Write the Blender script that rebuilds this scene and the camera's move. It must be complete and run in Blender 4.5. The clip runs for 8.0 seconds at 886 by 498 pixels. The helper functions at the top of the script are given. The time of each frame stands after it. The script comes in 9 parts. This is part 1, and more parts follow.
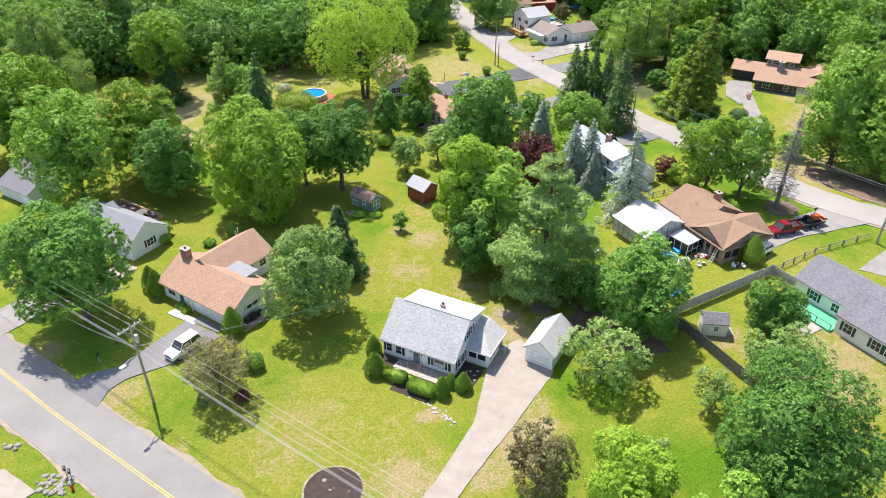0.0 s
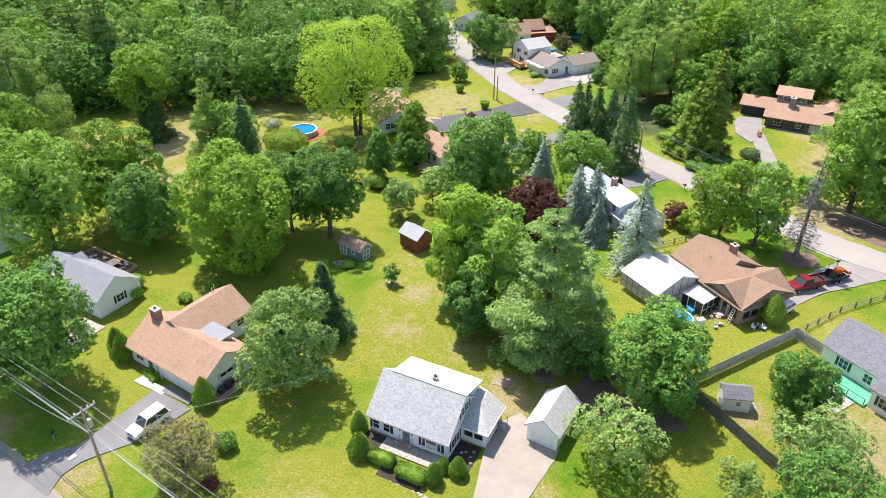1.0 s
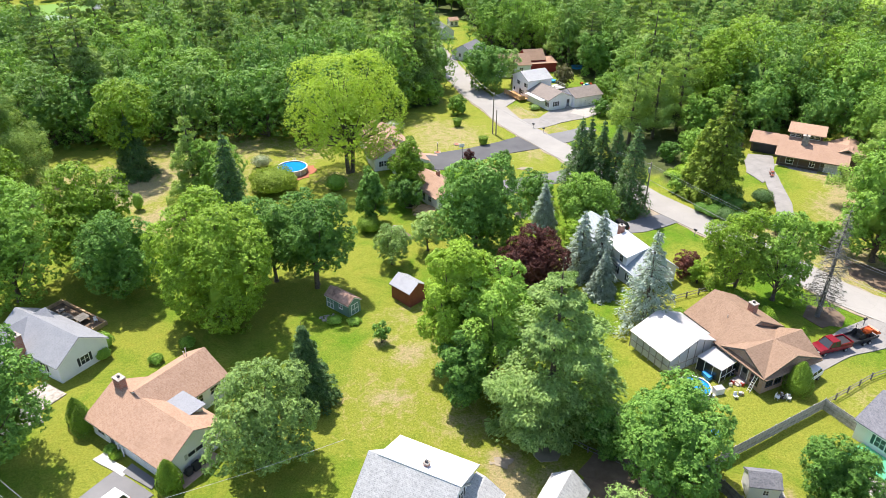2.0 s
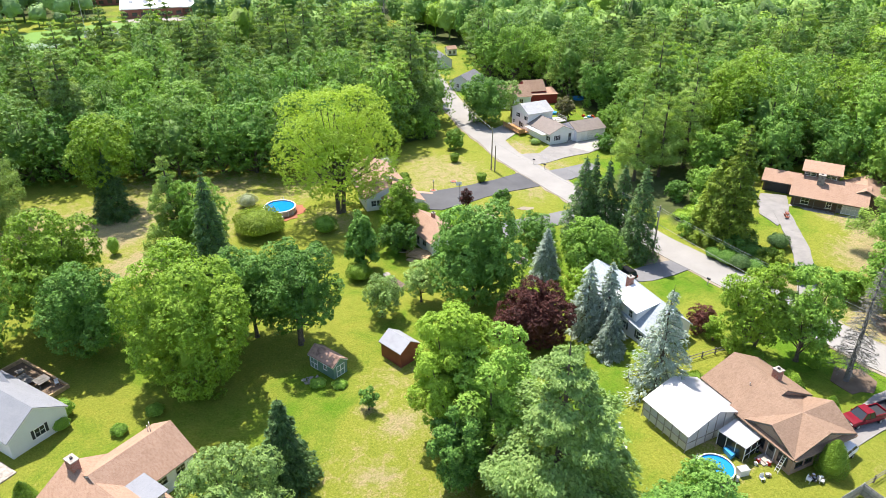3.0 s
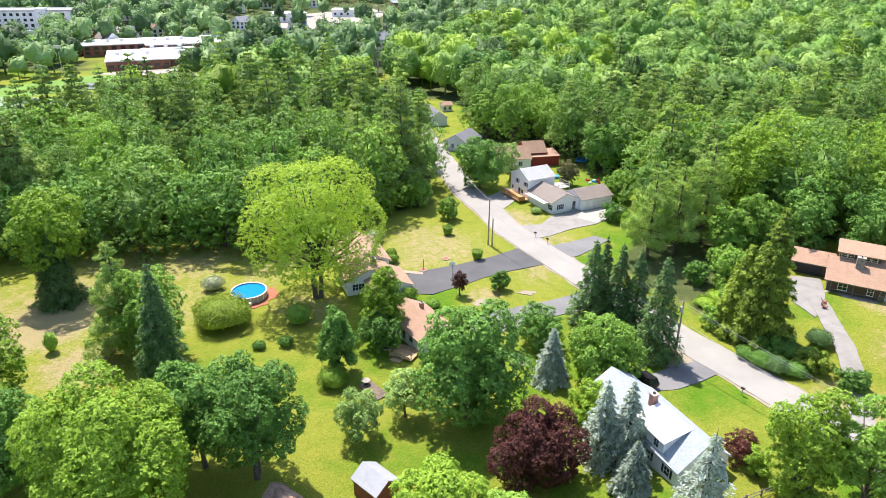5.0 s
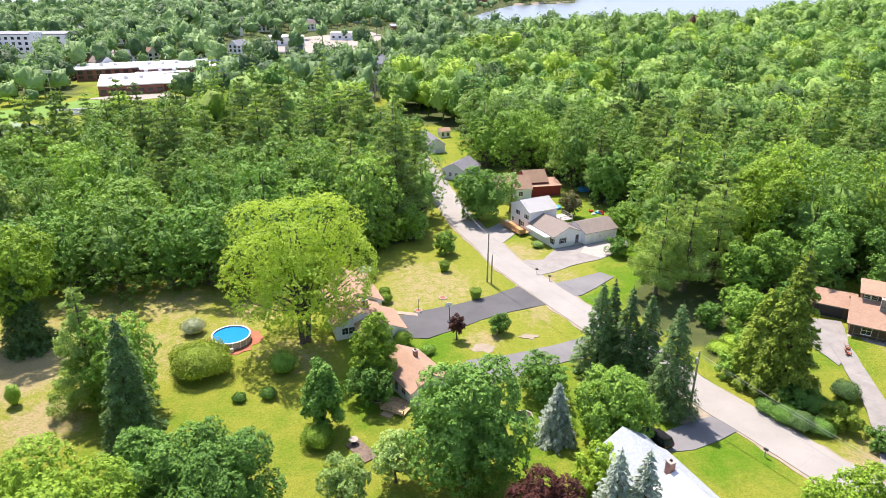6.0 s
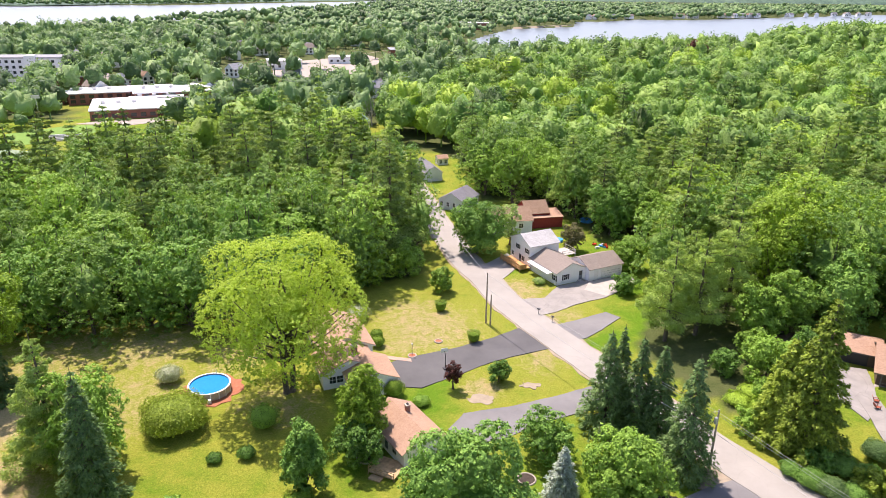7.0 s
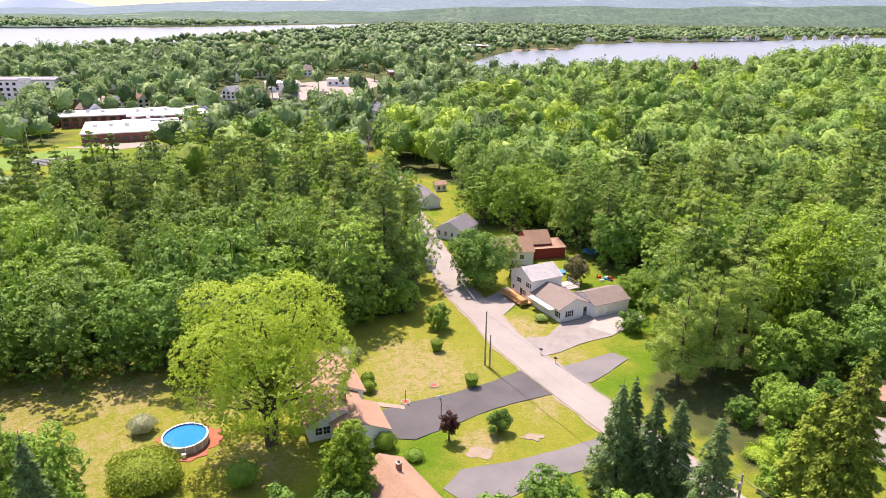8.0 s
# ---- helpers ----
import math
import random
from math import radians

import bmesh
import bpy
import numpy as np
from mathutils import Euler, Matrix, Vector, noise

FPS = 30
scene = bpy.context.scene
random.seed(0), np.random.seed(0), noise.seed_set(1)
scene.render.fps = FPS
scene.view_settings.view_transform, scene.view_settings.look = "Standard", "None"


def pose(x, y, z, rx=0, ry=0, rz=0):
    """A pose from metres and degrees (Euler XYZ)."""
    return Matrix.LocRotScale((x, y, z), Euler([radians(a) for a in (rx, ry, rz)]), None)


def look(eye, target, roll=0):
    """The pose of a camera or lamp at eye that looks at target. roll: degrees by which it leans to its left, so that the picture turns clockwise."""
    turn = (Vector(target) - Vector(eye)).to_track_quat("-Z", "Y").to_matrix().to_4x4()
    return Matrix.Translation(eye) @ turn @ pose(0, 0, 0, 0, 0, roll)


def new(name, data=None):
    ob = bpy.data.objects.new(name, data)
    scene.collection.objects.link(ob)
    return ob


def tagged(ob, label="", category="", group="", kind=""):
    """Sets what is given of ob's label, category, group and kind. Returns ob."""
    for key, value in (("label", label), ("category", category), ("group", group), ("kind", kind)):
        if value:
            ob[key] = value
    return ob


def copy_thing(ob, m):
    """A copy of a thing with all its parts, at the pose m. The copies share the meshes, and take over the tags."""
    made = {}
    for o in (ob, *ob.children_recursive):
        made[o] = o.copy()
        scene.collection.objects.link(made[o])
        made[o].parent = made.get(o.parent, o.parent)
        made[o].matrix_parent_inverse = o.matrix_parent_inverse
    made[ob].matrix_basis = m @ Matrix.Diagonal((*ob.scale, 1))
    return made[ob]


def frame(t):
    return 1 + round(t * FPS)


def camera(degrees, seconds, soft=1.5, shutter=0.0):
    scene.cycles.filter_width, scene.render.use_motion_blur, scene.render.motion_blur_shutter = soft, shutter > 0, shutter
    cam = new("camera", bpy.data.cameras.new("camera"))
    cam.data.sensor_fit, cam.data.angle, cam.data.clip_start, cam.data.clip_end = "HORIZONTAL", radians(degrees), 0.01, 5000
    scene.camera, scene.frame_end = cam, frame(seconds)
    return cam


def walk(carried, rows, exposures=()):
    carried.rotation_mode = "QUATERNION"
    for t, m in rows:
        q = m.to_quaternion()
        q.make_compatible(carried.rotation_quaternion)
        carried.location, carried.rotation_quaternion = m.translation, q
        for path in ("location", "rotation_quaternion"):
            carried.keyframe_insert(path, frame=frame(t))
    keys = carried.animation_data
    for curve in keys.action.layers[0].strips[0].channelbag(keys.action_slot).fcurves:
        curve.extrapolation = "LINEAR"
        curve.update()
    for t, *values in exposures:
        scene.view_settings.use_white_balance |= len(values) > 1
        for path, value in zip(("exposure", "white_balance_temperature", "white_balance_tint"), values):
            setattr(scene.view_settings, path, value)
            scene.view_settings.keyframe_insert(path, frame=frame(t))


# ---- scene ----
cam = camera(65.0, 8.0, soft=0.35)
METRES, EYE, TILT, LEAN, TURN = 73.8, 61.0, -33.0, 0.0, 0.0
ROWS = [
    (0.0, 0.0, 0.0, 0.0, -0.0, -0.0, -0.0),
    (0.5, 0.005, 0.0569, 0.0369, -0.02, 0.85, -0.04),
    (1.0, 0.0098, 0.1112, 0.0727, -0.07, 1.66, -0.1),
    (1.5, 0.0148, 0.1644, 0.109, -0.1, 2.48, -0.15),
    (3.0, 0.0298, 0.3276, 0.2167, -0.18, 5.11, -0.28),
    (3.5, 0.0347, 0.3809, 0.2514, -0.22, 5.99, -0.31),
    (4.0, 0.0395, 0.4339, 0.286, -0.26, 6.87, -0.35),
    (4.5, 0.0443, 0.4882, 0.3211, -0.31, 7.78, -0.39),
    (6.0, 0.0579, 0.6387, 0.4193, -0.37, 10.29, -0.4),
    (6.5, 0.0624, 0.69, 0.4533, -0.4, 11.17, -0.44),
    (7.0, 0.0667, 0.7385, 0.4853, -0.44, 12.01, -0.46),
    (7.5, 0.0711, 0.7867, 0.5163, -0.46, 12.83, -0.49),
    (8.0, 0.0756, 0.8336, 0.5472, -0.47, 13.67, -0.54),
]
walk(cam, [(t, pose(0, 0, EYE, TILT, LEAN, TURN) @ pose(METRES * x, METRES * y, METRES * z, 90 + pitch, roll, yaw)) for t, x, y, z, yaw, pitch, roll in ROWS],
     exposures=[(0.0, 1.10, 6700, 15), (3.0, 1.24, 6650, 14), (4.5, 1.28, 6600, 14), (6.0, 1.22, 6850, 20), (7.0, 1.16, 7150, 26), (8.0, 1.10, 7500, 32)])

# ---- light ----
SUN_EL, SUN_AZ = 61.0, 118.0   # degrees above the horizon; direction in plan, from +x towards +y
world = bpy.data.worlds.new("sky")
scene.world = world
world.use_nodes = True
wt = world.node_tree
sky = wt.nodes.new("ShaderNodeTexSky")
sky.sky_type = "NISHITA"
sky.sun_disc = False
sky.sun_elevation = radians(SUN_EL)
sky.sun_rotation = radians(90 - SUN_AZ)
sky.air_density, sky.dust_density, sky.ozone_density = 1.0, 0.9, 1.0
wt.nodes["Background"].inputs["Strength"].default_value = 0.128
wt.links.new(sky.outputs["Color"], wt.nodes["Background"].inputs["Color"])
sun_data = bpy.data.lights.new("sun", "SUN")
sun_data.energy, sun_data.angle, sun_data.color = 3.75, radians(0.6), (1.0, 0.95, 0.87)
sun = new("sun", sun_data)
sd = Vector((math.cos(radians(SUN_EL)) * math.cos(radians(SUN_AZ)), math.cos(radians(SUN_EL)) * math.sin(radians(SUN_AZ)), math.sin(radians(SUN_EL))))
sun.matrix_world = look(sd * 400, (0, 0, 0))


# ---- materials ----
def mat(name, rough=0.7, metal=0.0):
    m = bpy.data.materials.new(name)
    m.use_nodes = True
    b = m.node_tree.nodes["Principled BSDF"]
    b.inputs["Roughness"].default_value = rough
    b.inputs["Metallic"].default_value = metal
    b.inputs["Specular IOR Level"].default_value = 0.3
    return m, m.node_tree, b


def node(nt, kind, **props):
    n = nt.nodes.new(kind)
    for key, value in props.items():
        n.inputs[key].default_value = value
    return n


def noise_tex(nt, vec, scale, detail=4.0, rough=0.55, distort=0.0):
    n = node(nt, "ShaderNodeTexNoise", Scale=scale, Detail=detail, Roughness=rough, Distortion=distort)
    nt.links.new(vec, n.inputs["Vector"])
    return n.outputs["Fac"]


def ramp(nt, fac, stops):
    r = nt.nodes.new("ShaderNodeValToRGB")
    e = r.color_ramp.elements
    while len(e) < len(stops):
        e.new(0.5)
    for el, (p, c) in zip(e, stops):
        el.position, el.color = p, (*c, 1)
    nt.links.new(fac, r.inputs["Fac"])
    return r.outputs["Color"]


def mix(nt, fac, a, b, blend="MIX"):
    m = nt.nodes.new("ShaderNodeMix")
    m.data_type, m.blend_type = "RGBA", blend
    for sock, v in ((m.inputs["Factor"], fac), (m.inputs["A"], a), (m.inputs["B"], b)):
        if isinstance(v, (int, float)):
            sock.default_value = v
        elif isinstance(v, tuple):
            sock.default_value = (*v, 1)
        else:
            nt.links.new(v, sock)
    return m.outputs["Result"]


def mathn(nt, op, a, b=0.0):
    m = nt.nodes.new("ShaderNodeMath")
    m.operation = op
    for sock, v in ((m.inputs[0], a), (m.inputs[1], b)):
        if isinstance(v, (int, float)):
            sock.default_value = v
        else:
            nt.links.new(v, sock)
    return m.outputs[0]


def coords(nt, which="Object"):
    return nt.nodes.new("ShaderNodeTexCoord").outputs[which]


def bump(nt, b, height, strength=0.3, dist=0.05):
    n = node(nt, "ShaderNodeBump", Strength=strength, Distance=dist)
    nt.links.new(height, n.inputs["Height"])
    nt.links.new(n.outputs["Normal"], b.inputs["Normal"])


def painted(name, col, rough=0.6, vary=0.12, scale=1.2, metal=0.0, grain=14.0):
    """A plain surface with dirt at two scales and a fine relief."""
    m, nt, b = mat(name, rough, metal)
    co = coords(nt)
    big = noise_tex(nt, co, scale, 5)
    fine = noise_tex(nt, co, grain, 3)
    dark = tuple(c * (1 - 2.2 * vary) for c in col)
    lite = tuple(min(1, c * (1 + vary)) for c in col)
    c1 = ramp(nt, big, [(0.3, dark), (0.55, col), (0.75, lite)])
    nt.links.new(mix(nt, mathn(nt, "MULTIPLY", fine, 0.35), c1, dark), b.inputs["Base Color"])
    bump(nt, b, fine, 0.2, 0.02)
    return m


def leafy(name, dark, mid, lite, trans=0.25):
    """Foliage: colour by leaf, by tree and by place in the crown; light shines through."""
    dark, mid, lite = ((r * k, g * k, b * k * 1.05) for k, (r, g, b) in ((0.75, dark), (1.0, mid), (1.03, lite)))
    m, nt, b = mat(name, 0.5)
    b.inputs["Specular IOR Level"].default_value = 0.22
    isl = nt.nodes.new("ShaderNodeNewGeometry").outputs["Random Per Island"]
    obr = nt.nodes.new("ShaderNodeObjectInfo").outputs["Random"]
    at = nt.nodes.new("ShaderNodeAttribute")
    at.attribute_name = "tone"
    big = noise_tex(nt, coords(nt), 0.35, 3)
    fine = noise_tex(nt, coords(nt), 2.2, 3, 0.7)
    v = mathn(nt, "ADD", mathn(nt, "MULTIPLY", isl, 0.30), mathn(nt, "MULTIPLY", big, 0.42))
    v = mathn(nt, "ADD", v, mathn(nt, "MULTIPLY", fine, 0.20))
    v = mathn(nt, "ADD", v, mathn(nt, "MULTIPLY", mathn(nt, "SUBTRACT", obr, 0.5), 0.22))
    v = mathn(nt, "ADD", v, at.outputs["Fac"])
    col = ramp(nt, v, [(0.16, dark), (0.48, mid), (0.80, lite)])
    nt.links.new(col, b.inputs["Base Color"])
    bump(nt, b, noise_tex(nt, coords(nt), 1.3, 4, 0.75), 0.7, 0.6)
    tr = nt.nodes.new("ShaderNodeBsdfTranslucent")
    nt.links.new(mix(nt, 1.0, col, (1.0, 1.0, 0.55), "MULTIPLY"), tr.inputs["Color"])
    ms = nt.nodes.new("ShaderNodeMixShader")
    ms.inputs["Fac"].default_value = trans
    nt.links.new(b.outputs[0], ms.inputs[1])
    nt.links.new(tr.outputs[0], ms.inputs[2])
    last = ms.outputs[0]
    nt.links.new(last, nt.nodes["Material Output"].inputs["Surface"])
    return m


LEAF_MAPLE = leafy("leaf_maple", (0.116, 0.245, 0.033), (0.250, 0.451, 0.062), (0.420, 0.623, 0.106))
LEAF_YELLOW = leafy("leaf_yellow_green", (0.135, 0.240, 0.023), (0.270, 0.443, 0.038), (0.415, 0.601, 0.072))
LEAF_WILLOW = leafy("leaf_bright", (0.220, 0.345, 0.035), (0.410, 0.575, 0.070), (0.580, 0.735, 0.130), 0.45)
LEAF_DARK = leafy("leaf_dark", (0.062, 0.150, 0.028), (0.142, 0.310, 0.050), (0.285, 0.490, 0.088), 0.22)
LEAF_GREY = leafy("leaf_grey_green", (0.141, 0.252, 0.060), (0.328, 0.494, 0.131), (0.544, 0.706, 0.242))
LEAF_PURPLE = leafy("leaf_purple", (0.055, 0.020, 0.017), (0.143, 0.050, 0.039), (0.286, 0.110, 0.077), 0.3)
LEAF_BROWN = leafy("leaf_brown", (0.085, 0.082, 0.028), (0.195, 0.185, 0.075), (0.340, 0.325, 0.150), 0.15)
LEAF_PINE = leafy("needle_pine", (0.110, 0.195, 0.042), (0.275, 0.415, 0.092), (0.480, 0.630, 0.160), 0.36)
LEAF_PINE_PALE = leafy("needle_pale_pine", (0.140, 0.240, 0.050), (0.345, 0.510, 0.110), (0.550, 0.710, 0.180), 0.38)
LEAF_PINE_BLUE = leafy("needle_white_pine", (0.108, 0.200, 0.055), (0.285, 0.440, 0.122), (0.470, 0.630, 0.205), 0.36)
LEAF_SPRUCE = leafy("needle_spruce", (0.062, 0.135, 0.042), (0.140, 0.255, 0.078), (0.275, 0.420, 0.140), 0.3)
LEAF_CEDAR = leafy("needle_cedar", (0.126, 0.196, 0.020), (0.281, 0.397, 0.047), (0.477, 0.600, 0.092), 0.3)
LEAF_BLUE = leafy("needle_blue_spruce", (0.19, 0.255, 0.19), (0.40, 0.49, 0.395), (0.60, 0.68, 0.57), 0.3)
LEAF_DEAD = leafy("needle_dying", (0.12, 0.115, 0.09), (0.23, 0.22, 0.18), (0.34, 0.33, 0.28), 0.2)
LEAF_HEDGE = leafy("leaf_hedge", (0.070, 0.150, 0.014), (0.170, 0.305, 0.028), (0.330, 0.490, 0.055), 0.25)
LEAF_BLOOM = leafy("leaf_blossom", (0.16, 0.27, 0.06), (0.40, 0.46, 0.26), (0.78, 0.78, 0.68), 0.3)
# Distance haze is tinted into both far leaf colours, strongest in the second.
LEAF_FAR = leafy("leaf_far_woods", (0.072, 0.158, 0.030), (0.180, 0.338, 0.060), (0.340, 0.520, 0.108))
LEAF_FARTHER_HAZED = leafy("leaf_farther_hazed", (0.088, 0.175, 0.066), (0.195, 0.338, 0.122), (0.335, 0.500, 0.195), 0.36)


def bark_mat():
    m, nt, b = mat("bark", 0.9)
    co = coords(nt)
    n = noise_tex(nt, co, 3.0, 6, 0.7)
    nt.links.new(ramp(nt, n, [(0.3, (0.05, 0.038, 0.028)), (0.7, (0.19, 0.155, 0.12))]), b.inputs["Base Color"])
    bump(nt, b, n, 0.6, 0.05)
    return m


BARK = bark_mat()


def ground_mat():
    m, nt, b = mat("lawn_and_soil", 0.95)
    b.inputs["Specular IOR Level"].default_value = 0.1
    co = coords(nt)
    n1 = noise_tex(nt, co, 0.035, 5, 0.6, 0.6)
    n2 = noise_tex(nt, co, 0.22, 7, 0.78, 0.4)
    n3 = noise_tex(nt, co, 1.6, 5, 0.7)
    n4 = noise_tex(nt, co, 5.5, 6, 0.8, 0.8)
    lush = ramp(nt, n4, [(0.34, (0.060, 0.145, 0.007)), (0.66, (0.142, 0.262, 0.020))])
    worn = ramp(nt, n4, [(0.34, (0.152, 0.190, 0.018)), (0.66, (0.308, 0.322, 0.056))])
    dry = ramp(nt, n4, [(0.3, (0.26, 0.205, 0.105)), (0.7, (0.45, 0.365, 0.225))])
    n0 = noise_tex(nt, co, 0.075, 6, 0.62, 0.5)
    n5 = noise_tex(nt, co, 0.6, 8, 0.72, 0.9)
    n6 = noise_tex(nt, co, 3.2, 8, 0.8, 0.6)
    n7 = noise_tex(nt, co, 15.0, 5, 0.8)
    dfac = nt.nodes.new("ShaderNodeAttribute")
    dfac.attribute_name = "dry"
    wsum = mathn(nt, "ADD", mathn(nt, "MULTIPLY", n1, 0.75), mathn(nt, "ADD", mathn(nt, "MULTIPLY", n0, 0.55), mathn(nt, "MULTIPLY", n2, 0.42)))
    wfac = ramp(nt, mathn(nt, "ADD", wsum, mathn(nt, "MULTIPLY", dfac.outputs["Fac"], 0.6)), [(0.72, (0, 0, 0)), (0.92, (1, 1, 1))])
    c = mix(nt, wfac, lush, worn)
    pf = mathn(nt, "ADD", mathn(nt, "ADD", mathn(nt, "MULTIPLY", n5, 0.75), mathn(nt, "MULTIPLY", n6, 0.5)), mathn(nt, "MULTIPLY", dfac.outputs["Fac"], 0.55))
    c = mix(nt, ramp(nt, pf, [(0.74, (0, 0, 0)), (0.94, (0.85, 0.85, 0.85))]), c, dry)
    c = mix(nt, 1.0, c, ramp(nt, n5, [(0.30, (0.84, 0.90, 0.80)), (0.5, (1, 1, 1)), (0.72, (1.08, 0.99, 0.97))]), "MULTIPLY")
    c = mix(nt, 1.0, c, ramp(nt, n6, [(0.34, (0.64, 0.71, 0.60)), (0.52, (1, 1, 1)), (0.70, (1.34, 1.24, 1.3))]), "MULTIPLY")
    c = mix(nt, 1.0, c, ramp(nt, n7, [(0.32, (0.62, 0.66, 0.58)), (0.52, (1, 1, 1)), (0.74, (1.3, 1.26, 1.3))]), "MULTIPLY")
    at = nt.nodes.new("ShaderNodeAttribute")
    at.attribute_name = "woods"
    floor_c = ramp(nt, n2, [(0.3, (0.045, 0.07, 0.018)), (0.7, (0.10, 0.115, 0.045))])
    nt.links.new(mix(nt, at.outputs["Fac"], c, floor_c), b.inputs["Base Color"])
    bump(nt, b, mathn(nt, "ADD", n3, n4), 0.9, 0.16)
    return m


def paving(name, a, bcol, crack=0.0, rough=0.9, big=0.12):
    m, nt, b = mat(name, rough)
    co = coords(nt)
    n1, n2 = noise_tex(nt, co, big, 6, 0.65), noise_tex(nt, co, 12.0, 3, 0.7)
    c = ramp(nt, n1, [(0.3, a), (0.7, bcol)])
    c = mix(nt, mathn(nt, "MULTIPLY", n2, 0.3), c, tuple(v * 0.6 for v in a))
    if crack:
        v = node(nt, "ShaderNodeTexVoronoi", Scale=0.22)
        v.feature = "DISTANCE_TO_EDGE"
        warp = nt.nodes.new("ShaderNodeVectorMath")
        warp.operation = "ADD"
        nz = node(nt, "ShaderNodeTexNoise", Scale=0.5, Detail=5.0)
        nt.links.new(co, nz.inputs["Vector"])
        nt.links.new(co, warp.inputs[0])
        nt.links.new(nz.outputs["Color"], warp.inputs[1])
        nt.links.new(warp.outputs[0], v.inputs["Vector"])
        c = mix(nt, ramp(nt, v.outputs["Distance"], [(0.0, (crack, crack, crack)), (0.012, (0, 0, 0))]), c, tuple(q * 0.35 for q in a))
    nt.links.new(c, b.inputs["Base Color"])
    bump(nt, b, n2, 0.3, 0.01)
    return m


def shingles(name, a, bcol, c3, row=0.14):
    """Asphalt shingles: tabs in rows, each of its own shade."""
    m, nt, b = mat(name, 0.9)
    co = coords(nt)
    br = node(nt, "ShaderNodeTexBrick", Scale=1.0)
    br.inputs["Brick Width"].default_value, br.inputs["Row Height"].default_value = 0.34, row
    br.inputs["Mortar Size"].default_value = 0.006
    br.inputs["Color1"].default_value, br.inputs["Color2"].default_value = (*a, 1), (*bcol, 1)
    br.inputs["Mortar"].default_value = (*(v * 0.55 for v in a), 1)
    nt.links.new(co, br.inputs["Vector"])
    n = noise_tex(nt, co, 5.0, 4, 0.8)
    n2 = noise_tex(nt, co, 0.5, 5, 0.6)
    c = mix(nt, ramp(nt, n, [(0.42, (0, 0, 0)), (0.62, (0.7, 0.7, 0.7))]), br.outputs["Color"], c3)
    c = mix(nt, ramp(nt, n2, [(0.45, (0, 0, 0)), (0.8, (0.4, 0.4, 0.4))]), c, tuple(v * 0.72 for v in a))
    nt.links.new(c, b.inputs["Base Color"])
    bump(nt, b, n, 0.35, 0.03)
    return m


def siding(name, col, pitch=0.115, vertical=False, vary=0.06):
    """Lapped boards: a shadow line painted into the colour along each, faint stains."""
    m, nt, b = mat(name, 0.55)
    co = coords(nt)
    sep = nt.nodes.new("ShaderNodeSeparateXYZ")
    nt.links.new(co, sep.inputs[0])
    src = mathn(nt, "ADD", sep.outputs["X"], sep.outputs["Y"]) if vertical else sep.outputs["Z"]
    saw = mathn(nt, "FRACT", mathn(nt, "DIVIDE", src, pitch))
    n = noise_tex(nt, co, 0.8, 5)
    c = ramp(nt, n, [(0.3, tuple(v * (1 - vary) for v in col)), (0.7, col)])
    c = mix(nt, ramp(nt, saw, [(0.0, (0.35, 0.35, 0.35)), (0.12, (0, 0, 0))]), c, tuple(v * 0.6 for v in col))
    nt.links.new(c, b.inputs["Base Color"])
    bump(nt, b, saw, 0.5, 0.02)
    return m


def brick_mat(name, a, bcol, mortar):
    m, nt, b = mat(name, 0.9)
    co = coords(nt)
    sep = nt.nodes.new("ShaderNodeSeparateXYZ")
    nt.links.new(co, sep.inputs[0])
    cmb = nt.nodes.new("ShaderNodeCombineXYZ")
    nt.links.new(mathn(nt, "ADD", sep.outputs["X"], sep.outputs["Y"]), cmb.inputs[0])
    nt.links.new(sep.outputs["Z"], cmb.inputs[1])
    br = node(nt, "ShaderNodeTexBrick", Scale=1.0)
    br.inputs["Brick Width"].default_value, br.inputs["Row Height"].default_value = 0.21, 0.075
    br.inputs["Mortar Size"].default_value = 0.01
    br.inputs["Color1"].default_value, br.inputs["Color2"].default_value, br.inputs["Mortar"].default_value = (*a, 1), (*bcol, 1), (*mortar, 1)
    nt.links.new(cmb.outputs[0], br.inputs["Vector"])
    n = noise_tex(nt, co, 0.9, 5)
    nt.links.new(mix(nt, mathn(nt, "MULTIPLY", n, 0.35), br.outputs["Color"], tuple(v * 0.7 for v in a)), b.inputs["Base Color"])
    bump(nt, b, br.outputs["Fac"], 0.3, -0.01)
    return m


def glass_mat():
    m, nt, b = mat("window_glass", 0.06)
    b.inputs["Base Color"].default_value = (0.03, 0.035, 0.04, 1)
    b.inputs["Specular IOR Level"].default_value = 0.6
    n = noise_tex(nt, coords(nt), 1.5, 2)
    bump(nt, b, n, 0.03, 0.02)
    return m


def water_mat(name, col, rough, scale):
    m, nt, b = mat(name, rough)
    b.inputs["Specular IOR Level"].default_value = 0.5
    n = noise_tex(nt, coords(nt), scale, 4)
    nt.links.new(ramp(nt, n, [(0.3, tuple(v * 0.9 for v in col)), (0.7, col)]), b.inputs["Base Color"])
    bump(nt, b, n, 0.25, 0.06)
    return m


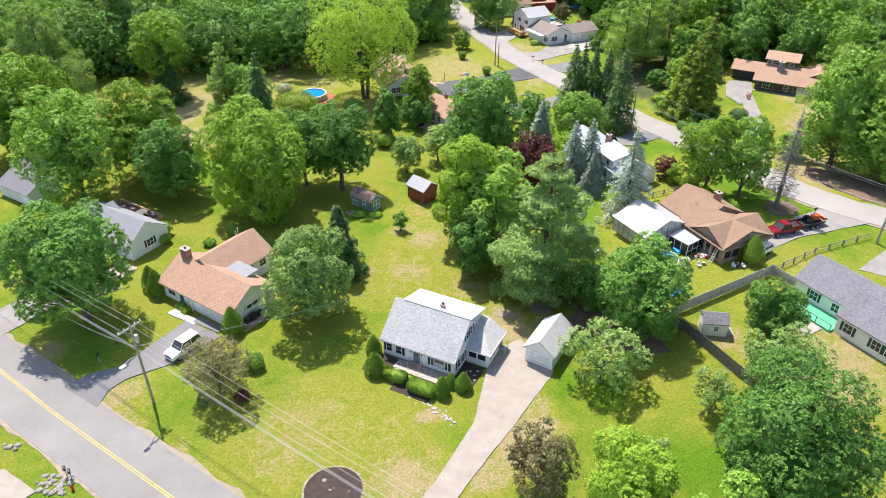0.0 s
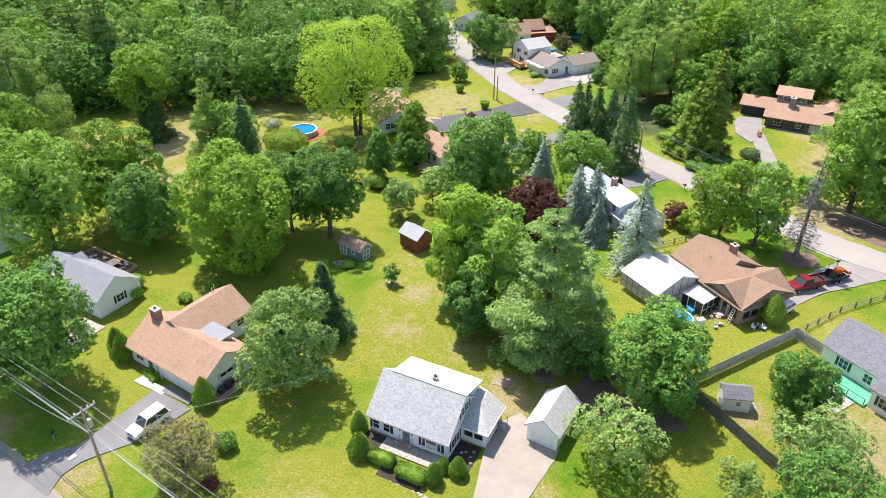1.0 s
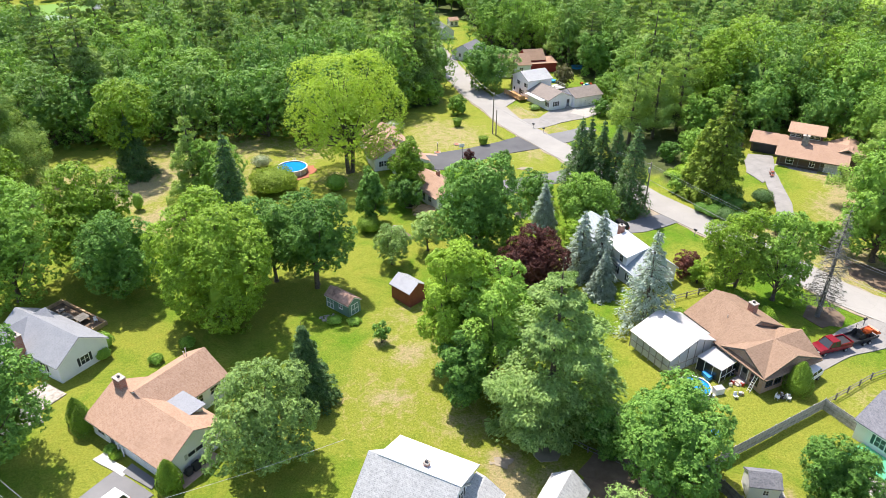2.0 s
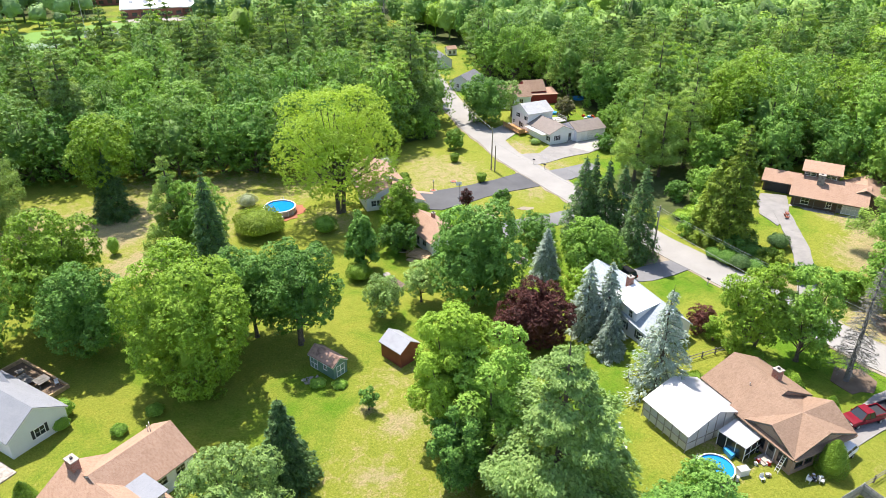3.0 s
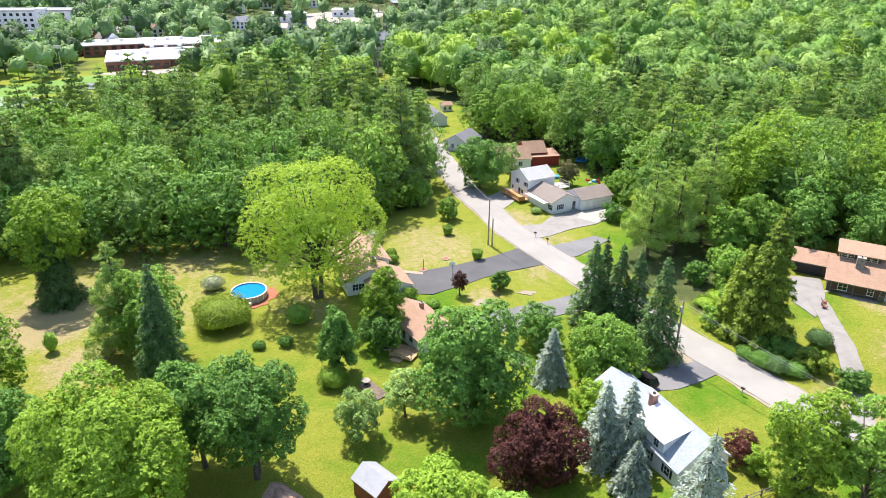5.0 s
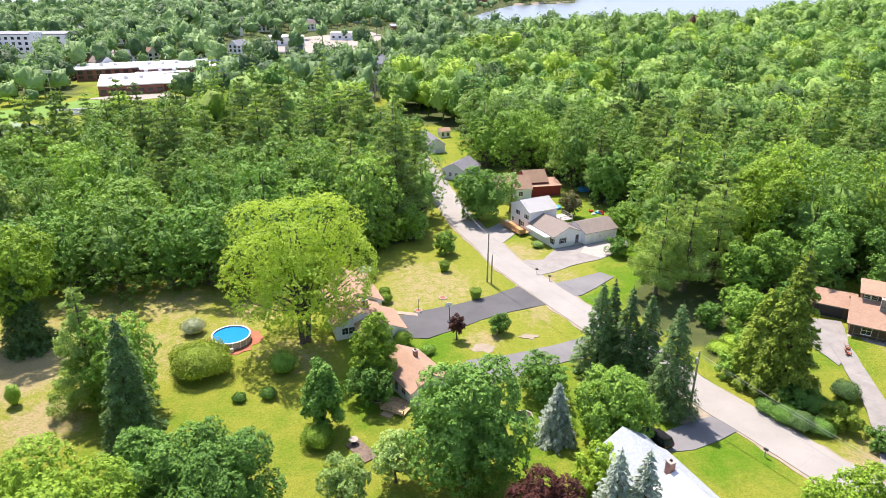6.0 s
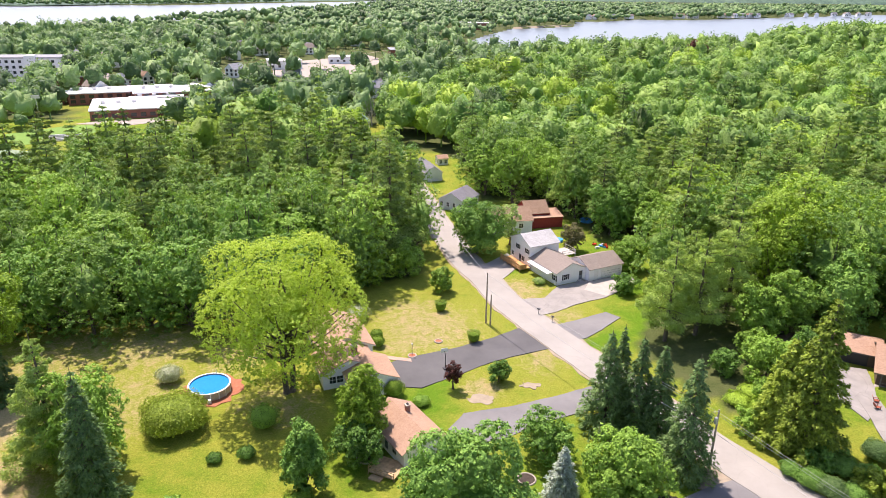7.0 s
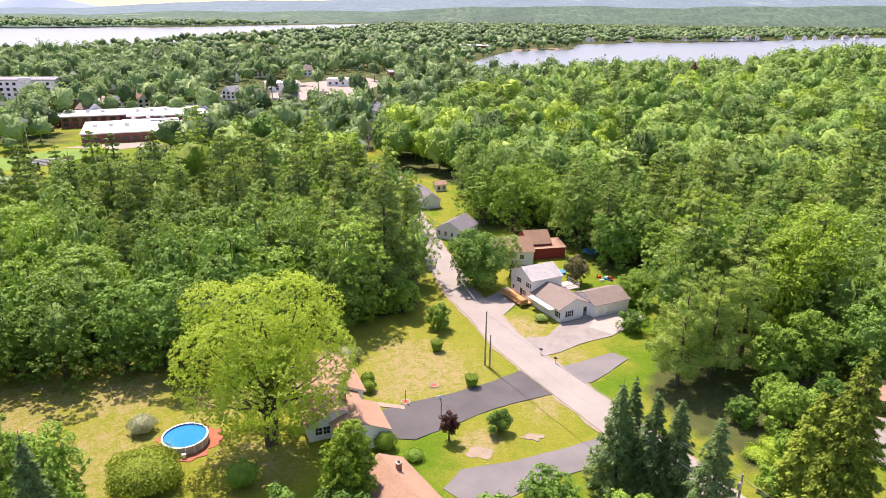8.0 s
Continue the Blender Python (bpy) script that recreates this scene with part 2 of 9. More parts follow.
GROUND = ground_mat()
ASPHALT = paving("worn_asphalt", (0.272, 0.262, 0.242), (0.350, 0.337, 0.311), 0.12)
ASPHALT_MAIN = paving("main_road_asphalt", (0.205, 0.200, 0.190), (0.272, 0.264, 0.250), 0.12)
ASPHALT_OLD = paving("cracked_asphalt", (0.22, 0.212, 0.20), (0.32, 0.305, 0.285), 0.3, big=0.4)
ASPHALT_NEW = paving("fresh_asphalt", (0.085, 0.086, 0.09), (0.125, 0.126, 0.13))
DRIVE_GREY = paving("driveway_asphalt", (0.15, 0.15, 0.155), (0.22, 0.22, 0.22), 0.12)
CONCRETE = paving("driveway_concrete", (0.29, 0.255, 0.22), (0.38, 0.34, 0.295), 0.15, big=0.5)
APRON = paving("apron_concrete", (0.33, 0.312, 0.284), (0.41, 0.388, 0.352), big=0.5)
WALK_PALE = paving("pale_concrete", (0.44, 0.43, 0.41), (0.56, 0.55, 0.52), big=0.8)
SAND = paving("sandy_soil", (0.235, 0.20, 0.15), (0.36, 0.305, 0.23), big=0.8)
DIRT = paving("bare_dirt", (0.13, 0.09, 0.06), (0.22, 0.16, 0.11), big=0.6)
MULCH = paving("dark_mulch", (0.035, 0.027, 0.022), (0.07, 0.055, 0.045), big=2.0)
BRICK_PALE = paving("pale_brick_paving", (0.36, 0.245, 0.19), (0.46, 0.335, 0.275), big=1.5)
REDMULCH = paving("red_mulch", (0.30, 0.10, 0.06), (0.42, 0.17, 0.10), big=1.5)
LINE = painted("line_paint", (0.62, 0.45, 0.10), 0.7, 0.2, 2.0)
STONE = painted("field_stone", (0.33, 0.31, 0.285), 0.9, 0.28, 2.5)
STONE_PALE = painted("flag_stone", (0.43, 0.385, 0.335), 0.85, 0.22, 2.0)
WHITE = painted("white_trim", (0.80, 0.80, 0.79), 0.5, 0.04)
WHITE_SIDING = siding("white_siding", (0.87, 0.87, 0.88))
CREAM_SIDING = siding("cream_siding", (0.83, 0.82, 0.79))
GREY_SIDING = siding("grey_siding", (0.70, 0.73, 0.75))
BROWN_SIDING = siding("brown_siding", (0.11, 0.075, 0.055), 0.2, True)
RED_BOARDS = siding("barn_red_boards", (0.230, 0.063, 0.040), 0.2, True, 0.3)
RED_BARN = siding("barn_red_siding", (0.30, 0.035, 0.035), 0.2, True, 0.15)
GREEN_BOARDS = siding("green_boards", (0.169, 0.286, 0.221), 0.18, True, 0.2)
BRICK_WALL = brick_mat("tan_brick", (0.36, 0.22, 0.16), (0.44, 0.29, 0.21), (0.45, 0.40, 0.35))
BRICK_RED = brick_mat("red_brick", (0.30, 0.10, 0.065), (0.38, 0.15, 0.10), (0.40, 0.36, 0.32))
SCHOOL_BRICK = painted("school_brick", (0.30, 0.12, 0.09), 0.9, 0.15, 0.2)
ROOF_PALE = shingles("pale_grey_shingles", (0.304, 0.312, 0.312), (0.441, 0.448, 0.445), (0.517, 0.517, 0.509))
ROOF_WHITE = painted("white_roof_membrane", (0.781, 0.781, 0.790), 0.5, 0.05, 0.8)
ROOF_TAN = shingles("tan_shingles", (0.303, 0.184, 0.123), (0.385, 0.246, 0.168), (0.451, 0.312, 0.230))
ROOF_BROWN = shingles("brown_shingles", (0.222, 0.141, 0.092), (0.281, 0.185, 0.126), (0.326, 0.229, 0.163))
ROOF_GREY = shingles("grey_shingles", (0.125, 0.128, 0.145), (0.19, 0.192, 0.21), (0.25, 0.25, 0.27))
ROOF_LGREY = shingles("light_grey_shingles", (0.223, 0.236, 0.260), (0.260, 0.273, 0.298), (0.298, 0.310, 0.329))
ROOF_TAUPE = shingles("taupe_shingles", (0.191, 0.162, 0.139), (0.238, 0.201, 0.175), (0.277, 0.238, 0.211))
ROOF_BLUE = shingles("blue_grey_shingles", (0.27, 0.31, 0.34), (0.36, 0.405, 0.44), (0.44, 0.48, 0.51))
ROOF_RUST = painted("weathered_shed_roof", (0.425, 0.275, 0.213), 0.85, 0.3, 1.2)
ROOF_METAL = painted("pale_metal_roof", (0.352, 0.364, 0.389), 0.4, 0.06, 1.0, 0.0)
PLASTIC_SHEET = painted("greenhouse_sheeting", (0.651, 0.651, 0.651), 0.35, 0.05)


def let_through(m, share, col):
    """Lets part of the light shine through a thin sheet."""
    nt = m.node_tree
    tr, ms = nt.nodes.new("ShaderNodeBsdfTranslucent"), nt.nodes.new("ShaderNodeMixShader")
    tr.inputs["Color"].default_value, ms.inputs["Fac"].default_value = (*col, 1), share
    nt.links.new(nt.nodes["Principled BSDF"].outputs[0], ms.inputs[1])
    nt.links.new(tr.outputs[0], ms.inputs[2])
    nt.links.new(ms.outputs[0], nt.nodes["Material Output"].inputs["Surface"])


let_through(PLASTIC_SHEET, 0.45, (0.85, 0.85, 0.86))
GLASS = glass_mat()
SHUTTER = painted("black_shutter", (0.025, 0.03, 0.035), 0.5, 0.1)
GREEN_SHUTTER = painted("dark_green_shutter", (0.03, 0.09, 0.07), 0.5, 0.1)
DOOR_PAINT = painted("door_paint", (0.16, 0.19, 0.23), 0.5, 0.1)
WOOD_GREY = painted("weathered_wood", (0.46, 0.44, 0.41), 0.9, 0.25, 2.0)
WOOD_DARK = painted("dark_weathered_wood", (0.20, 0.19, 0.175), 0.9, 0.25, 2.0)
DECK_ORANGE = painted("orange_tan_deck_boards", (0.56, 0.31, 0.13), 0.8, 0.2, 2.0)
WOOD_TAN = painted("deck_wood", (0.52, 0.36, 0.20), 0.8, 0.2, 2.0)
DECK_BROWN = painted("brown_deck_planks", (0.20, 0.15, 0.115), 0.85, 0.25, 3.0)
POLE_WOOD = painted("pole_wood", (0.420, 0.350, 0.280), 0.9, 0.25, 2.0)
CURTAIN = painted("pale_curtain", (0.52, 0.56, 0.54), 0.8, 0.08)
GREEN_CARPET = painted("green_deck_carpet", (0.10, 0.46, 0.25), 0.9, 0.1)
METAL = painted("grey_metal", (0.55, 0.56, 0.57), 0.35, 0.1, 2.0, 0.6)
DARK_METAL = painted("dark_metal", (0.04, 0.04, 0.045), 0.45, 0.1)
WIRE = painted("cable", (0.450, 0.450, 0.450), 0.6, 0.1)
CAR_WHITE = painted("white_car_paint", (0.80, 0.80, 0.80), 0.2, 0.02)
CAR_RED = painted("red_car_paint", (0.19, 0.010, 0.018), 0.2, 0.05)
CAR_BLACK = painted("black_car_paint", (0.02, 0.02, 0.022), 0.2, 0.05)
RUBBER = painted("tyre_rubber", (0.025, 0.025, 0.025), 0.85, 0.1)
CHROME = painted("chrome", (0.7, 0.7, 0.7), 0.15, 0.05, 2.0, 1.0)
LAMP_RED = painted("red_plastic", (0.55, 0.03, 0.02), 0.35, 0.1)
RUST_RED = painted("rust_red_paint", (0.34, 0.09, 0.05), 0.6, 0.15)
ORANGE = painted("orange_machine_paint", (0.62, 0.10, 0.02), 0.4, 0.1)
BLUE_TARP = painted("blue_tarp", (0.04, 0.30, 0.62), 0.45, 0.15)
POOL_WATER = water_mat("pool_water", (0.006, 0.235, 0.66), 0.05, 2.0)
POOL_WALL = painted("pool_wall", (0.50, 0.46, 0.40), 0.5, 0.15, 1.0)
LAKE = water_mat("lake_water", (0.15, 0.18, 0.20), 0.3, 0.05)
FIELD = painted("sports_turf", (0.135, 0.255, 0.045), 0.95, 0.1, 0.05)
TURF_PALE = painted("worn_turf", (0.20, 0.27, 0.17), 0.95, 0.1, 0.05)


def far_woods_mat(name, deep, leaf, field):
    """Woods some kilometres off: crowns, darker stands and a few pale clearings; the colours given hold the haze."""
    m, nt, b = mat(name, 0.95)
    co = coords(nt)
    stretch = nt.nodes.new("ShaderNodeMapping")
    stretch.inputs["Scale"].default_value = (1.0, 0.45, 1.0)
    nt.links.new(co, stretch.inputs["Vector"])
    v = stretch.outputs["Vector"]
    crown, tract = noise_tex(nt, v, 0.06, 5, 0.75), noise_tex(nt, v, 0.006, 5, 0.6)
    c = ramp(nt, crown, [(0.38, deep), (0.62, leaf)])
    c = mix(nt, ramp(nt, tract, [(0.38, (0.6, 0.6, 0.6)), (0.56, (0, 0, 0))]), c, deep)
    c = mix(nt, ramp(nt, tract, [(0.63, (0, 0, 0)), (0.70, (0.7, 0.7, 0.7))]), c, field)
    nt.links.new(c, b.inputs["Base Color"])
    bump(nt, b, crown, 0.8, 6.0)
    return m


# Haze is painted into these hill colours, bluer the farther they lie.
HILL_HAZE = far_woods_mat("hazed_shore_woods", (0.046, 0.095, 0.072), (0.105, 0.180, 0.120), (0.20, 0.30, 0.16))
RIDGE_HAZE = far_woods_mat("wooded_ridge", (0.100, 0.165, 0.205), (0.150, 0.230, 0.260), (0.22, 0.31, 0.29))
MOUNTAIN_HAZE = painted("blue_mountain", (0.24, 0.33, 0.44), 0.95, 0.05, 0.002, 0.0, 0.02)


# ---- the higher ground of the eastern gardens ----
def hill(x, y):
    """How much higher the land lies here."""
    up = np.clip((np.asarray(x, float) - 20) / 12, 0, 1) * np.clip((120 - np.asarray(x, float)) / 25, 0, 1)
    return 2.2 * up * np.clip((np.asarray(y, float) - 38) / 15, 0, 1) * np.clip((150 - np.asarray(y, float)) / 46, 0, 1)


def lay(x, y):
    """A place of the level plan, set on the higher ground in the same line of sight from above the origin."""
    k = 1 - float(hill(0.97 * x, 0.97 * y)) / EYE
    return x * k, y * k, float(hill(x * k, y * k))


# ---- builders ----
def part(name, geo, material, parent, label=""):
    """Links a bmesh or a mesh as one object under a thing or a part."""
    me = geo
    if isinstance(geo, bmesh.types.BMesh):
        bmesh.ops.recalc_face_normals(geo, faces=geo.faces)
        me = bpy.data.meshes.new(name)
        geo.to_mesh(me)
        geo.free()
    if material and not me.materials:
        me.materials.append(material)
    ob = new(name, me)
    ob.parent = parent
    if label:
        tagged(ob, label)
    return ob


def thing(name, x, y, z=0.0, rz=0.0, label="", category="", group="", kind=""):
    ob = new(name)
    px, py, up = lay(x, y)
    ob.matrix_world = pose(px, py, z + up, 0, 0, rz)
    return tagged(ob, label, category, group, kind)


def single(name, geo, material, label, category, x=0, y=0, z=0, rz=0, group="", kind=""):
    ob = part(name, geo, material, None)
    px, py, up = lay(x, y)
    ob.matrix_world = pose(px, py, z + up, 0, 0, rz)
    return tagged(ob, label, category, group, kind)


def box(bm, x0, y0, z0, x1, y1, z1):
    v = [bm.verts.new((x, y, z)) for z in (z0, z1) for x, y in ((x0, y0), (x1, y0), (x1, y1), (x0, y1))]
    for q in ((3, 2, 1, 0), (4, 5, 6, 7), (0, 1, 5, 4), (1, 2, 6, 5), (2, 3, 7, 6), (3, 0, 4, 7)):
        bm.faces.new([v[i] for i in q])
    return v


def boxes(*bs):
    bm = bmesh.new()
    for b in bs:
        box(bm, *b)
    return bm


def prism(bm, loop, off):
    """A solid between a closed loop of points and the same loop moved by off."""
    a = [bm.verts.new(p) for p in loop]
    b = [bm.verts.new(Vector(p) + Vector(off)) for p in loop]
    bm.faces.new(a)
    bm.faces.new(b[::-1])
    for i in range(len(a)):
        j = (i + 1) % len(a)
        bm.faces.new((a[i], b[i], b[j], a[j]))


def tube(bm, pts, radii, sides=6, cap=True):
    rings = []
    for i, p in enumerate(pts):
        p = Vector(p)
        d = (Vector(pts[min(i + 1, len(pts) - 1)]) - Vector(pts[max(i - 1, 0)])).normalized()
        u = d.cross(Vector((0.31, 0.87, 0.2))).normalized()
        w = d.cross(u)
        r = radii[i] if isinstance(radii, (list, tuple)) else radii
        rings.append([bm.verts.new(p + r * (math.cos(a) * u + math.sin(a) * w)) for a in [2 * math.pi * k / sides for k in range(sides)]])
    for a, b in zip(rings, rings[1:]):
        for k in range(sides):
            bm.faces.new((a[k], a[(k + 1) % sides], b[(k + 1) % sides], b[k]))
    if cap:
        bm.faces.new(rings[0][::-1])
        bm.faces.new(rings[-1])


def quads(name, V, F, tone=None):
    """A mesh from numpy vertices and faces, all of three or all of four corners."""
    me = bpy.data.meshes.new(name)
    V, F = np.asarray(V, np.float32), np.asarray(F, np.int32)
    me.vertices.add(len(V))
    me.vertices.foreach_set("co", V.ravel())
    me.loops.add(F.size)
    me.loops.foreach_set("vertex_index", F.ravel())
    me.polygons.add(len(F))
    me.polygons.foreach_set("loop_start", np.arange(0, F.size, F.shape[1], dtype=np.int32))
    me.polygons.foreach_set("loop_total", np.full(len(F), F.shape[1], np.int32))
    me.update(calc_edges=True)
    if tone is not None:
        me.attributes.new("tone", "FLOAT", "POINT").data.foreach_set("value", np.asarray(tone, np.float32))
    return me


def inside(poly, x, y):
    """Which points lie inside a polygon of the plan."""
    x, y = np.asarray(x, float), np.asarray(y, float)
    r = np.zeros(x.shape, bool)
    for (x0, y0), (x1, y1) in zip(poly, poly[1:] + poly[:1]):
        with np.errstate(divide="ignore", invalid="ignore"):
            r ^= ((y0 > y) != (y1 > y)) & (x < (x1 - x0) * (y - y0) / (y1 - y0 + 1e-12) + x0)
    return r


# ---- ground, water, roads ----
LAKE_R = [(5, 720), (20, 800), (48, 930), (63, 990), (108, 1124), (212, 1200), (241, 1337), (380, 1449), (510, 1482), (762, 1640), (1113, 1880), (1300, 2060), (2400, 2100), (2400, 1000), (700, 850), (300, 790), (120, 735), (40, 700)]
LAKE_L = [(-2500, 760), (-509, 925), (-456, 890), (-439, 1056), (-415, 1221), (-376, 1362), (-301, 1591), (-213, 1880), (-120, 2350), (120, 2600), (120, 2760), (-180, 2720), (-303, 2420), (-532, 2172), (-666, 1955), (-1016, 1764), (-2500, 1720)]
WOODS_BACK = [(-420, 150), (-150, 166), (-93, 176), (-72, 184), (-44, 190), (-17, 199), (-8, 205), (1.5, 209), (1.6, 240), (-3.5, 262), (-8, 290), (-14, 318), (-22, 335), (-40, 345), (-75, 348), (-88, 325), (-100, 298), (-118, 260), (-190, 236), (-420, 228)]
WOODS_RIGHT = [(44, 166), (40, 175), (44, 183), (52, 198), (58, 213), (66, 228), (60, 237), (46, 238), (42, 252), (32, 260), (18, 266), (16, 290), (13, 318), (0, 330), (-16, 350), (-20, 390), (10, 470), (60, 560), (120, 640), (240, 720), (1200, 790), (1200, 120), (110, 104), (97, 118), (100, 150), (100, 180), (78, 184), (64, 170), (60, 152), (50, 156)]
WOODS_TOWN = [(-700, 300), (-300, 300), (-262, 390), (-128, 388), (-98, 345), (-40, 350), (-20, 395), (10, 470), (60, 560), (120, 640), (240, 720), (60, 840), (-30, 860), (-520, 1080), (-1200, 900), (-1200, 400)]
FIELDS = [[(-215, 285), (-136, 292), (-122, 345), (-128, 384), (-160, 376), (-175, 358), (-205, 335)],
          [(-158, 378), (-118, 388), (-95, 450), (-118, 468), (-178, 456), (-188, 425)],
          [(-300, 480), (-215, 440), (-195, 560), (-300, 600)],
          [(-170, 545), (-78, 450), (-34, 520), (-28, 690), (40, 720), (15, 790), (-80, 740), (-150, 650)]]


def rise(x, y):
    """The lie of the land."""
    x, y = np.asarray(x, float), np.asarray(y, float)
    d = np.hypot(x - 86, y - 166)
    s = np.clip((46 - d) / 28, 0, 1)
    z = 2.6 * s * s * (3 - 2 * s)
    z = z + 17 / (1 + np.exp(-(x - 268 - 0.25 * (y - 640)) / 24)) * np.exp(-((y - 660) / 170) ** 2) + 4 * np.exp(-((x - 150) / 110) ** 2 - ((y - 560) / 120) ** 2)
    for lake in (LAKE_R, LAKE_L):
        z = np.where(inside(lake, x, y), -7.0, z)
    return z


def land():
    xs = np.concatenate([np.arange(-3600, -680, 80.0), np.arange(-680, -200, 24), np.arange(-200, -112, 8), np.arange(-112, 112, 2.0), np.arange(112, 240, 8), np.arange(240, 840, 24), np.arange(840, 3641, 80)])
    ys = np.concatenate([np.arange(-300, 30, 30.0), np.arange(30, 230, 2.0), np.arange(230, 400, 8), np.arange(400, 1700, 25), np.arange(1700, 4900, 80)])
    X, Y = np.meshgrid(xs, ys)
    Z = rise(X, Y) + hill(X, Y)
    near = (np.abs(X) < 112) & (Y > 30) & (Y < 230)
    Z = Z + np.where(near, 0.05 * np.sin(X * 0.7) * np.sin(Y * 0.53), 0)
    V = np.stack([X.ravel(), Y.ravel(), Z.ravel()], 1)
    n, k = len(xs), np.arange((len(ys) - 1) * len(xs)).reshape(len(ys) - 1, len(xs))[:, :-1].ravel()
    me = quads("ground", V, np.stack([k, k + 1, k + 1 + n, k + n], 1))
    fx, fy = V[:, 0], V[:, 1]
    w = np.zeros(len(V))
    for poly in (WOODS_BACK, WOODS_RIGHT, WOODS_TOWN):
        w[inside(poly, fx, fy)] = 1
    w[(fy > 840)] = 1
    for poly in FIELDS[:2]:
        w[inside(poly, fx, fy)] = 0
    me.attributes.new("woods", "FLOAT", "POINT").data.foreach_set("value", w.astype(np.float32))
    dry = np.zeros(len(V))
    for cx, cy, r, a in DRY:
        fall = a * np.clip(1.4 - np.hypot(fx - cx, fy - cy) / r, 0, 1)
        dry = np.maximum(dry, fall) if a > 0 else dry + fall
    me.attributes.new("dry", "FLOAT", "POINT").data.foreach_set("value", dry.astype(np.float32))
    single("ground", me, GROUND, "wide lawns of mown grass with dry worn patches", "ground", kind="structure")


# spots of thin, dried grass: place, reach, strength (minus: lush)
DRY = [(-4, 49, 5, 0.45), (-16, 56, 9, 0.3), (4, 84, 5, 0.35), (-6, 88, 9, 0.25), (-5, 106, 5, 0.3), (3, 98, 6, 0.35), (34, 66, 5, 0.7), (46, 63, 8, 0.6),
       (-62, 158, 14, 0.5), (-80, 150, 16, 0.45), (-64, 150, 9, 0.9), (-52, 138, 7, 0.6), (3, 183, 12, 0.45), (0, 190, 8, 0.4), (-2, 176, 5, 0.4), (20, 172, 7, 0.5), (14, 178, 6, 0.2),
       (22, 201, 7, 0.45), (12, 162, 4, 0.5), (30, 189, 6, 0.35), (92, 150, 10, 0.7), (84, 145, 8, 0.4), (62, 128, 6, 0.6), (72, 118, 8, 0.8), (-46, 174, 10, 0.4), (-30, 172, 9, 0.35), (-26, 184, 12, 0.3),
       (8.5, 77, 2.5, 0.8), (13, 58, 4, 0.5), (36, 90, 6, 0.3), (54, 85, 5, 0.3), (-40, 62, 4, 0.5), (-52, 69, 3, 0.5), (18, 48, 6, 0.2), (-45, 150, 20, 0.15),
       (4.8, 49, 1.8, 0.9), (7.6, 53, 1.9, 0.95), (9.8, 56.4, 2.0, 0.95), (11.8, 60, 2.0, 0.9), (13.4, 52, 2.5, 0.6), (9.5, 73, 2.5, 0.9), (-3.6, 48.6, 2.2, 1.0), (-1.5, 58, 1.5, 0.9), (-3, 97, 3, 0.6), (-5, 88, 2, 0.7), (-7, 99.4, 1.4, 0.9), (-38, 56, 2.5, 0.8), (-31, 51.5, 2.2, 0.8),
       (20, 55, 8, -0.7), (28, 61, 8, -0.8), (16, 59, 5, -0.5), (34, 66, 3, -0.6), (15, 50, 4, -0.3), (-8, 124, 12, -0.4), (-14, 130, 10, -0.4), (-24, 150, 12, -0.3), (45, 78, 8, -0.3), (40, 122, 6, -0.4), (-46, 84, 6, -0.5), (-42, 74, 6, -0.4), (-14, 70, 3, -0.3), (52, 106, 6, -0.3), (80, 152, 6, 0.5), (88, 143, 12, 0.8), (74, 150, 5, -0.6), (73, 144, 4, -0.5), (80, 138, 8, 0.7), (-10, 155, 12, -0.3),
       (-42, 158, 13, 0.35), (-20, 156, 8, 0.4), (-46, 176, 16, 0.3), (-30, 172, 10, 0.25), (-60, 172, 14, 0.35), (-45, 160, 9, 0.15), (-24, 156, 6, 0.15), (-26, 146, 9, -0.25), (-16, 142, 7, -0.3), (-20, 100, 6, -0.3), (-26, 96, 5, -0.3), (-40, 100, 8, -0.3), (17, 170, 5, -0.3), (26, 180, 3, 0.4), (11.5, 56, 2.2, 0.9), (9.2, 51.5, 2.0, 0.8), (14.5, 74, 3, 0.6), (-13.5, 57, 2, 0.4), (-19, 51, 3, 0.35), (-6, 55, 4, 0.25), (36.5, 69.5, 2.2, 0.9), (50, 66, 7, 0.5), (33, 185, 4, 0.4)]
land()


def path_pts(pts, step=2.0):
    """A smooth line through plan points."""
    p = [Vector((*q, 0)) for q in pts]
    p = [2 * p[0] - p[1]] + p + [2 * p[-1] - p[-2]]
    out = []
    for a, b, c, d in zip(p, p[1:], p[2:], p[3:]):
        n = max(2, int((c - b).length / step))
        for i in range(n):
            t = i / n
            out.append(0.5 * (2 * b + (c - a) * t + (2 * a - 5 * b + 4 * c - d) * t * t + (3 * b - a - 3 * c + d) * t ** 3))
    return out + [p[-2]]


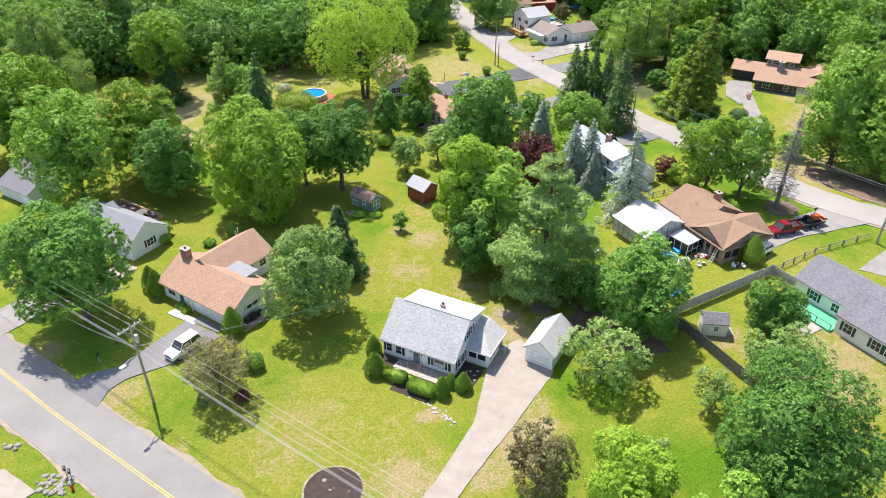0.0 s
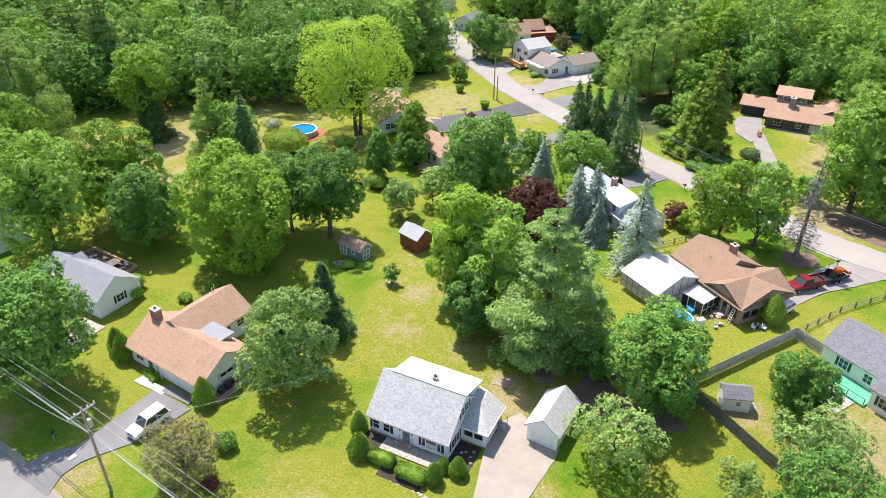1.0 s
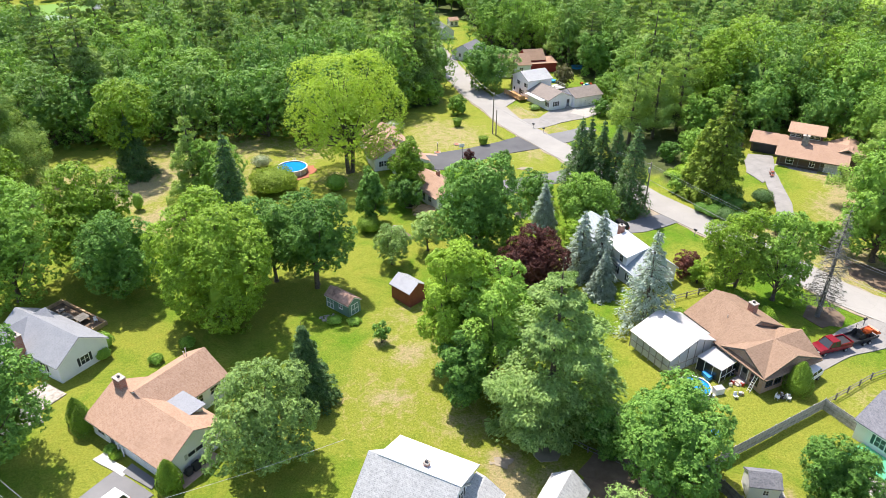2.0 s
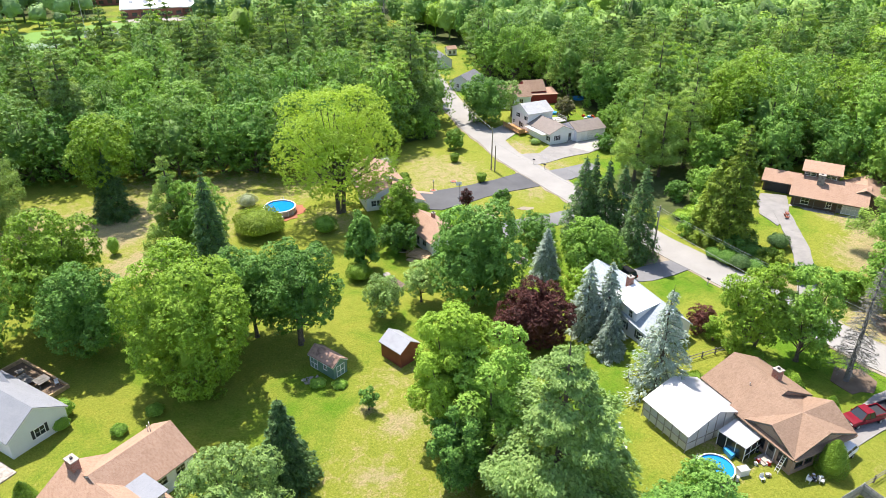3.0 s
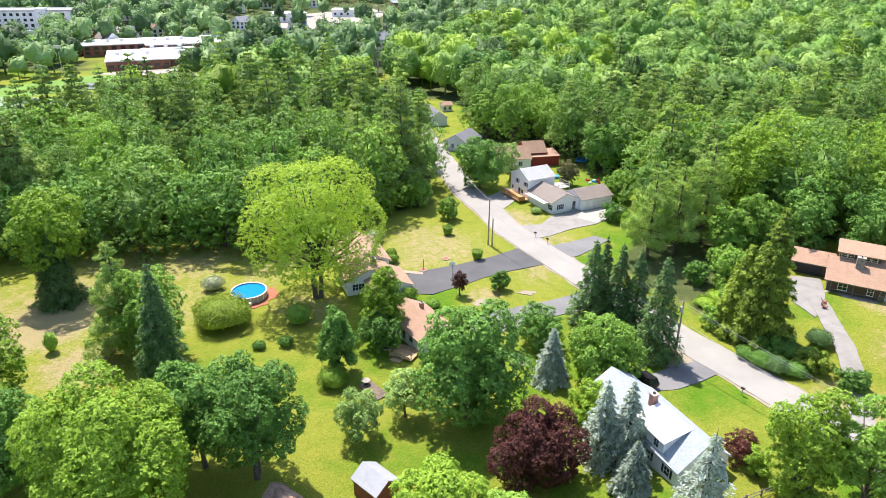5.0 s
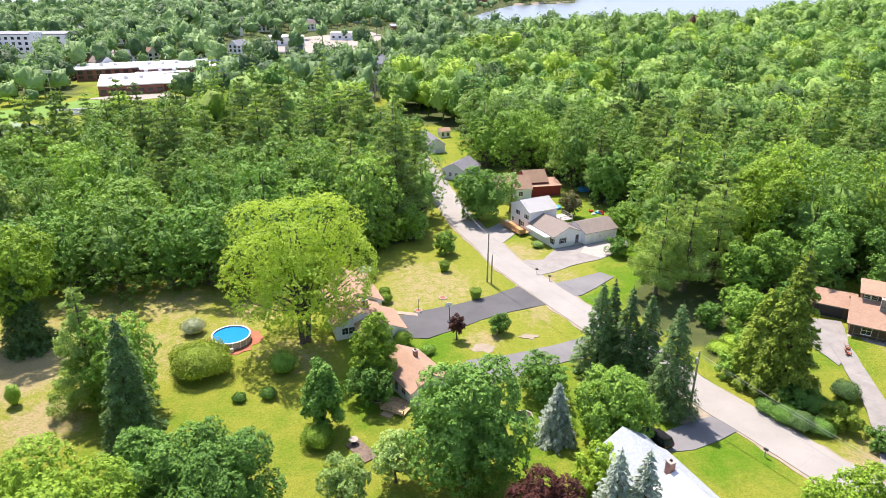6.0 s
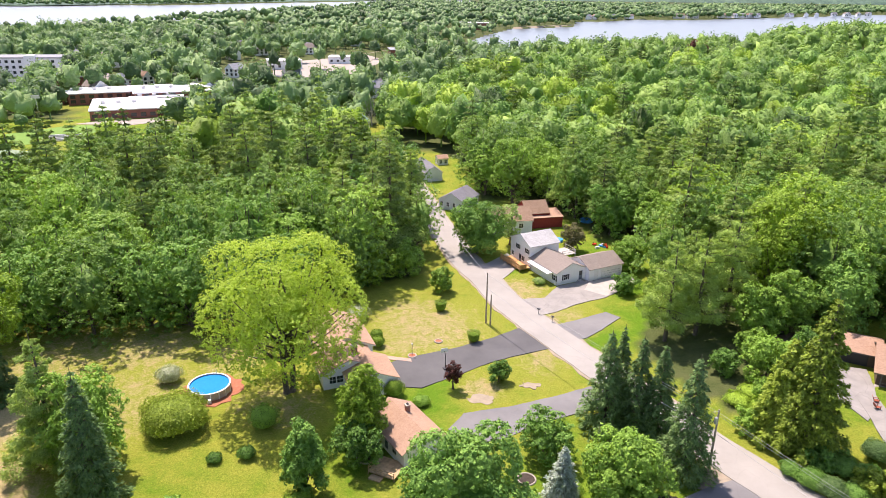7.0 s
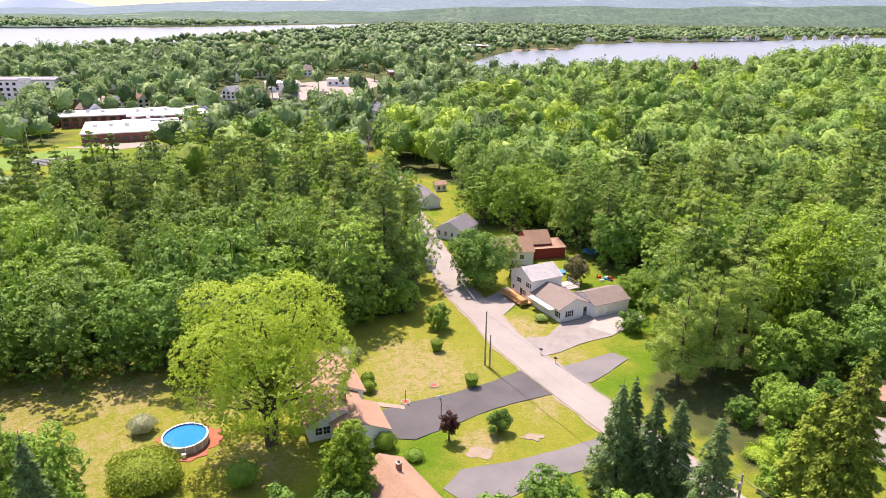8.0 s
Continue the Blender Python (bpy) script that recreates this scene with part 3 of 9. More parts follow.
def ribbon(pts, width, z, thick=0.1, rough=0.0, side=0.0):
    """A slab along a line of the plan, its edges a little uneven."""
    bm = bmesh.new()
    rows, rng = [], random.Random(7)
    for i, p in enumerate(pts):
        d = (pts[min(i + 1, len(pts) - 1)] - pts[max(i - 1, 0)]).normalized()
        n = Vector((-d.y, d.x, 0))
        q = p + n * side
        h = float(rise(q.x, q.y)) + z
        a, b = q + n * (width / 2 + rng.uniform(-rough, rough)), q - n * (width / 2 + rng.uniform(-rough, rough))
        rows.append([bm.verts.new((lay(v.x, v.y)[0], lay(v.x, v.y)[1], hh + lay(v.x, v.y)[2])) for v, hh in ((a, h - thick), (a, h), (b, h), (b, h - thick))])
    for r, s in zip(rows, rows[1:]):
        for k in range(3):
            bm.faces.new((r[k], r[k + 1], s[k + 1], s[k]))
    return bm


def slab(poly, z, thick=0.1, wob=0.0, seed=3):
    """A flat paved patch; its outline is cut finer and made uneven."""
    rng, out = random.Random(seed), []
    for (x0, y0), (x1, y1) in zip(poly, poly[1:] + poly[:1]):
        n = max(1, int(math.hypot(x1 - x0, y1 - y0) / 1.2)) if wob else 1
        for i in range(n):
            out.append((x0 + (x1 - x0) * i / n + rng.uniform(-wob, wob), y0 + (y1 - y0) * i / n + rng.uniform(-wob, wob)))
    bm = bmesh.new()
    top = [bm.verts.new((lay(x, y)[0], lay(x, y)[1], float(rise(x, y)) + z + lay(x, y)[2])) for x, y in out]
    low = [bm.verts.new((v.co.x, v.co.y, v.co.z - thick)) for v in top]
    bm.faces.new(top)
    for i in range(len(top)):
        j = (i + 1) % len(top)
        bm.faces.new((top[i], low[i], low[j], top[j]))
    return bm


ROAD_A = path_pts([(-150, 130), (-100, 96), (-56, 65.4), (-45.5, 58), (-28.1, 46.4), (0, 27.5), (60, -12)])
ROAD_B = path_pts([(-12, 330), (-5, 290), (0.8, 262), (5.3, 242), (7.2, 232.8), (10.2, 220.6), (12.6, 213), (15.5, 206.1), (18.4, 196.5), (23.0, 186.6), (31.3, 171), (39.3, 156.5), (44.8, 147), (51, 137.5), (57.5, 127), (62.5, 118.5), (68, 110.5), (77, 103.2), (95, 94), (140, 74)])
single("road_shoulder", ribbon(ROAD_A, 9.1, 0.055, 0.1, 0.4), SAND, "sandy shoulder beside the main road", "shoulder", kind="structure")
single("road", ribbon(ROAD_A, 8.0, 0.09, 0.1, 0.05), ASPHALT_MAIN, "wide worn grey asphalt road with yellow centre lines", "road", kind="structure")
for sgn in (-0.13, 0.13):
    single("road_line", ribbon(ROAD_A, 0.11, 0.096, 0.01, 0.008, sgn), LINE, "faded yellow centre line on the asphalt road", "road line", group="centre lines", kind="structure")
single("road_shoulder", ribbon(ROAD_B, 8.0, 0.07, 0.1, 0.3), SAND, "sandy shoulder beside the side street", "shoulder", kind="structure")
single("road", ribbon(ROAD_B, 7.0, 0.15, 0.16, 0.08), ASPHALT, "sun-bleached grey side street with worn asphalt", "road", kind="structure")

DRIVES = [
    ("driveway", DRIVE_GREY, "grey asphalt driveway of the tan house", [(-46.6, 62.6), (-44.5, 65), (-41, 66.4), (-38.6, 70.6), (-35.6, 75.6), (-30, 72.2), (-31.2, 70.6), (-35.1, 66.6), (-39.6, 64), (-41, 62), (-41.2, 59.2)], 0.12),
    ("driveway", CONCRETE, "tan concrete driveway beside the white house", [(-6, 37.5), (-2.7, 45.6), (-0.7, 48.8), (3.6, 56.8), (4.5, 61.2), (5.6, 65.8), (8.2, 70.4), (10.4, 71.7), (11.2, 70), (10.6, 67.8), (14.2, 65.8), (13.4, 64.2), (11.3, 61.2), (8.6, 56.9), (3.0, 48.8), (0.9, 45.5), (-3.4, 37.5)], 0.1),
    ("driveway", ASPHALT_NEW, "fresh black asphalt driveway of the ranch house", [(20.4, 183.4), (15, 179.4), (8, 175.4), (-2.1, 171), (-4.6, 168.8), (-4.2, 162.6), (2.4, 162.2), (8, 166), (14.3, 170.6), (20, 173.4), (24.8, 175.4)], 0.115),
    ("driveway", DRIVE_GREY, "grey asphalt driveway of the small ranch house", [(30.6, 163.4), (24, 160.2), (16, 157), (9, 155.2), (6.5, 151), (10, 147.5), (15, 149.2), (22, 153.6), (30.5, 157.0), (33.6, 158.8)], 0.115),
    ("driveway", ASPHALT_OLD, "worn asphalt driveway of the split-level house", [(20.2, 196.6), (22.6, 196.4), (27, 197), (30.8, 203.2), (37.7, 206.6), (38.3, 206.0), (46.2, 210.0), (48.4, 208.6), (48.2, 205.4), (44.5, 201.5), (40, 197.6), (33, 194), (28.6, 190.4), (24.4, 188.6)], 0.115),
    ("driveway", APRON, "pale concrete apron before the garage", [(36.2, 201.2), (38.2, 205.8), (46.2, 209.9), (48.2, 208.4), (48.0, 205.6), (44.4, 201.8), (40.2, 198.2)], 0.125),
    ("driveway", DRIVE_GREY, "dark cracked parking pad beside the side street", [(25.8, 186), (28, 185), (31, 186.4), (38.4, 190.6), (40.8, 188.2), (36, 183), (32.4, 179.6), (30.2, 178.6)], 0.115),
    ("driveway", ASPHALT, "pale parking area beside the two-storey house", [(12.6, 213.5), (16, 215.6), (21.5, 222.5), (24.2, 215.8), (20.5, 209), (17, 203)], 0.115),
    ("driveway", DRIVE_GREY, "cracked asphalt driveway of the white cottage", [(44.6, 141.2), (41.6, 140.2), (37.4, 138.2), (34.8, 136.6), (35.6, 133.4), (39.0, 133.8), (43.4, 135.8), (47.4, 138.2)], 0.115),
    ("driveway", ASPHALT_OLD, "worn driveway of the brick house", [(71, 105.6), (66, 106.5), (61, 104), (56, 100.5), (50.5, 98), (52.9, 93.8), (59, 97.5), (64, 99), (73.5, 102.2)], 0.115),
    ("driveway", ASPHALT_OLD, "old driveway of the grey house under the trees", [(-66, 73.5), (-62, 79.5), (-56.8, 82.6), (-50, 86.6), (-47.5, 83.2), (-55.4, 78.6), (-61, 70.2)], 0.115),
    ("gravel_drive", ASPHALT_OLD, "pale gravel drive beside the grey-roofed house", [(64, 88), (74, 96), (90, 92), (82, 78)], 0.07),
    ("driveway", CONCRETE, "tan driveway across the main road", [(-66, 38), (-47.5, 50.2), (-42.6, 47.2), (-56, 32)], 0.115),
    ("walkway", WALK_PALE, "pale concrete front walk of the tan house", [(-38.8, 77.2), (-37.7, 78.5), (-37.0, 78.9), (-36.4, 78.3), (-37.0, 77.4), (-33.9, 75.6), (-34.4, 74.7)], 0.13),
    ("walkway", DRIVE_GREY, "grey concrete apron before the garage door", [(-34.6, 75.3), (-34.0, 76.6), (-30.2, 74.1), (-30.5, 72.9)], 0.135),
    ("walkway", BRICK_PALE, "pale reddish brick walk of the ranch house", [(-6, 171.6), (-5.8, 172.8), (0.2, 171.4), (0.4, 170.4)], 0.13),
]
for nm, mt, lab, poly, z in DRIVES:
    single(nm, slab(poly, z, 0.14, 0.06), mt, lab, nm.replace("_", " "), kind="structure")
single("driveway", ribbon(path_pts([(62.6, 126), (66.3, 135.5), (68.6, 143), (69.9, 151), (71.0, 158), (73.4, 164.5)]), 3.2, 0.12, 0.14, 0.12), ASPHALT_OLD, "narrow curved asphalt driveway of the modern house", "driveway", kind="structure")
single("driveway", slab([(67.8, 151.0), (66.2, 156.0), (68.0, 162.0), (70.4, 166.0), (75.4, 164.6), (73.6, 159.6), (71.6, 155.0)], 0.13, 0.14, 0.1), ASPHALT_OLD, "pale worn forecourt before the carport", "driveway", kind="structure")


def ragged(cx, cy, rx, ry, seed):
    """A worn round spot with an uneven rim."""
    rng = random.Random(seed)
    return [(cx + rx * q * math.cos(a), cy + ry * q * math.sin(a)) for a, q in ((6.2832 * k / 26, rng.uniform(0.78, 1.1)) for k in range(26))]


SOILS = [
    ("bare_dirt_patch", DIRT, "bare brown dirt under the trees", [(17, 75.5), (20.5, 79.4), (24, 78.6), (29, 74), (29.8, 69), (25, 67.8), (20, 71)], 0.06),
    ("bare_dirt_patch", DIRT, "bare brown dirt beside the old rail fence", [(16.6, 73.4), (18.4, 75.6), (21.5, 74.5), (25.4, 71.6), (24.6, 69.2), (20.4, 70.0), (17.2, 71.4)], 0.064),
    ("bare_dirt_patch", SAND, "worn grey slab of packed soil in the lawn", [(12.2, 79.4), (14, 82), (16, 81), (15, 77.4), (13, 77)], 0.06),
    ("bare_dirt_patch", SAND, "round patch of bare sandy soil in the lawn", ragged(8.5, 77.0, 1.3, 0.9, 5), 0.06),
    ("bare_dirt_patch", DIRT, "mulched earth ring round a dying spruce", [(56.5, 107), (58.5, 109.8), (62, 109.5), (63, 107), (61.5, 104.6), (58, 104.4)], 0.06),
    ("bare_dirt_patch", SAND, "sandy verge beside the cottage driveway", [(39, 139.4), (41.8, 144.8), (44.6, 142), (43.6, 139.6)], 0.065),
    ("bare_dirt_patch", SAND, "bare sandy patch in the ranch lawn", ragged(11.8, 159.1, 2.3, 1.5, 4), 0.06),
    ("bare_dirt_patch", SAND, "bare sandy patch in the ranch lawn", ragged(20.0, 163.2, 1.7, 1.0, 6), 0.06),
    ("bare_dirt_patch", DIRT, "brown earth under the forest edge", [(60, 168), (63, 176), (70, 178), (72, 172), (66, 166)], 0.07),
    ("bare_dirt_patch", DIRT, "bare brown ground across the street", [(69.8, 119), (71.6, 124), (80, 119), (92, 111), (90, 103), (81, 105.6), (75, 111)], 0.06),
    ("pool_surround", REDMULCH, "red mulch ring round the pool", ragged(-31.0, 161.2, 5.1, 4.8, 9), 0.065),
]
for nm, mt, lab, poly, z in SOILS:
    single(nm, slab(poly, z, 0.1, 0.3, 5), mt, lab, "soil", kind="structure")

water = boxes((-3600, 780, -9, 3600, 2900, -1.6))
single("lake", water, LAKE, "wide pale lake in the distance", "lake", kind="structure")
single("beach", slab([(106, 1108), (112, 1142), (160, 1180), (212, 1216), (216, 1196), (160, 1152)], 0.6, 1.0), SAND, "small sandy beach on the lake shore", "beach", kind="structure")


def hills():
    """Wooded hills past the lake."""
    for name, mt, lab, y0, y1, f, n in (
            ("wooded_hills", HILL_HAZE, "low wooded hills on the far lake shore", 1760, 3100, lambda x: np.interp(x, [-4200, -1500, -900, -200, 300, 1200, 4200], [3, 8, 22, 40, 56, 70, 90]) + 4 * np.sin(x / 210.0) + 3 * np.sin(x / 90.0 + 1), 30),
            ("wooded_ridge", RIDGE_HAZE, "long wooded ridge beyond the lake, haze tinted into its colour", 3110, 4300, lambda x: np.interp(x, [-4200, -2529, -2009, -1488, -453, 500, 4200], [6, 11, 25, 58, 84, 116, 128]) + 2.5 * np.sin(x / 240.0) + 1.5 * np.sin(x / 95.0 + 1), 18),
            ("blue_mountain", MOUNTAIN_HAZE, "mountain on the horizon, coloured pale blue for haze", 4500, 4700, lambda x: 8 + 80 * np.exp(-((x + 2560) / 240) ** 2) + 20 * np.exp(-((x + 2250) / 260) ** 2), 3)):
        xs, ts = np.arange(-4200, 4201, 40.0), np.linspace(0, 1, n)
        X, T = np.meshgrid(xs, ts)
        yy = (y0 + np.where(X < -950, 0, np.clip((X + 950) / 900, 0, 1) * 1050) if y0 < 2000 else y0 + 0 * X)
        Y = yy + (y1 - yy) * T
        Z = f(X) * np.clip(T * 1.02, 0, 1) ** 0.9 + 0.6
        Z += np.where(T > 0.05, 2.2 * np.sin(X * 0.11 + Y * 0.05) * np.sin(Y * 0.013 + X * 0.021), 0)
        V = np.stack([X.ravel(), Y.ravel(), Z.ravel()], 1)
        w = len(xs)
        k = np.arange((n - 1) * w).reshape(n - 1, w)[:, :-1].ravel()
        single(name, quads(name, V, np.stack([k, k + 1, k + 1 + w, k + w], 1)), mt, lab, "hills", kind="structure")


hills()


# ---- trees ----
def unit(v):
    return v / (np.linalg.norm(v, axis=-1, keepdims=True) + 1e-9)


def cards(P, N, ln, wd, rng, along=None):
    """Small leaf sprays at P that face along N."""
    n = len(P)
    ref = rng.normal(size=(n, 3)) if along is None else along + 0.35 * rng.normal(size=(n, 3))
    U = unit(ref - N * np.sum(ref * N, 1, keepdims=True))
    W = np.cross(N, U)
    s = rng.uniform(0.65, 1.35, (n, 1))
    a, b = ln * s / 2, wd * s * rng.uniform(0.8, 1.2, (n, 1)) / 2
    V = np.stack([P + U * a - N * a * 0.3, P - U * a + W * b, P - U * a - W * b], 1).reshape(-1, 3)
    return V, np.arange(3 * n).reshape(-1, 3)


def cubeball(n=2):
    t = np.linspace(-1, 1, n + 1)
    V, F = [], []
    for ax in range(3):
        for sg in (-1, 1):
            o = len(V) * 1
            for i in t:
                for j in t:
                    p = [0, 0, 0]
                    p[ax], p[(ax + 1) % 3], p[(ax + 2) % 3] = sg, i, j * sg
                    V.append(p)
            for i in range(n):
                for j in range(n):
                    q = o + i * (n + 1) + j
                    F.append((q, q + n + 1, q + n + 2, q + 1))
    V, inv = np.unique(np.round(unit(np.array(V, float)), 6), axis=0, return_inverse=True)
    return V, inv.ravel()[np.array(F)]


BALL_V, BALL_F = cubeball(2)


def join(parts):
    V, F, o = [], [], 0
    if len({f.shape[1] for v, f in parts}) > 1:
        parts = [(v, f if f.shape[1] == 3 else np.concatenate([f[:, :3], f[:, [0, 2, 3]]])) for v, f in parts]
    for v, f in parts:
        V.append(v)
        F.append(f + o)
        o += len(v)
    return np.concatenate(V), np.concatenate(F)


def stem(pts, radii, sides=6):
    """A tapered limb as quads."""
    pts = np.array(pts, float)
    R = []
    for i, p in enumerate(pts):
        d = unit(pts[min(i + 1, len(pts) - 1)] - pts[max(i - 1, 0)])
        u = unit(np.cross(d, (0.31, 0.87, 0.2)))
        w = np.cross(d, u)
        a = 2 * np.pi * np.arange(sides) / sides
        R.append(p + radii[i] * (np.cos(a)[:, None] * u + np.sin(a)[:, None] * w))
    F = [(i * sides + k, i * sides + (k + 1) % sides, (i + 1) * sides + (k + 1) % sides, (i + 1) * sides + k) for i in range(len(pts) - 1) for k in range(sides)]
    return np.concatenate(R), np.array(F)


def hull(C, r, n, k):
    """A lumpy closed skin round a set of lobes, for the shaded inside of a crown."""
    D, F = cubeball(n)
    o = C[-1]
    best = np.full(len(D), 0.3)
    for c, q in zip(C, r):
        m = D @ (c - o)
        s = q * q - np.sum((c - o) ** 2) + m * m
        best = np.maximum(best, np.where(s > 0, m + np.sqrt(np.maximum(s, 0)), 0))
    wob = 1 + 0.12 * np.sin(37.0 * D[:, :1] + 51.0 * D[:, 1:2] + 29.0 * D[:, 2:3] + len(C))
    return o + D * best[:, None] * k * wob, F


def broad(seed, h, w, base=0.2, lobes=26, n=5000, size=0.5, core=0.66, trunks=1, egg=0.0, clump=8, skin=6, limbs=True, puff=1.5, fat=1.0):
    """A broad-leaved tree: boughs of leaf clumps, each a tuft of leaves, and trunk with limbs."""
    rng = np.random.default_rng(seed)
    rx, z0 = w / 2, base * h
    cz, rz = z0 + (h - z0) * 0.45, (h - z0) * 0.55
    k = np.arange(lobes) + 0.5
    ph, ct = np.pi * (1 + 5 ** 0.5) * k + rng.uniform(-0.5, 0.5, lobes), 1 - 1.88 * k / lobes
    D = np.stack([np.cos(ph) * np.sqrt(1 - ct ** 2), np.sin(ph) * np.sqrt(1 - ct ** 2), ct], 1)
    p1, p2 = rng.uniform(0, 6.28, 2)
    grow = (rng.uniform(0.62, 0.84, lobes) * (1 + 0.09 * np.sin(2 * ph + p1) + 0.07 * np.sin(3 * ph + p2)))[:, None]
    taper = 1 - egg * np.clip(D[:, 2:3], -0.4, 1)
    C = D * grow * np.array([rx, rx, rz]) * np.concatenate([taper, taper, np.ones_like(taper)], 1) + np.array([0, 0, cz])
    r = fat * rng.uniform(0.20, 0.34, lobes) * min(rx, rz * 1.3)
    C, r = np.concatenate([C, [[0, 0, cz]]]), np.append(r, 0.46 * min(rx, rz))
    tufts = max(6, n // clump)
    m = int(tufts * 2.6)
    pick = rng.choice(len(r), m, p=r ** 2 / np.sum(r ** 2))
    d = unit(rng.normal(size=(m, 3)) + np.array([0, 0, 0.3]))
    P = C[pick] + d * r[pick][:, None] * rng.uniform(0.8, 1.12, (m, 1))
    free = np.ones(m, bool)
    for c, q in zip(C, r):
        free &= np.linalg.norm(P - c, axis=1) > 0.84 * q
    P, d = P[free][:tufts], d[free][:tufts]
    P, d = np.repeat(P, clump, 0), np.repeat(d, clump, 0)
    e = unit(rng.normal(size=P.shape) + 0.5 * d + np.array([0, 0, 0.35]))
    P = P + e * size * puff * rng.uniform(0.5, 1.1, (len(P), 1)) * np.array([1, 1, 0.75])
    P[:, 2] = np.maximum(P[:, 2], 0.15)
    N = unit(0.35 * e + 0.75 * d + np.array([0, 0, 0.4]) + 0.42 * rng.normal(size=e.shape))
    crown = [cards(P, N, size * 1.35, size * 1.0, rng)]
    if core:
        crown.append(hull(C, r, skin, core))
    wood = []
    tr = 0.017 * h + 0.06
    for t in range(trunks):
        ox, oy = (0, 0) if trunks == 1 else (0.5 * math.cos(t * 2.2), 0.5 * math.sin(t * 2.2))
        bend = rng.uniform(-0.04, 0.04, 2) * h
        pts = [(ox, oy, -0.15), (ox * 1.2, oy * 1.2, 0.4), (ox * 2 + bend[0] * 0.4, oy * 2 + bend[1] * 0.4, z0 * 0.9 + 0.3), (ox * 3 + bend[0], oy * 3 + bend[1], cz), (bend[0], bend[1], cz + rz * 0.6)]
        wood.append(stem(pts, [tr * 1.5, tr, tr * 0.8, tr * 0.5, tr * 0.15], 7 if limbs else 4))
    if limbs:
        for c, q in list(zip(C, r))[:-1][::2]:
            s = np.array([0, 0, z0 * 0.8 + 0.2 + rng.uniform(0, 0.5) * (max(c[2] - z0, 0.2))])
            mid = (s + c) / 2 + np.array([0, 0, -0.06 * h * rng.uniform(0, 1)])
            wood.append(stem([s, mid, c], [tr * 0.42, tr * 0.28, tr * 0.1], 5))
    return join(crown), (wood if limbs else join(wood))


def canopy(seed, h, w, lobes=15, n=400, size=0.8, skin=6, base=0.06, flat=0.8, rough=0.07):
    """A tree of the woods as seen from above: a dome of billowing boughs with creases between them, leaf sprays over it."""
    rng = np.random.default_rng(seed)
    rx, z0 = w / 2, base * h
    rz = (h - z0) * 0.5
    cz = z0 + rz
    k = np.arange(lobes) + 0.5
    ph, ct = np.pi * (1 + 5 ** 0.5) * k + rng.uniform(-0.6, 0.6, lobes), 1 - 1.45 * k / lobes
    D = np.stack([np.cos(ph) * np.sqrt(1 - ct ** 2), np.sin(ph) * np.sqrt(1 - ct ** 2), ct], 1)
    r = rng.uniform(0.26, 0.42, lobes) * rx
    C = D * (np.array([rx, rx, rz]) - r[:, None] * np.array([1, 1, flat])) * rng.uniform(0.8, 1.08, (lobes, 1)) + np.array([0, 0, cz])
    C, r = np.concatenate([C, [[0, 0, cz - 0.1 * rz]]]), np.append(r, 0.5 * min(rx, rz))
    shell = hull(C, r, skin, 0.9)
    shell[0][:, :] += (shell[0] - C[-1]) * rng.normal(size=(len(shell[0]), 1)) * rough
    shell[0][:, 2] = np.maximum(shell[0][:, 2], z0 * 0.8)
    out = [shell]
    if n:
        m = n * 3
        pick = rng.choice(lobes, m, p=r[:-1] ** 2 / np.sum(r[:-1] ** 2))
        d = unit(rng.normal(size=(m, 3)) + np.array([0, 0, 0.55]))
        P = C[pick] + d * r[pick][:, None] * rng.uniform(0.96, 1.12, (m, 1))
        free = np.ones(m, bool)
        for c, q in zip(C, r):
            free &= np.linalg.norm(P - c, axis=1) > 0.95 * q
        P, d = P[free][:n], d[free][:n]
        out.append(cards(P, unit(d + np.array([0, 0, 0.15]) + 0.3 * rng.normal(size=d.shape)), size * 1.2, size, rng))
    tr = 0.016 * h + 0.05
    out.append(stem([(0, 0, -0.15), (0, 0, z0 + 1.0), (0, 0, cz)], [tr * 1.2, tr, tr * 0.5], 4))
    return join(out)


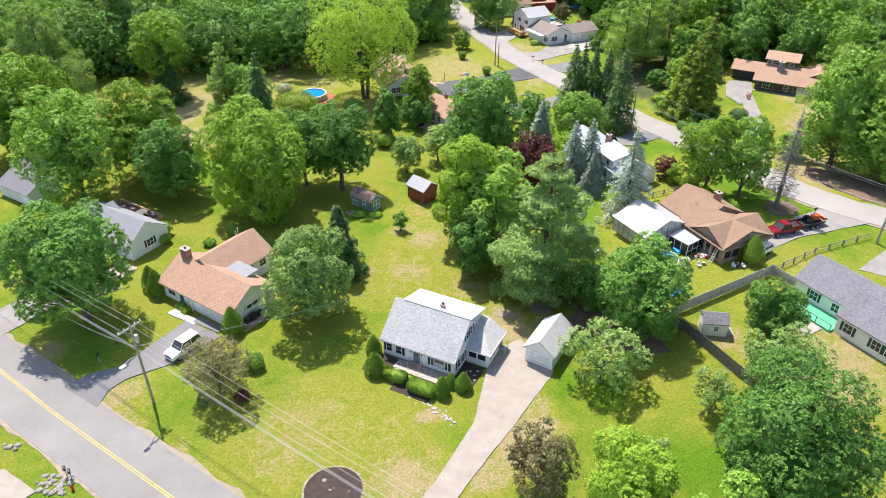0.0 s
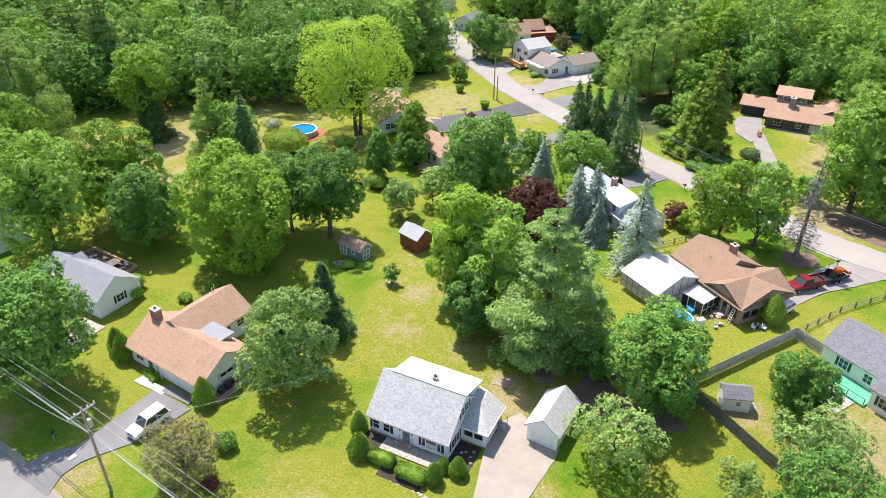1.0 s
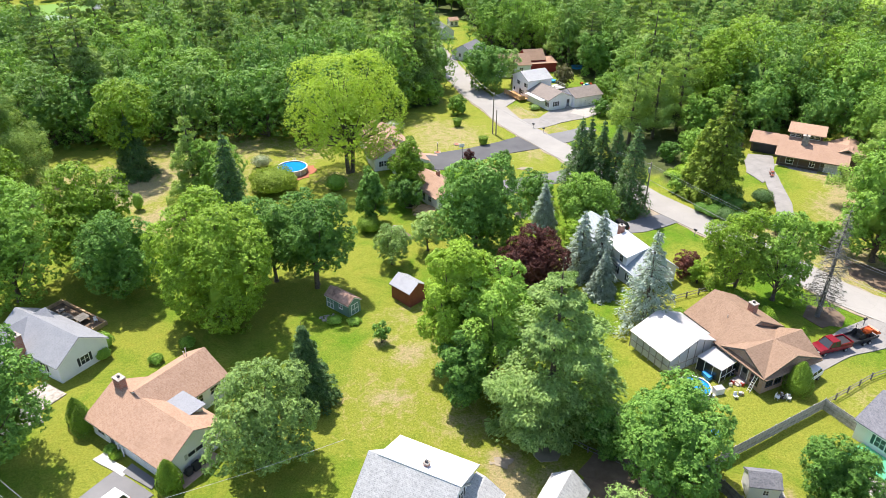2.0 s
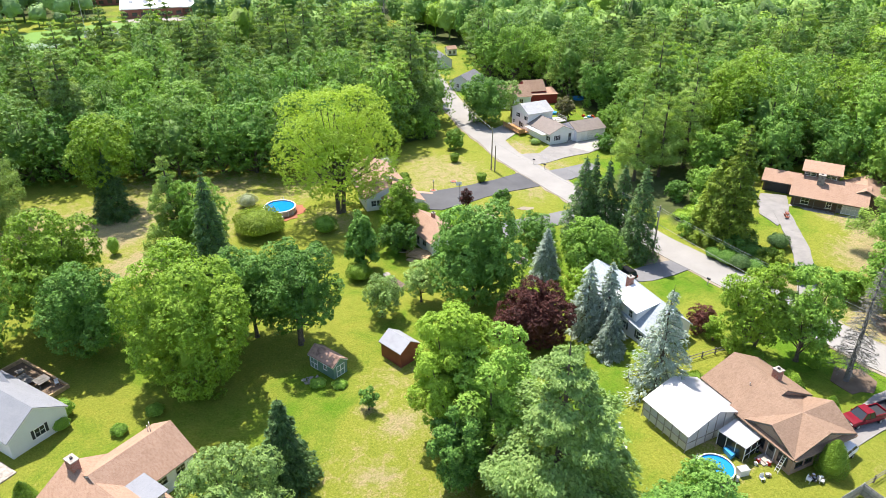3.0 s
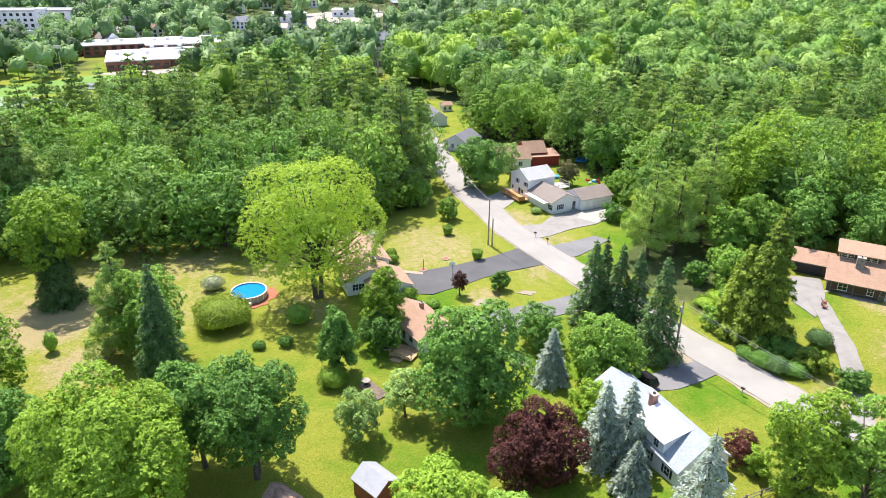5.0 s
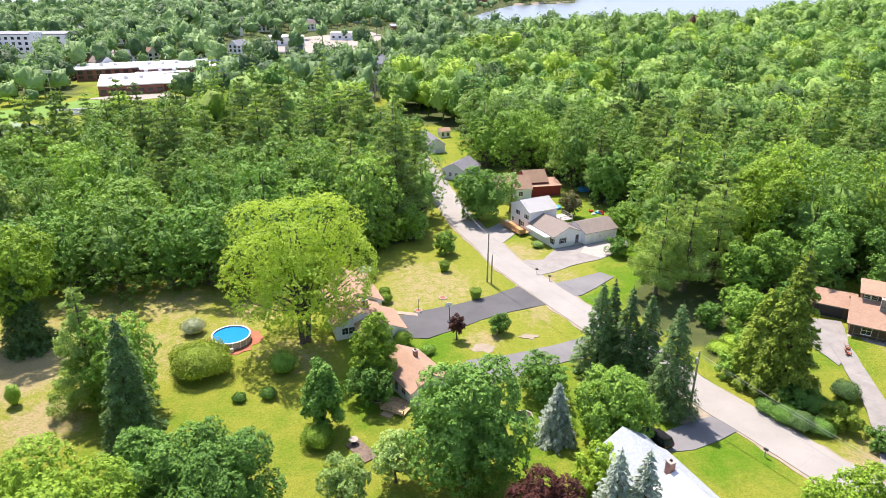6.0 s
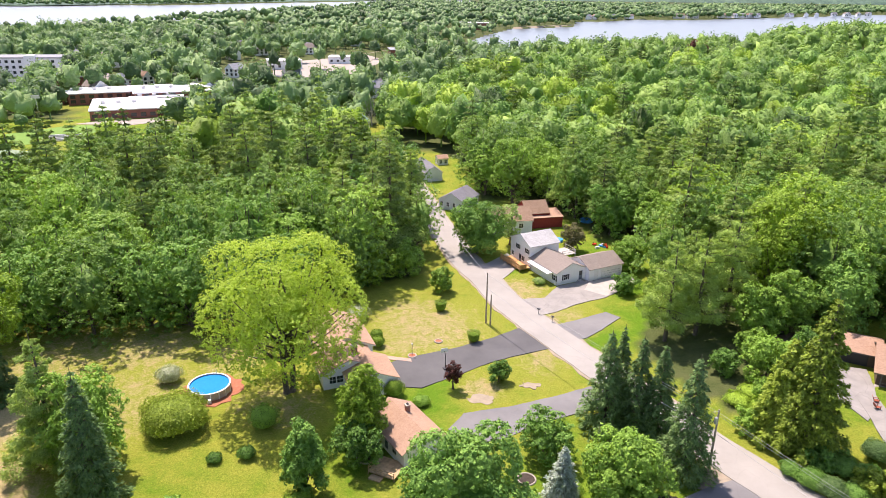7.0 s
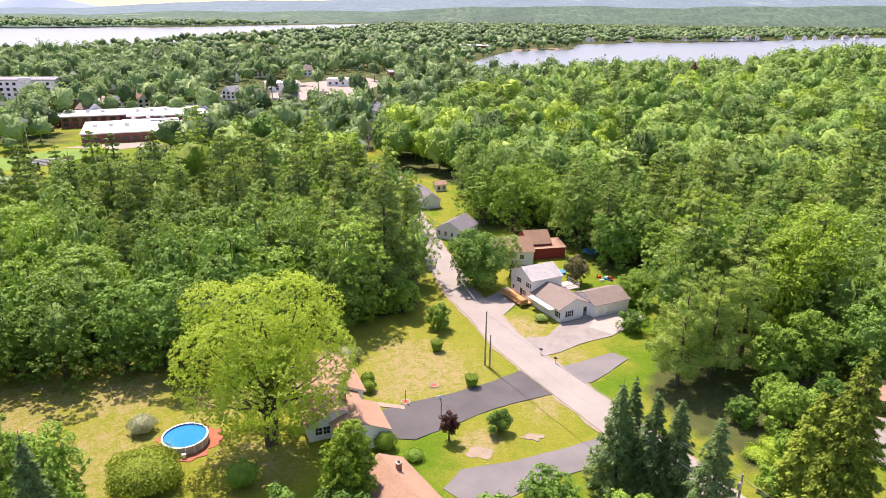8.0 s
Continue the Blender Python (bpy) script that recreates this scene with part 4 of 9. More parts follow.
def conifer(seed, h, w, base=0.05, whorls=26, per=7, droop=0.15, ln=0.7, wd=0.3, prof=0.9, irr=0.25, step=0.5, fan=0.3, bare=0.25, keep=1.0, loose=0.06, tilt=0.4):
    """A needle tree: whorls of boughs with sprays of needles along them."""
    rng = np.random.default_rng(seed)
    P, N, A, wood = [], [], [], []
    tr = 0.013 * h + 0.05
    wood.append(stem([(0, 0, -0.15), (0, 0, h * 0.3), (0.02 * h * rng.uniform(-1, 1), 0, h * 0.65), (0, 0, h * 0.985)], [tr * 1.3, tr, tr * 0.6, 0.02], 7))
    for i in range(whorls):
        f = (i + rng.uniform(-0.3, 0.3)) / whorls
        z = h * (base + (0.97 - base) * f)
        R = w / 2 * max(0.0, 1 - f) ** prof + 0.02 * w
        a0 = rng.uniform(0, 6.28)
        for k in range(per):
            az = a0 + 6.283 * k / per + rng.uniform(-0.25, 0.25)
            L = R * rng.uniform(1 - irr, 1 + irr * 0.4)
            out = np.array([math.cos(az), math.sin(az), 0])
            side = np.array([-out[1], out[0], 0])
            m = max(3, int(L / step * (1 + 2.2 * fan)))
            s = bare + (1 - bare) * np.sqrt(rng.uniform(0, 1, m))
            lat = rng.normal(size=m) * fan * L * (0.25 + 0.75 * (1 - np.abs(2 * s - 1.1)))
            zz = z - droop * L * s ** 1.4 + loose * L * rng.normal(size=m)
            P.append(out * (L * s)[:, None] + side * (lat * 0.6)[:, None] + np.array([0, 0, 1]) * zz[:, None])
            N.append(np.array([0, 0, 0.9]) + 0.3 * out + tilt * rng.normal(size=(m, 3)))
            A.append(np.tile(out, (m, 1)) + 0.5 * side * np.sign(lat)[:, None] - np.array([0, 0, droop * 0.8]))
            if L > 0.8 and k % 2 == 0:
                wood.append(stem([(0, 0, z), out * L * 0.5 + np.array([0, 0, z - droop * L * 0.35]), out * L * 0.9 + np.array([0, 0, z - droop * L * 0.85])], [tr * 0.22 * (1 - f) + 0.015, tr * 0.12 + 0.01, 0.012], 4))
    P, N, A = np.concatenate(P), unit(np.concatenate(N)), np.concatenate(A)
    if keep < 1:
        sel = rng.uniform(size=len(P)) < keep
        P, N, A = P[sel], N[sel], A[sel]
    return cards(P, N, ln, wd, rng, A), join(wood)


def tree(name, arrays, material, label, x, y, turn=0.0, category="tree", group="", wood=None):
    """Links a tree as trunk and crown."""
    t = thing(name, x, y, float(rise(x, y)), turn, label, category, group)
    (cv, cf), wd = arrays
    for i, (wv, wf) in enumerate(wd if isinstance(wd, list) else [wd]):
        part("trunk" if len(wv) > 25 else "limb", quads("trunk", wv, wf), wood or BARK, t)
    part("crown", quads("crown", cv, cf), material, t)
    return t


FEW, FINE = 3.2, 0.55   # leaf clumps to a garden tree, and their size
# broad-leaved trees of the gardens: x, y, height, width, leaf, label, shape
GARDEN = [
    ("maple", -49.5, 76.0, 18.5, 15.5, LEAF_DARK, "large dark green maple with a dense round crown", dict(base=0.12, lobes=34, n=8500, size=0.52)),
    ("maple", -18.4, 76.5, 14.5, 12.0, LEAF_GREY, "light grey-green maple with an airy crown", dict(base=0.04, lobes=30, n=6500, size=0.45, core=0.3)),
    ("maple", -31.2, 105.0, 20.5, 17.6, LEAF_YELLOW, "huge yellow-green oak with a spreading crown", dict(base=0.02, lobes=54, n=11000, size=0.55)),
    ("maple", -18.4, 114.5, 17.0, 13.0, LEAF_DARK, "dark green maple with a forked trunk", dict(base=0.2, lobes=26, n=6000, size=0.5, trunks=2)),
    ("maple", -25.6, 116.0, 15.5, 12.0, LEAF_DARK, "dark green maple half hidden behind an oak", dict(base=0.15, lobes=24, n=5000, size=0.5)),
    ("poplar", -66.5, 162.0, 20.5, 14.0, LEAF_YELLOW, "bright yellow-green tree at the forest edge", dict(base=0.3, lobes=26, n=5200, size=0.55, core=0.55)),
    ("silver_maple", -18.8, 161.0, 25.5, 23.5, LEAF_WILLOW, "very large bright yellow-green silver maple", dict(base=0.2, lobes=64, n=24000, size=0.34, core=0.28, trunks=2)),
    ("maple", -64.5, 110.0, 21.0, 18.0, LEAF_MAPLE, "tall green tree with a loose crown", dict(base=0.1, lobes=34, n=7000, size=0.55, core=0.5)),
    ("maple", -48.5, 112.0, 14.5, 13.0, LEAF_DARK, "dense dark green maple beside the lawn", dict(base=0.1, lobes=28, n=6500, size=0.5)),
    ("maple", -57.0, 121.0, 19.0, 15.0, LEAF_YELLOW, "light green tree with a tall crown", dict(base=0.1, lobes=28, n=6000, size=0.55, core=0.5)),
    ("maple", -79.0, 130.0, 21.0, 16.0, LEAF_YELLOW, "light green tree with a tall crown", dict(base=0.1, lobes=28, n=5000, size=0.6, core=0.5)),
    ("maple", -84.0, 130.0, 20.0, 15.0, LEAF_MAPLE, "tall green tree at the lawn's edge", dict(base=0.1, lobes=28, n=4500, size=0.65, core=0.5)),
    ("birch", 3.6, 94.3, 22.0, 10.2, LEAF_YELLOW, "tall light green tree in the tree group", dict(base=0.06, lobes=34, n=8000, size=0.46, egg=0.3)),
    ("maple", 8.2, 91.0, 18.5, 11.0, LEAF_MAPLE, "green maple in the tree group behind the white house", dict(base=0.06, lobes=30, n=7500, size=0.46)),
    ("maple", 4.4, 86.5, 12.0, 7.0, LEAF_DARK, "low dark green maple in the tree group", dict(base=0.04, lobes=20, n=3500, size=0.46)),
    ("maple", 26.2, 73.8, 14.2, 12.6, LEAF_DARK, "green maple beside the board fence", dict(base=0.08, lobes=30, n=7000, size=0.46)),
    ("shrub_tree", 20.8, 78.5, 7.0, 6.0, LEAF_DARK, "low dark green shrub under the pine", dict(base=0.03, lobes=16, n=2200, size=0.45)),
    ("apple_tree", 19.6, 63.6, 8.6, 9.6, LEAF_GREY, "spreading grey-green apple tree beside the garage", dict(base=0.2, lobes=24, n=2700, size=0.34, core=0.0)),
    ("maple", 33.0, 44.5, 19.5, 15.0, LEAF_DARK, "large green maple with silvery leaves", dict(base=0.04, lobes=34, n=11500, size=0.42)),
    ("maple", 25.0, 36.0, 13.0, 10.0, LEAF_MAPLE, "green maple below the lawn", dict(base=0.06, lobes=24, n=3500, size=0.5)),
    ("shrub_tree", 32.0, 87.0, 4.0, 4.2, LEAF_MAPLE, "leafy green shrub beside the small pool", dict(base=0.05, lobes=14, n=1100, size=0.4, core=0.4)),
    ("sapling", -7.1, 99.6, 3.6, 2.3, LEAF_DARK, "slim leafy sapling in the lawn", dict(base=0.08, lobes=9, n=330, size=0.42, core=0.35)),
    ("shrub_tree", 42.9, 71.2, 9.6, 7.2, LEAF_DARK, "round dark green tree beside the fence", dict(base=0.08, lobes=22, n=4200, size=0.38)),
    ("birch", 40.8, 62.6, 8.2, 10.5, LEAF_GREY, "sparse pale green birch", dict(base=0.2, lobes=20, n=2600, size=0.36, core=0.2)),
    ("birch", 31.6, 58.5, 6.5, 4.6, LEAF_GREY, "thin young birch in the lawn", dict(base=0.15, lobes=12, n=900, size=0.34, core=0.15)),
    ("crab_apple", 9.8, 47.0, 9.8, 7.8, LEAF_BROWN, "brown-leaved tree beside the driveway", dict(base=0.12, lobes=24, n=3000, size=0.32, core=0.2)),
    ("crab_apple", -27.0, 61.4, 8.2, 8.6, LEAF_BROWN, "grey-brown tree beside the driveway", dict(base=0.2, lobes=26, n=3400, size=0.28, core=0.15)),
    ("birch", 18.0, 44.2, 11.0, 9.6, LEAF_YELLOW, "light yellow-green tree with small leaves", dict(base=0.1, lobes=26, n=5200, size=0.36, core=0.45)),
    ("birch", 22.8, 50.0, 5.0, 3.6, LEAF_GREY, "thin pale green sapling", dict(base=0.1, lobes=10, n=700, size=0.3, core=0.1)),
    ("pear_tree", -7.0, 121.4, 7.2, 6.8, LEAF_GREY, "small grey-green fruit tree on the lawn", dict(base=0.22, lobes=18, n=2200, size=0.36, core=0.3)),
    ("pear_tree", -1.0, 126.2, 7.6, 6.4, LEAF_GREY, "small grey-green fruit tree on the lawn", dict(base=0.2, lobes=18, n=2100, size=0.36, core=0.3)),
    ("maple", 7.6, 126.0, 18.0, 14.2, LEAF_DARK, "large dark green maple between the gardens", dict(base=0.08, lobes=36, n=8500, size=0.52)),
    ("purple_maple", 16.0, 114.6, 10.4, 11.6, LEAF_PURPLE, "round maple with dark purple-red leaves", dict(base=0.06, lobes=28, n=5200, size=0.46)),
    ("crab_apple", 20.0, 144.6, 7.2, 8.2, LEAF_DARK, "low spreading dark green crab apple", dict(base=0.12, lobes=20, n=2600, size=0.4)),
    ("maple", 28.4, 136.0, 10.6, 10.8, LEAF_MAPLE, "round bright green maple", dict(base=0.06, lobes=26, n=4600, size=0.48)),
    ("birch", 46.9, 113.6, 15.0, 9.0, LEAF_YELLOW, "light green birch beside the street", dict(base=0.06, lobes=26, n=4400, size=0.46, core=0.2, trunks=2)),
    ("birch", 53.8, 111.6, 15.6, 8.4, LEAF_MAPLE, "light green birch beside the street", dict(base=0.06, lobes=24, n=4400, size=0.46, core=0.2)),
    ("linden", -11.6, 137.0, 12.2, 5.6, LEAF_DARK, "narrow upright green tree on the lawn", dict(base=0.05, lobes=34, n=3800, size=0.42, egg=0.4, core=0.85)),
    ("maple", -5.6, 147.5, 13.0, 7.8, LEAF_YELLOW, "light green tree beside the ranch house", dict(base=0.1, lobes=24, n=3800, size=0.46)),
    ("shrub_tree", -5.8, 143.2, 6.6, 7.4, LEAF_DARK, "low dark green spreading tree", dict(base=0.12, lobes=18, n=2300, size=0.4)),
    ("purple_maple", 7.4, 162.0, 5.6, 2.6, LEAF_PURPLE, "slim young maple with dark purple leaves", dict(base=0.15, lobes=12, n=900, size=0.3)),
    ("shrub_tree", 14.9, 164.2, 4.0, 3.8, LEAF_DARK, "small dark green tree in the verge", dict(base=0.08, lobes=12, n=1100, size=0.34)),
    ("purple_maple", 42.2, 119.4, 4.2, 5.0, LEAF_PURPLE, "small red-leaved tree beside the cottage", dict(base=0.1, lobes=12, n=1000, size=0.32)),
    ("shrub_tree", 43.4, 116.4, 3.8, 3.4, LEAF_YELLOW, "small yellow-green bush beside the cottage", dict(base=0.05, lobes=10, n=800, size=0.34)),
    ("shrub_tree", 24.2, 126.0, 6.0, 6.4, LEAF_YELLOW, "yellow-green bush behind the blue spruces", dict(base=0.05, lobes=14, n=1600, size=0.4)),
    ("maple", 14.2, 222.5, 14.0, 13.0, LEAF_DARK, "dense dark green maple beside the street", dict(base=0.06, lobes=28, n=5200, size=0.55)),
    ("birch", 22.6, 228.5, 11.5, 5.6, LEAF_GREY, "pale green birch beside the two-storey house", dict(base=0.08, lobes=18, n=1400, size=0.42, core=0.2)),
    ("shrub_tree", 49.0, 213.5, 8.0, 8.5, LEAF_MAPLE, "green tree beside the white garage", dict(base=0.05, lobes=18, n=2200, size=0.5)),
    ("shrub_tree", 37.5, 224.5, 7.5, 6.0, LEAF_BROWN, "grey-brown shrub behind the deck", dict(base=0.06, lobes=16, n=1600, size=0.42)),
    ("shrub_tree", 44.0, 200.0, 4.4, 5.4, LEAF_DARK, "dark green bush beside the driveway", dict(base=0.05, lobes=14, n=1300, size=0.38)),
    ("maple", 49.5, 236.5, 15.0, 11.5, LEAF_DARK, "dark green tree behind the yard", dict(base=0.04, lobes=26, n=3600, size=0.6)),
    ("maple", 60.0, 234.0, 13.0, 12.0, LEAF_MAPLE, "green tree at the yard's edge", dict(base=0.04, lobes=24, n=3600, size=0.6)),
    ("shrub_tree", 5.6, 200.0, 5.6, 5.4, LEAF_MAPLE, "round green bush beside the street", dict(base=0.04, lobes=14, n=1500, size=0.42)),
    ("maple", 58.0, 163.0, 8.0, 9.0, LEAF_MAPLE, "low green brush beside the street", dict(base=0.03, lobes=20, n=2200, size=0.5)),
    ("maple", 76.0, 123.5, 24.0, 14.0, LEAF_MAPLE, "tall light green tree beside the modern house", dict(base=0.06, lobes=36, n=5000, size=0.65, egg=0.25)),
    ("maple", 83.0, 115.5, 21.0, 14.0, LEAF_MAPLE, "tall light green tree beside the modern house", dict(base=0.06, lobes=34, n=5000, size=0.62, egg=0.25)),
    ("maple", 92.0, 114.0, 18.0, 13.0, LEAF_DARK, "green tree at the street's edge", dict(base=0.06, lobes=30, n=4500, size=0.6)),
    ("maple", -97.0, 121.0, 16.0, 12.0, LEAF_DARK, "large green tree beside the grey house", dict(base=0.06, lobes=30, n=5000, size=0.58)),
    ("maple", -92.0, 116.0, 21.0, 16.0, LEAF_MAPLE, "tall green tree at the lawn's edge", dict(base=0.06, lobes=30, n=4000, size=0.65)),
    ("maple", -41.4, 141.6, 16.0, 11.2, LEAF_MAPLE, "bright green maple beside a dark spruce", dict(base=0.01, lobes=30, n=5200, size=0.46, core=0.7)),
    ("maple", 57.5, 143.5, 3.4, 6.0, LEAF_DARK, "low dark brush beneath the cedar", dict(base=0.02, lobes=14, n=1200, size=0.42)),
    ("maple", 61.5, 138.5, 3.0, 5.6, LEAF_CEDAR, "low olive brush beside the street", dict(base=0.02, lobes=14, n=1100, size=0.42)),
    ("maple", 65.0, 134.0, 2.8, 5.2, LEAF_DARK, "low dark brush beside the street", dict(base=0.02, lobes=14, n=1000, size=0.42)),
    ("shrub_tree", 50.0, 151.0, 4.0, 4.0, LEAF_MAPLE, "round green bush beside the street", dict(base=0.03, lobes=12, n=900, size=0.4)),
    ("maple", -9.0, 204.0, 8.0, 9.0, LEAF_YELLOW, "low bright green brush at the forest edge", dict(base=0.02, lobes=18, n=2000, size=0.5)),
    ("maple", -15.0, 201.0, 6.0, 8.0, LEAF_MAPLE, "low bright green brush at the forest edge", dict(base=0.02, lobes=18, n=1600, size=0.5)),
    ("maple", -2.5, 208.0, 9.0, 8.0, LEAF_MAPLE, "low bright green brush at the forest edge", dict(base=0.02, lobes=18, n=1800, size=0.5)),
    ("maple", 77.0, 177.5, 15.0, 12.0, LEAF_DARK, "dense green tree behind the modern house", dict(base=0.02, lobes=26, n=2600, size=0.6)),
    ("maple", 88.0, 172.0, 16.0, 12.0, LEAF_DARK, "dense green tree behind the modern house", dict(base=0.02, lobes=26, n=2600, size=0.6)),
    ("maple", 96.0, 164.0, 17.0, 12.0, LEAF_MAPLE, "dense green tree behind the modern house", dict(base=0.02, lobes=26, n=2600, size=0.6)),
    ("maple", 67.5, 178.0, 13.0, 10.0, LEAF_MAPLE, "dense green tree behind the modern house", dict(base=0.02, lobes=24, n=2200, size=0.6)),
    ("maple", 71.5, 192.0, 25.0, 15.5, LEAF_YELLOW, "tall bright green tree beside the pines", dict(base=0.1, lobes=36, n=7500, size=0.55, core=0.45)),
    ("maple", 62.0, 176.5, 11.0, 9.0, LEAF_MAPLE, "low green tree beneath the pines", dict(base=0.04, lobes=22, n=3200, size=0.5, core=0.45)),
    ("maple", 81.0, 185.0, 18.0, 12.0, LEAF_MAPLE, "dense green tree behind the modern house", dict(base=0.02, lobes=26, n=2600, size=0.6)),
    ("shrub_tree", 59.0, 170.0, 5.0, 6.0, LEAF_MAPLE, "leafy green brush beneath the pines", dict(base=0.02, lobes=14, n=1000, size=0.5)),
    ("shrub_tree", 63.0, 163.0, 4.0, 5.0, LEAF_YELLOW, "leafy green brush beneath the pines", dict(base=0.02, lobes=14, n=900, size=0.5)),
    ("shrub_tree", 66.5, 168.0, 6.0, 5.5, LEAF_DARK, "leafy green brush beneath the pines", dict(base=0.02, lobes=14, n=900, size=0.5)),
    ("shrub_tree", 52.5, 166.0, 4.5, 5.0, LEAF_DARK, "leafy green brush beneath the pines", dict(base=0.02, lobes=14, n=900, size=0.5)),
    ("shrub_tree", 56.0, 158.0, 3.4, 4.5, LEAF_MAPLE, "leafy green brush beneath the pines", dict(base=0.02, lobes=14, n=800, size=0.45)),
    ("maple", 70.0, 128.0, 5.0, 6.0, LEAF_MAPLE, "low green brush beside the street", dict(base=0.02, lobes=16, n=1400, size=0.45)),
]
for i, (nm, x, y, h, w, mt, lab, kw) in enumerate(GARDEN):
    kw = dict(kw)
    near = y < 118
    if h < 9 and "core" not in kw:
        kw["core"] = 0.5
    kw["n"], kw["size"] = int(kw["n"] * (4.4 if near else FEW)), kw["size"] * (0.46 if near else FINE)
    tree(nm, broad(100 + i, h, w, **kw), mt, lab, x, y, 40.0 * i, group="garden trees")

SPRUCE = dict(base=0.02, whorls=27, per=9, droop=0.26, ln=0.5, wd=0.22, prof=0.85, irr=0.38, step=0.115, fan=0.3)
PINE = dict(base=0.2, whorls=12, per=5, droop=-0.06, ln=0.42, wd=0.15, prof=0.6, irr=0.55, step=0.018, fan=0.34, bare=0.3, loose=0.075, tilt=0.62)
NEEDLE = [
    ("white_pine", 14.4, 82.6, 24.5, 18.0, LEAF_PINE_BLUE, "tall white pine with layered feathery boughs", dict(PINE, whorls=14, per=7, droop=0.06, ln=0.36, wd=0.26, step=0.017, base=0.05, prof=0.62, irr=0.6, bare=0.22, loose=0.04, tilt=0.4)),
    ("spruce", -15.4, 87.4, 12.6, 8.2, LEAF_SPRUCE, "dark green pointed spruce on the lawn", dict(SPRUCE, per=11, step=0.09)),
    ("white_pine", -46.4, 142.6, 20.8, 11.5, LEAF_PINE, "green pine with loose boughs", dict(PINE, prof=0.75, base=0.06, whorls=16, per=6)),
    ("spruce", -36.9, 134.0, 20.6, 8.8, LEAF_SPRUCE, "narrow dark spruce on the lawn", dict(SPRUCE, per=11, step=0.1)),
    ("spruce", -64.6, 158.4, 14.0, 9.4, LEAF_SPRUCE, "broad dark spruce at the lawn's end", dict(SPRUCE, per=11, step=0.1)),
    ("blue_spruce", 24.4, 118.3, 12.4, 7.2, LEAF_BLUE, "blue-grey spruce beside the cottage", dict(SPRUCE, keep=0.7, irr=0.5)),
    ("blue_spruce", 27.4, 118.0, 12.8, 7.0, LEAF_BLUE, "blue-grey spruce beside the cottage", dict(SPRUCE, keep=0.75, irr=0.5)),
    ("blue_spruce", 27.0, 112.6, 8.2, 5.6, LEAF_BLUE, "smaller blue-grey spruce beside the cottage", SPRUCE),
    ("blue_spruce", 31.8, 105.2, 16.2, 9.6, LEAF_BLUE, "tall silvery spruce with thinning boughs", dict(SPRUCE, whorls=26, keep=0.6, irr=0.5)),
    ("blue_spruce", 20.4, 134.8, 9.8, 6.4, LEAF_BLUE, "silver-blue spruce beside the driveway", SPRUCE),
    ("spruce", 29.6, 152.4, 16.6, 8.8, LEAF_SPRUCE, "dark green spruce beside the street", SPRUCE),
    ("spruce", 32.0, 154.6, 16.0, 6.4, LEAF_SPRUCE, "dark green spruce beside the street", SPRUCE),
    ("spruce", 33.6, 150.6, 16.8, 7.6, LEAF_SPRUCE, "dark green spruce beside the street", SPRUCE),
    ("spruce", 36.4, 149.6, 16.2, 7.8, LEAF_SPRUCE, "dark green spruce beside the street", SPRUCE),
    ("spruce", 38.0, 142.2, 18.6, 9.4, LEAF_SPRUCE, "dark green spruce beside the street", SPRUCE),
    ("cedar", 56.4, 146.4, 24.4, 9.8, LEAF_CEDAR, "tall yellow-green cedar beside the street", dict(SPRUCE, droop=0.05, prof=0.7, irr=0.45, ln=0.5, wd=0.3, step=0.075, per=10)),
    ("cedar", 54.0, 149.4, 16.6, 8.4, LEAF_CEDAR, "yellow-green cedar beside the street", dict(SPRUCE, droop=0.05, prof=0.7, irr=0.45, ln=0.5, wd=0.3, step=0.075, per=10)),
    ("white_pine", 53.0, 187.0, 19.5, 12.0, LEAF_PINE_PALE, "tall pale green pine beside the street", PINE),
    ("white_pine", 59.5, 184.0, 24.0, 13.0, LEAF_PINE_PALE, "tall pale green pine beside the street", PINE),
    ("white_pine", 46.6, 178.5, 20.5, 12.5, LEAF_PINE_PALE, "tall pale green pine beside the street", PINE),
    ("white_pine", 52.6, 180.0, 20.5, 12.0, LEAF_PINE_PALE, "tall pale green pine beside the street", PINE),
    ("white_pine", -87.0, 149.0, 27.0, 20.0, LEAF_PINE, "tall dark pine at the lawn's edge", dict(PINE, base=0.06, whorls=17, per=7)),
    ("white_pine", 84.5, 129.0, 25.0, 14.0, LEAF_PINE_PALE, "tall light green pine beside the street", PINE),
    ("white_pine", 82.5, 140.0, 19.0, 12.0, LEAF_PINE_PALE, "tall light green pine beside the street", PINE),
    ("white_pine", 96.0, 131.0, 25.0, 14.0, LEAF_PINE_PALE, "tall light green pine beside the modern house", PINE),
    ("dying_spruce", 58.8, 107.2, 18.6, 6.2, LEAF_DEAD, "dying grey spruce with very few needles", dict(SPRUCE, base=0.14, whorls=24, per=7, keep=0.9, droop=0.16, ln=0.40, wd=0.085)),
]
for i, (nm, x, y, h, w, mt, lab, kw) in enumerate(NEEDLE):
    tree(nm, conifer(300 + i, h, w, **kw), mt, lab, x, y, 25.0 * i, group="garden conifers", wood=WOOD_DARK if nm == "dying_spruce" else None)


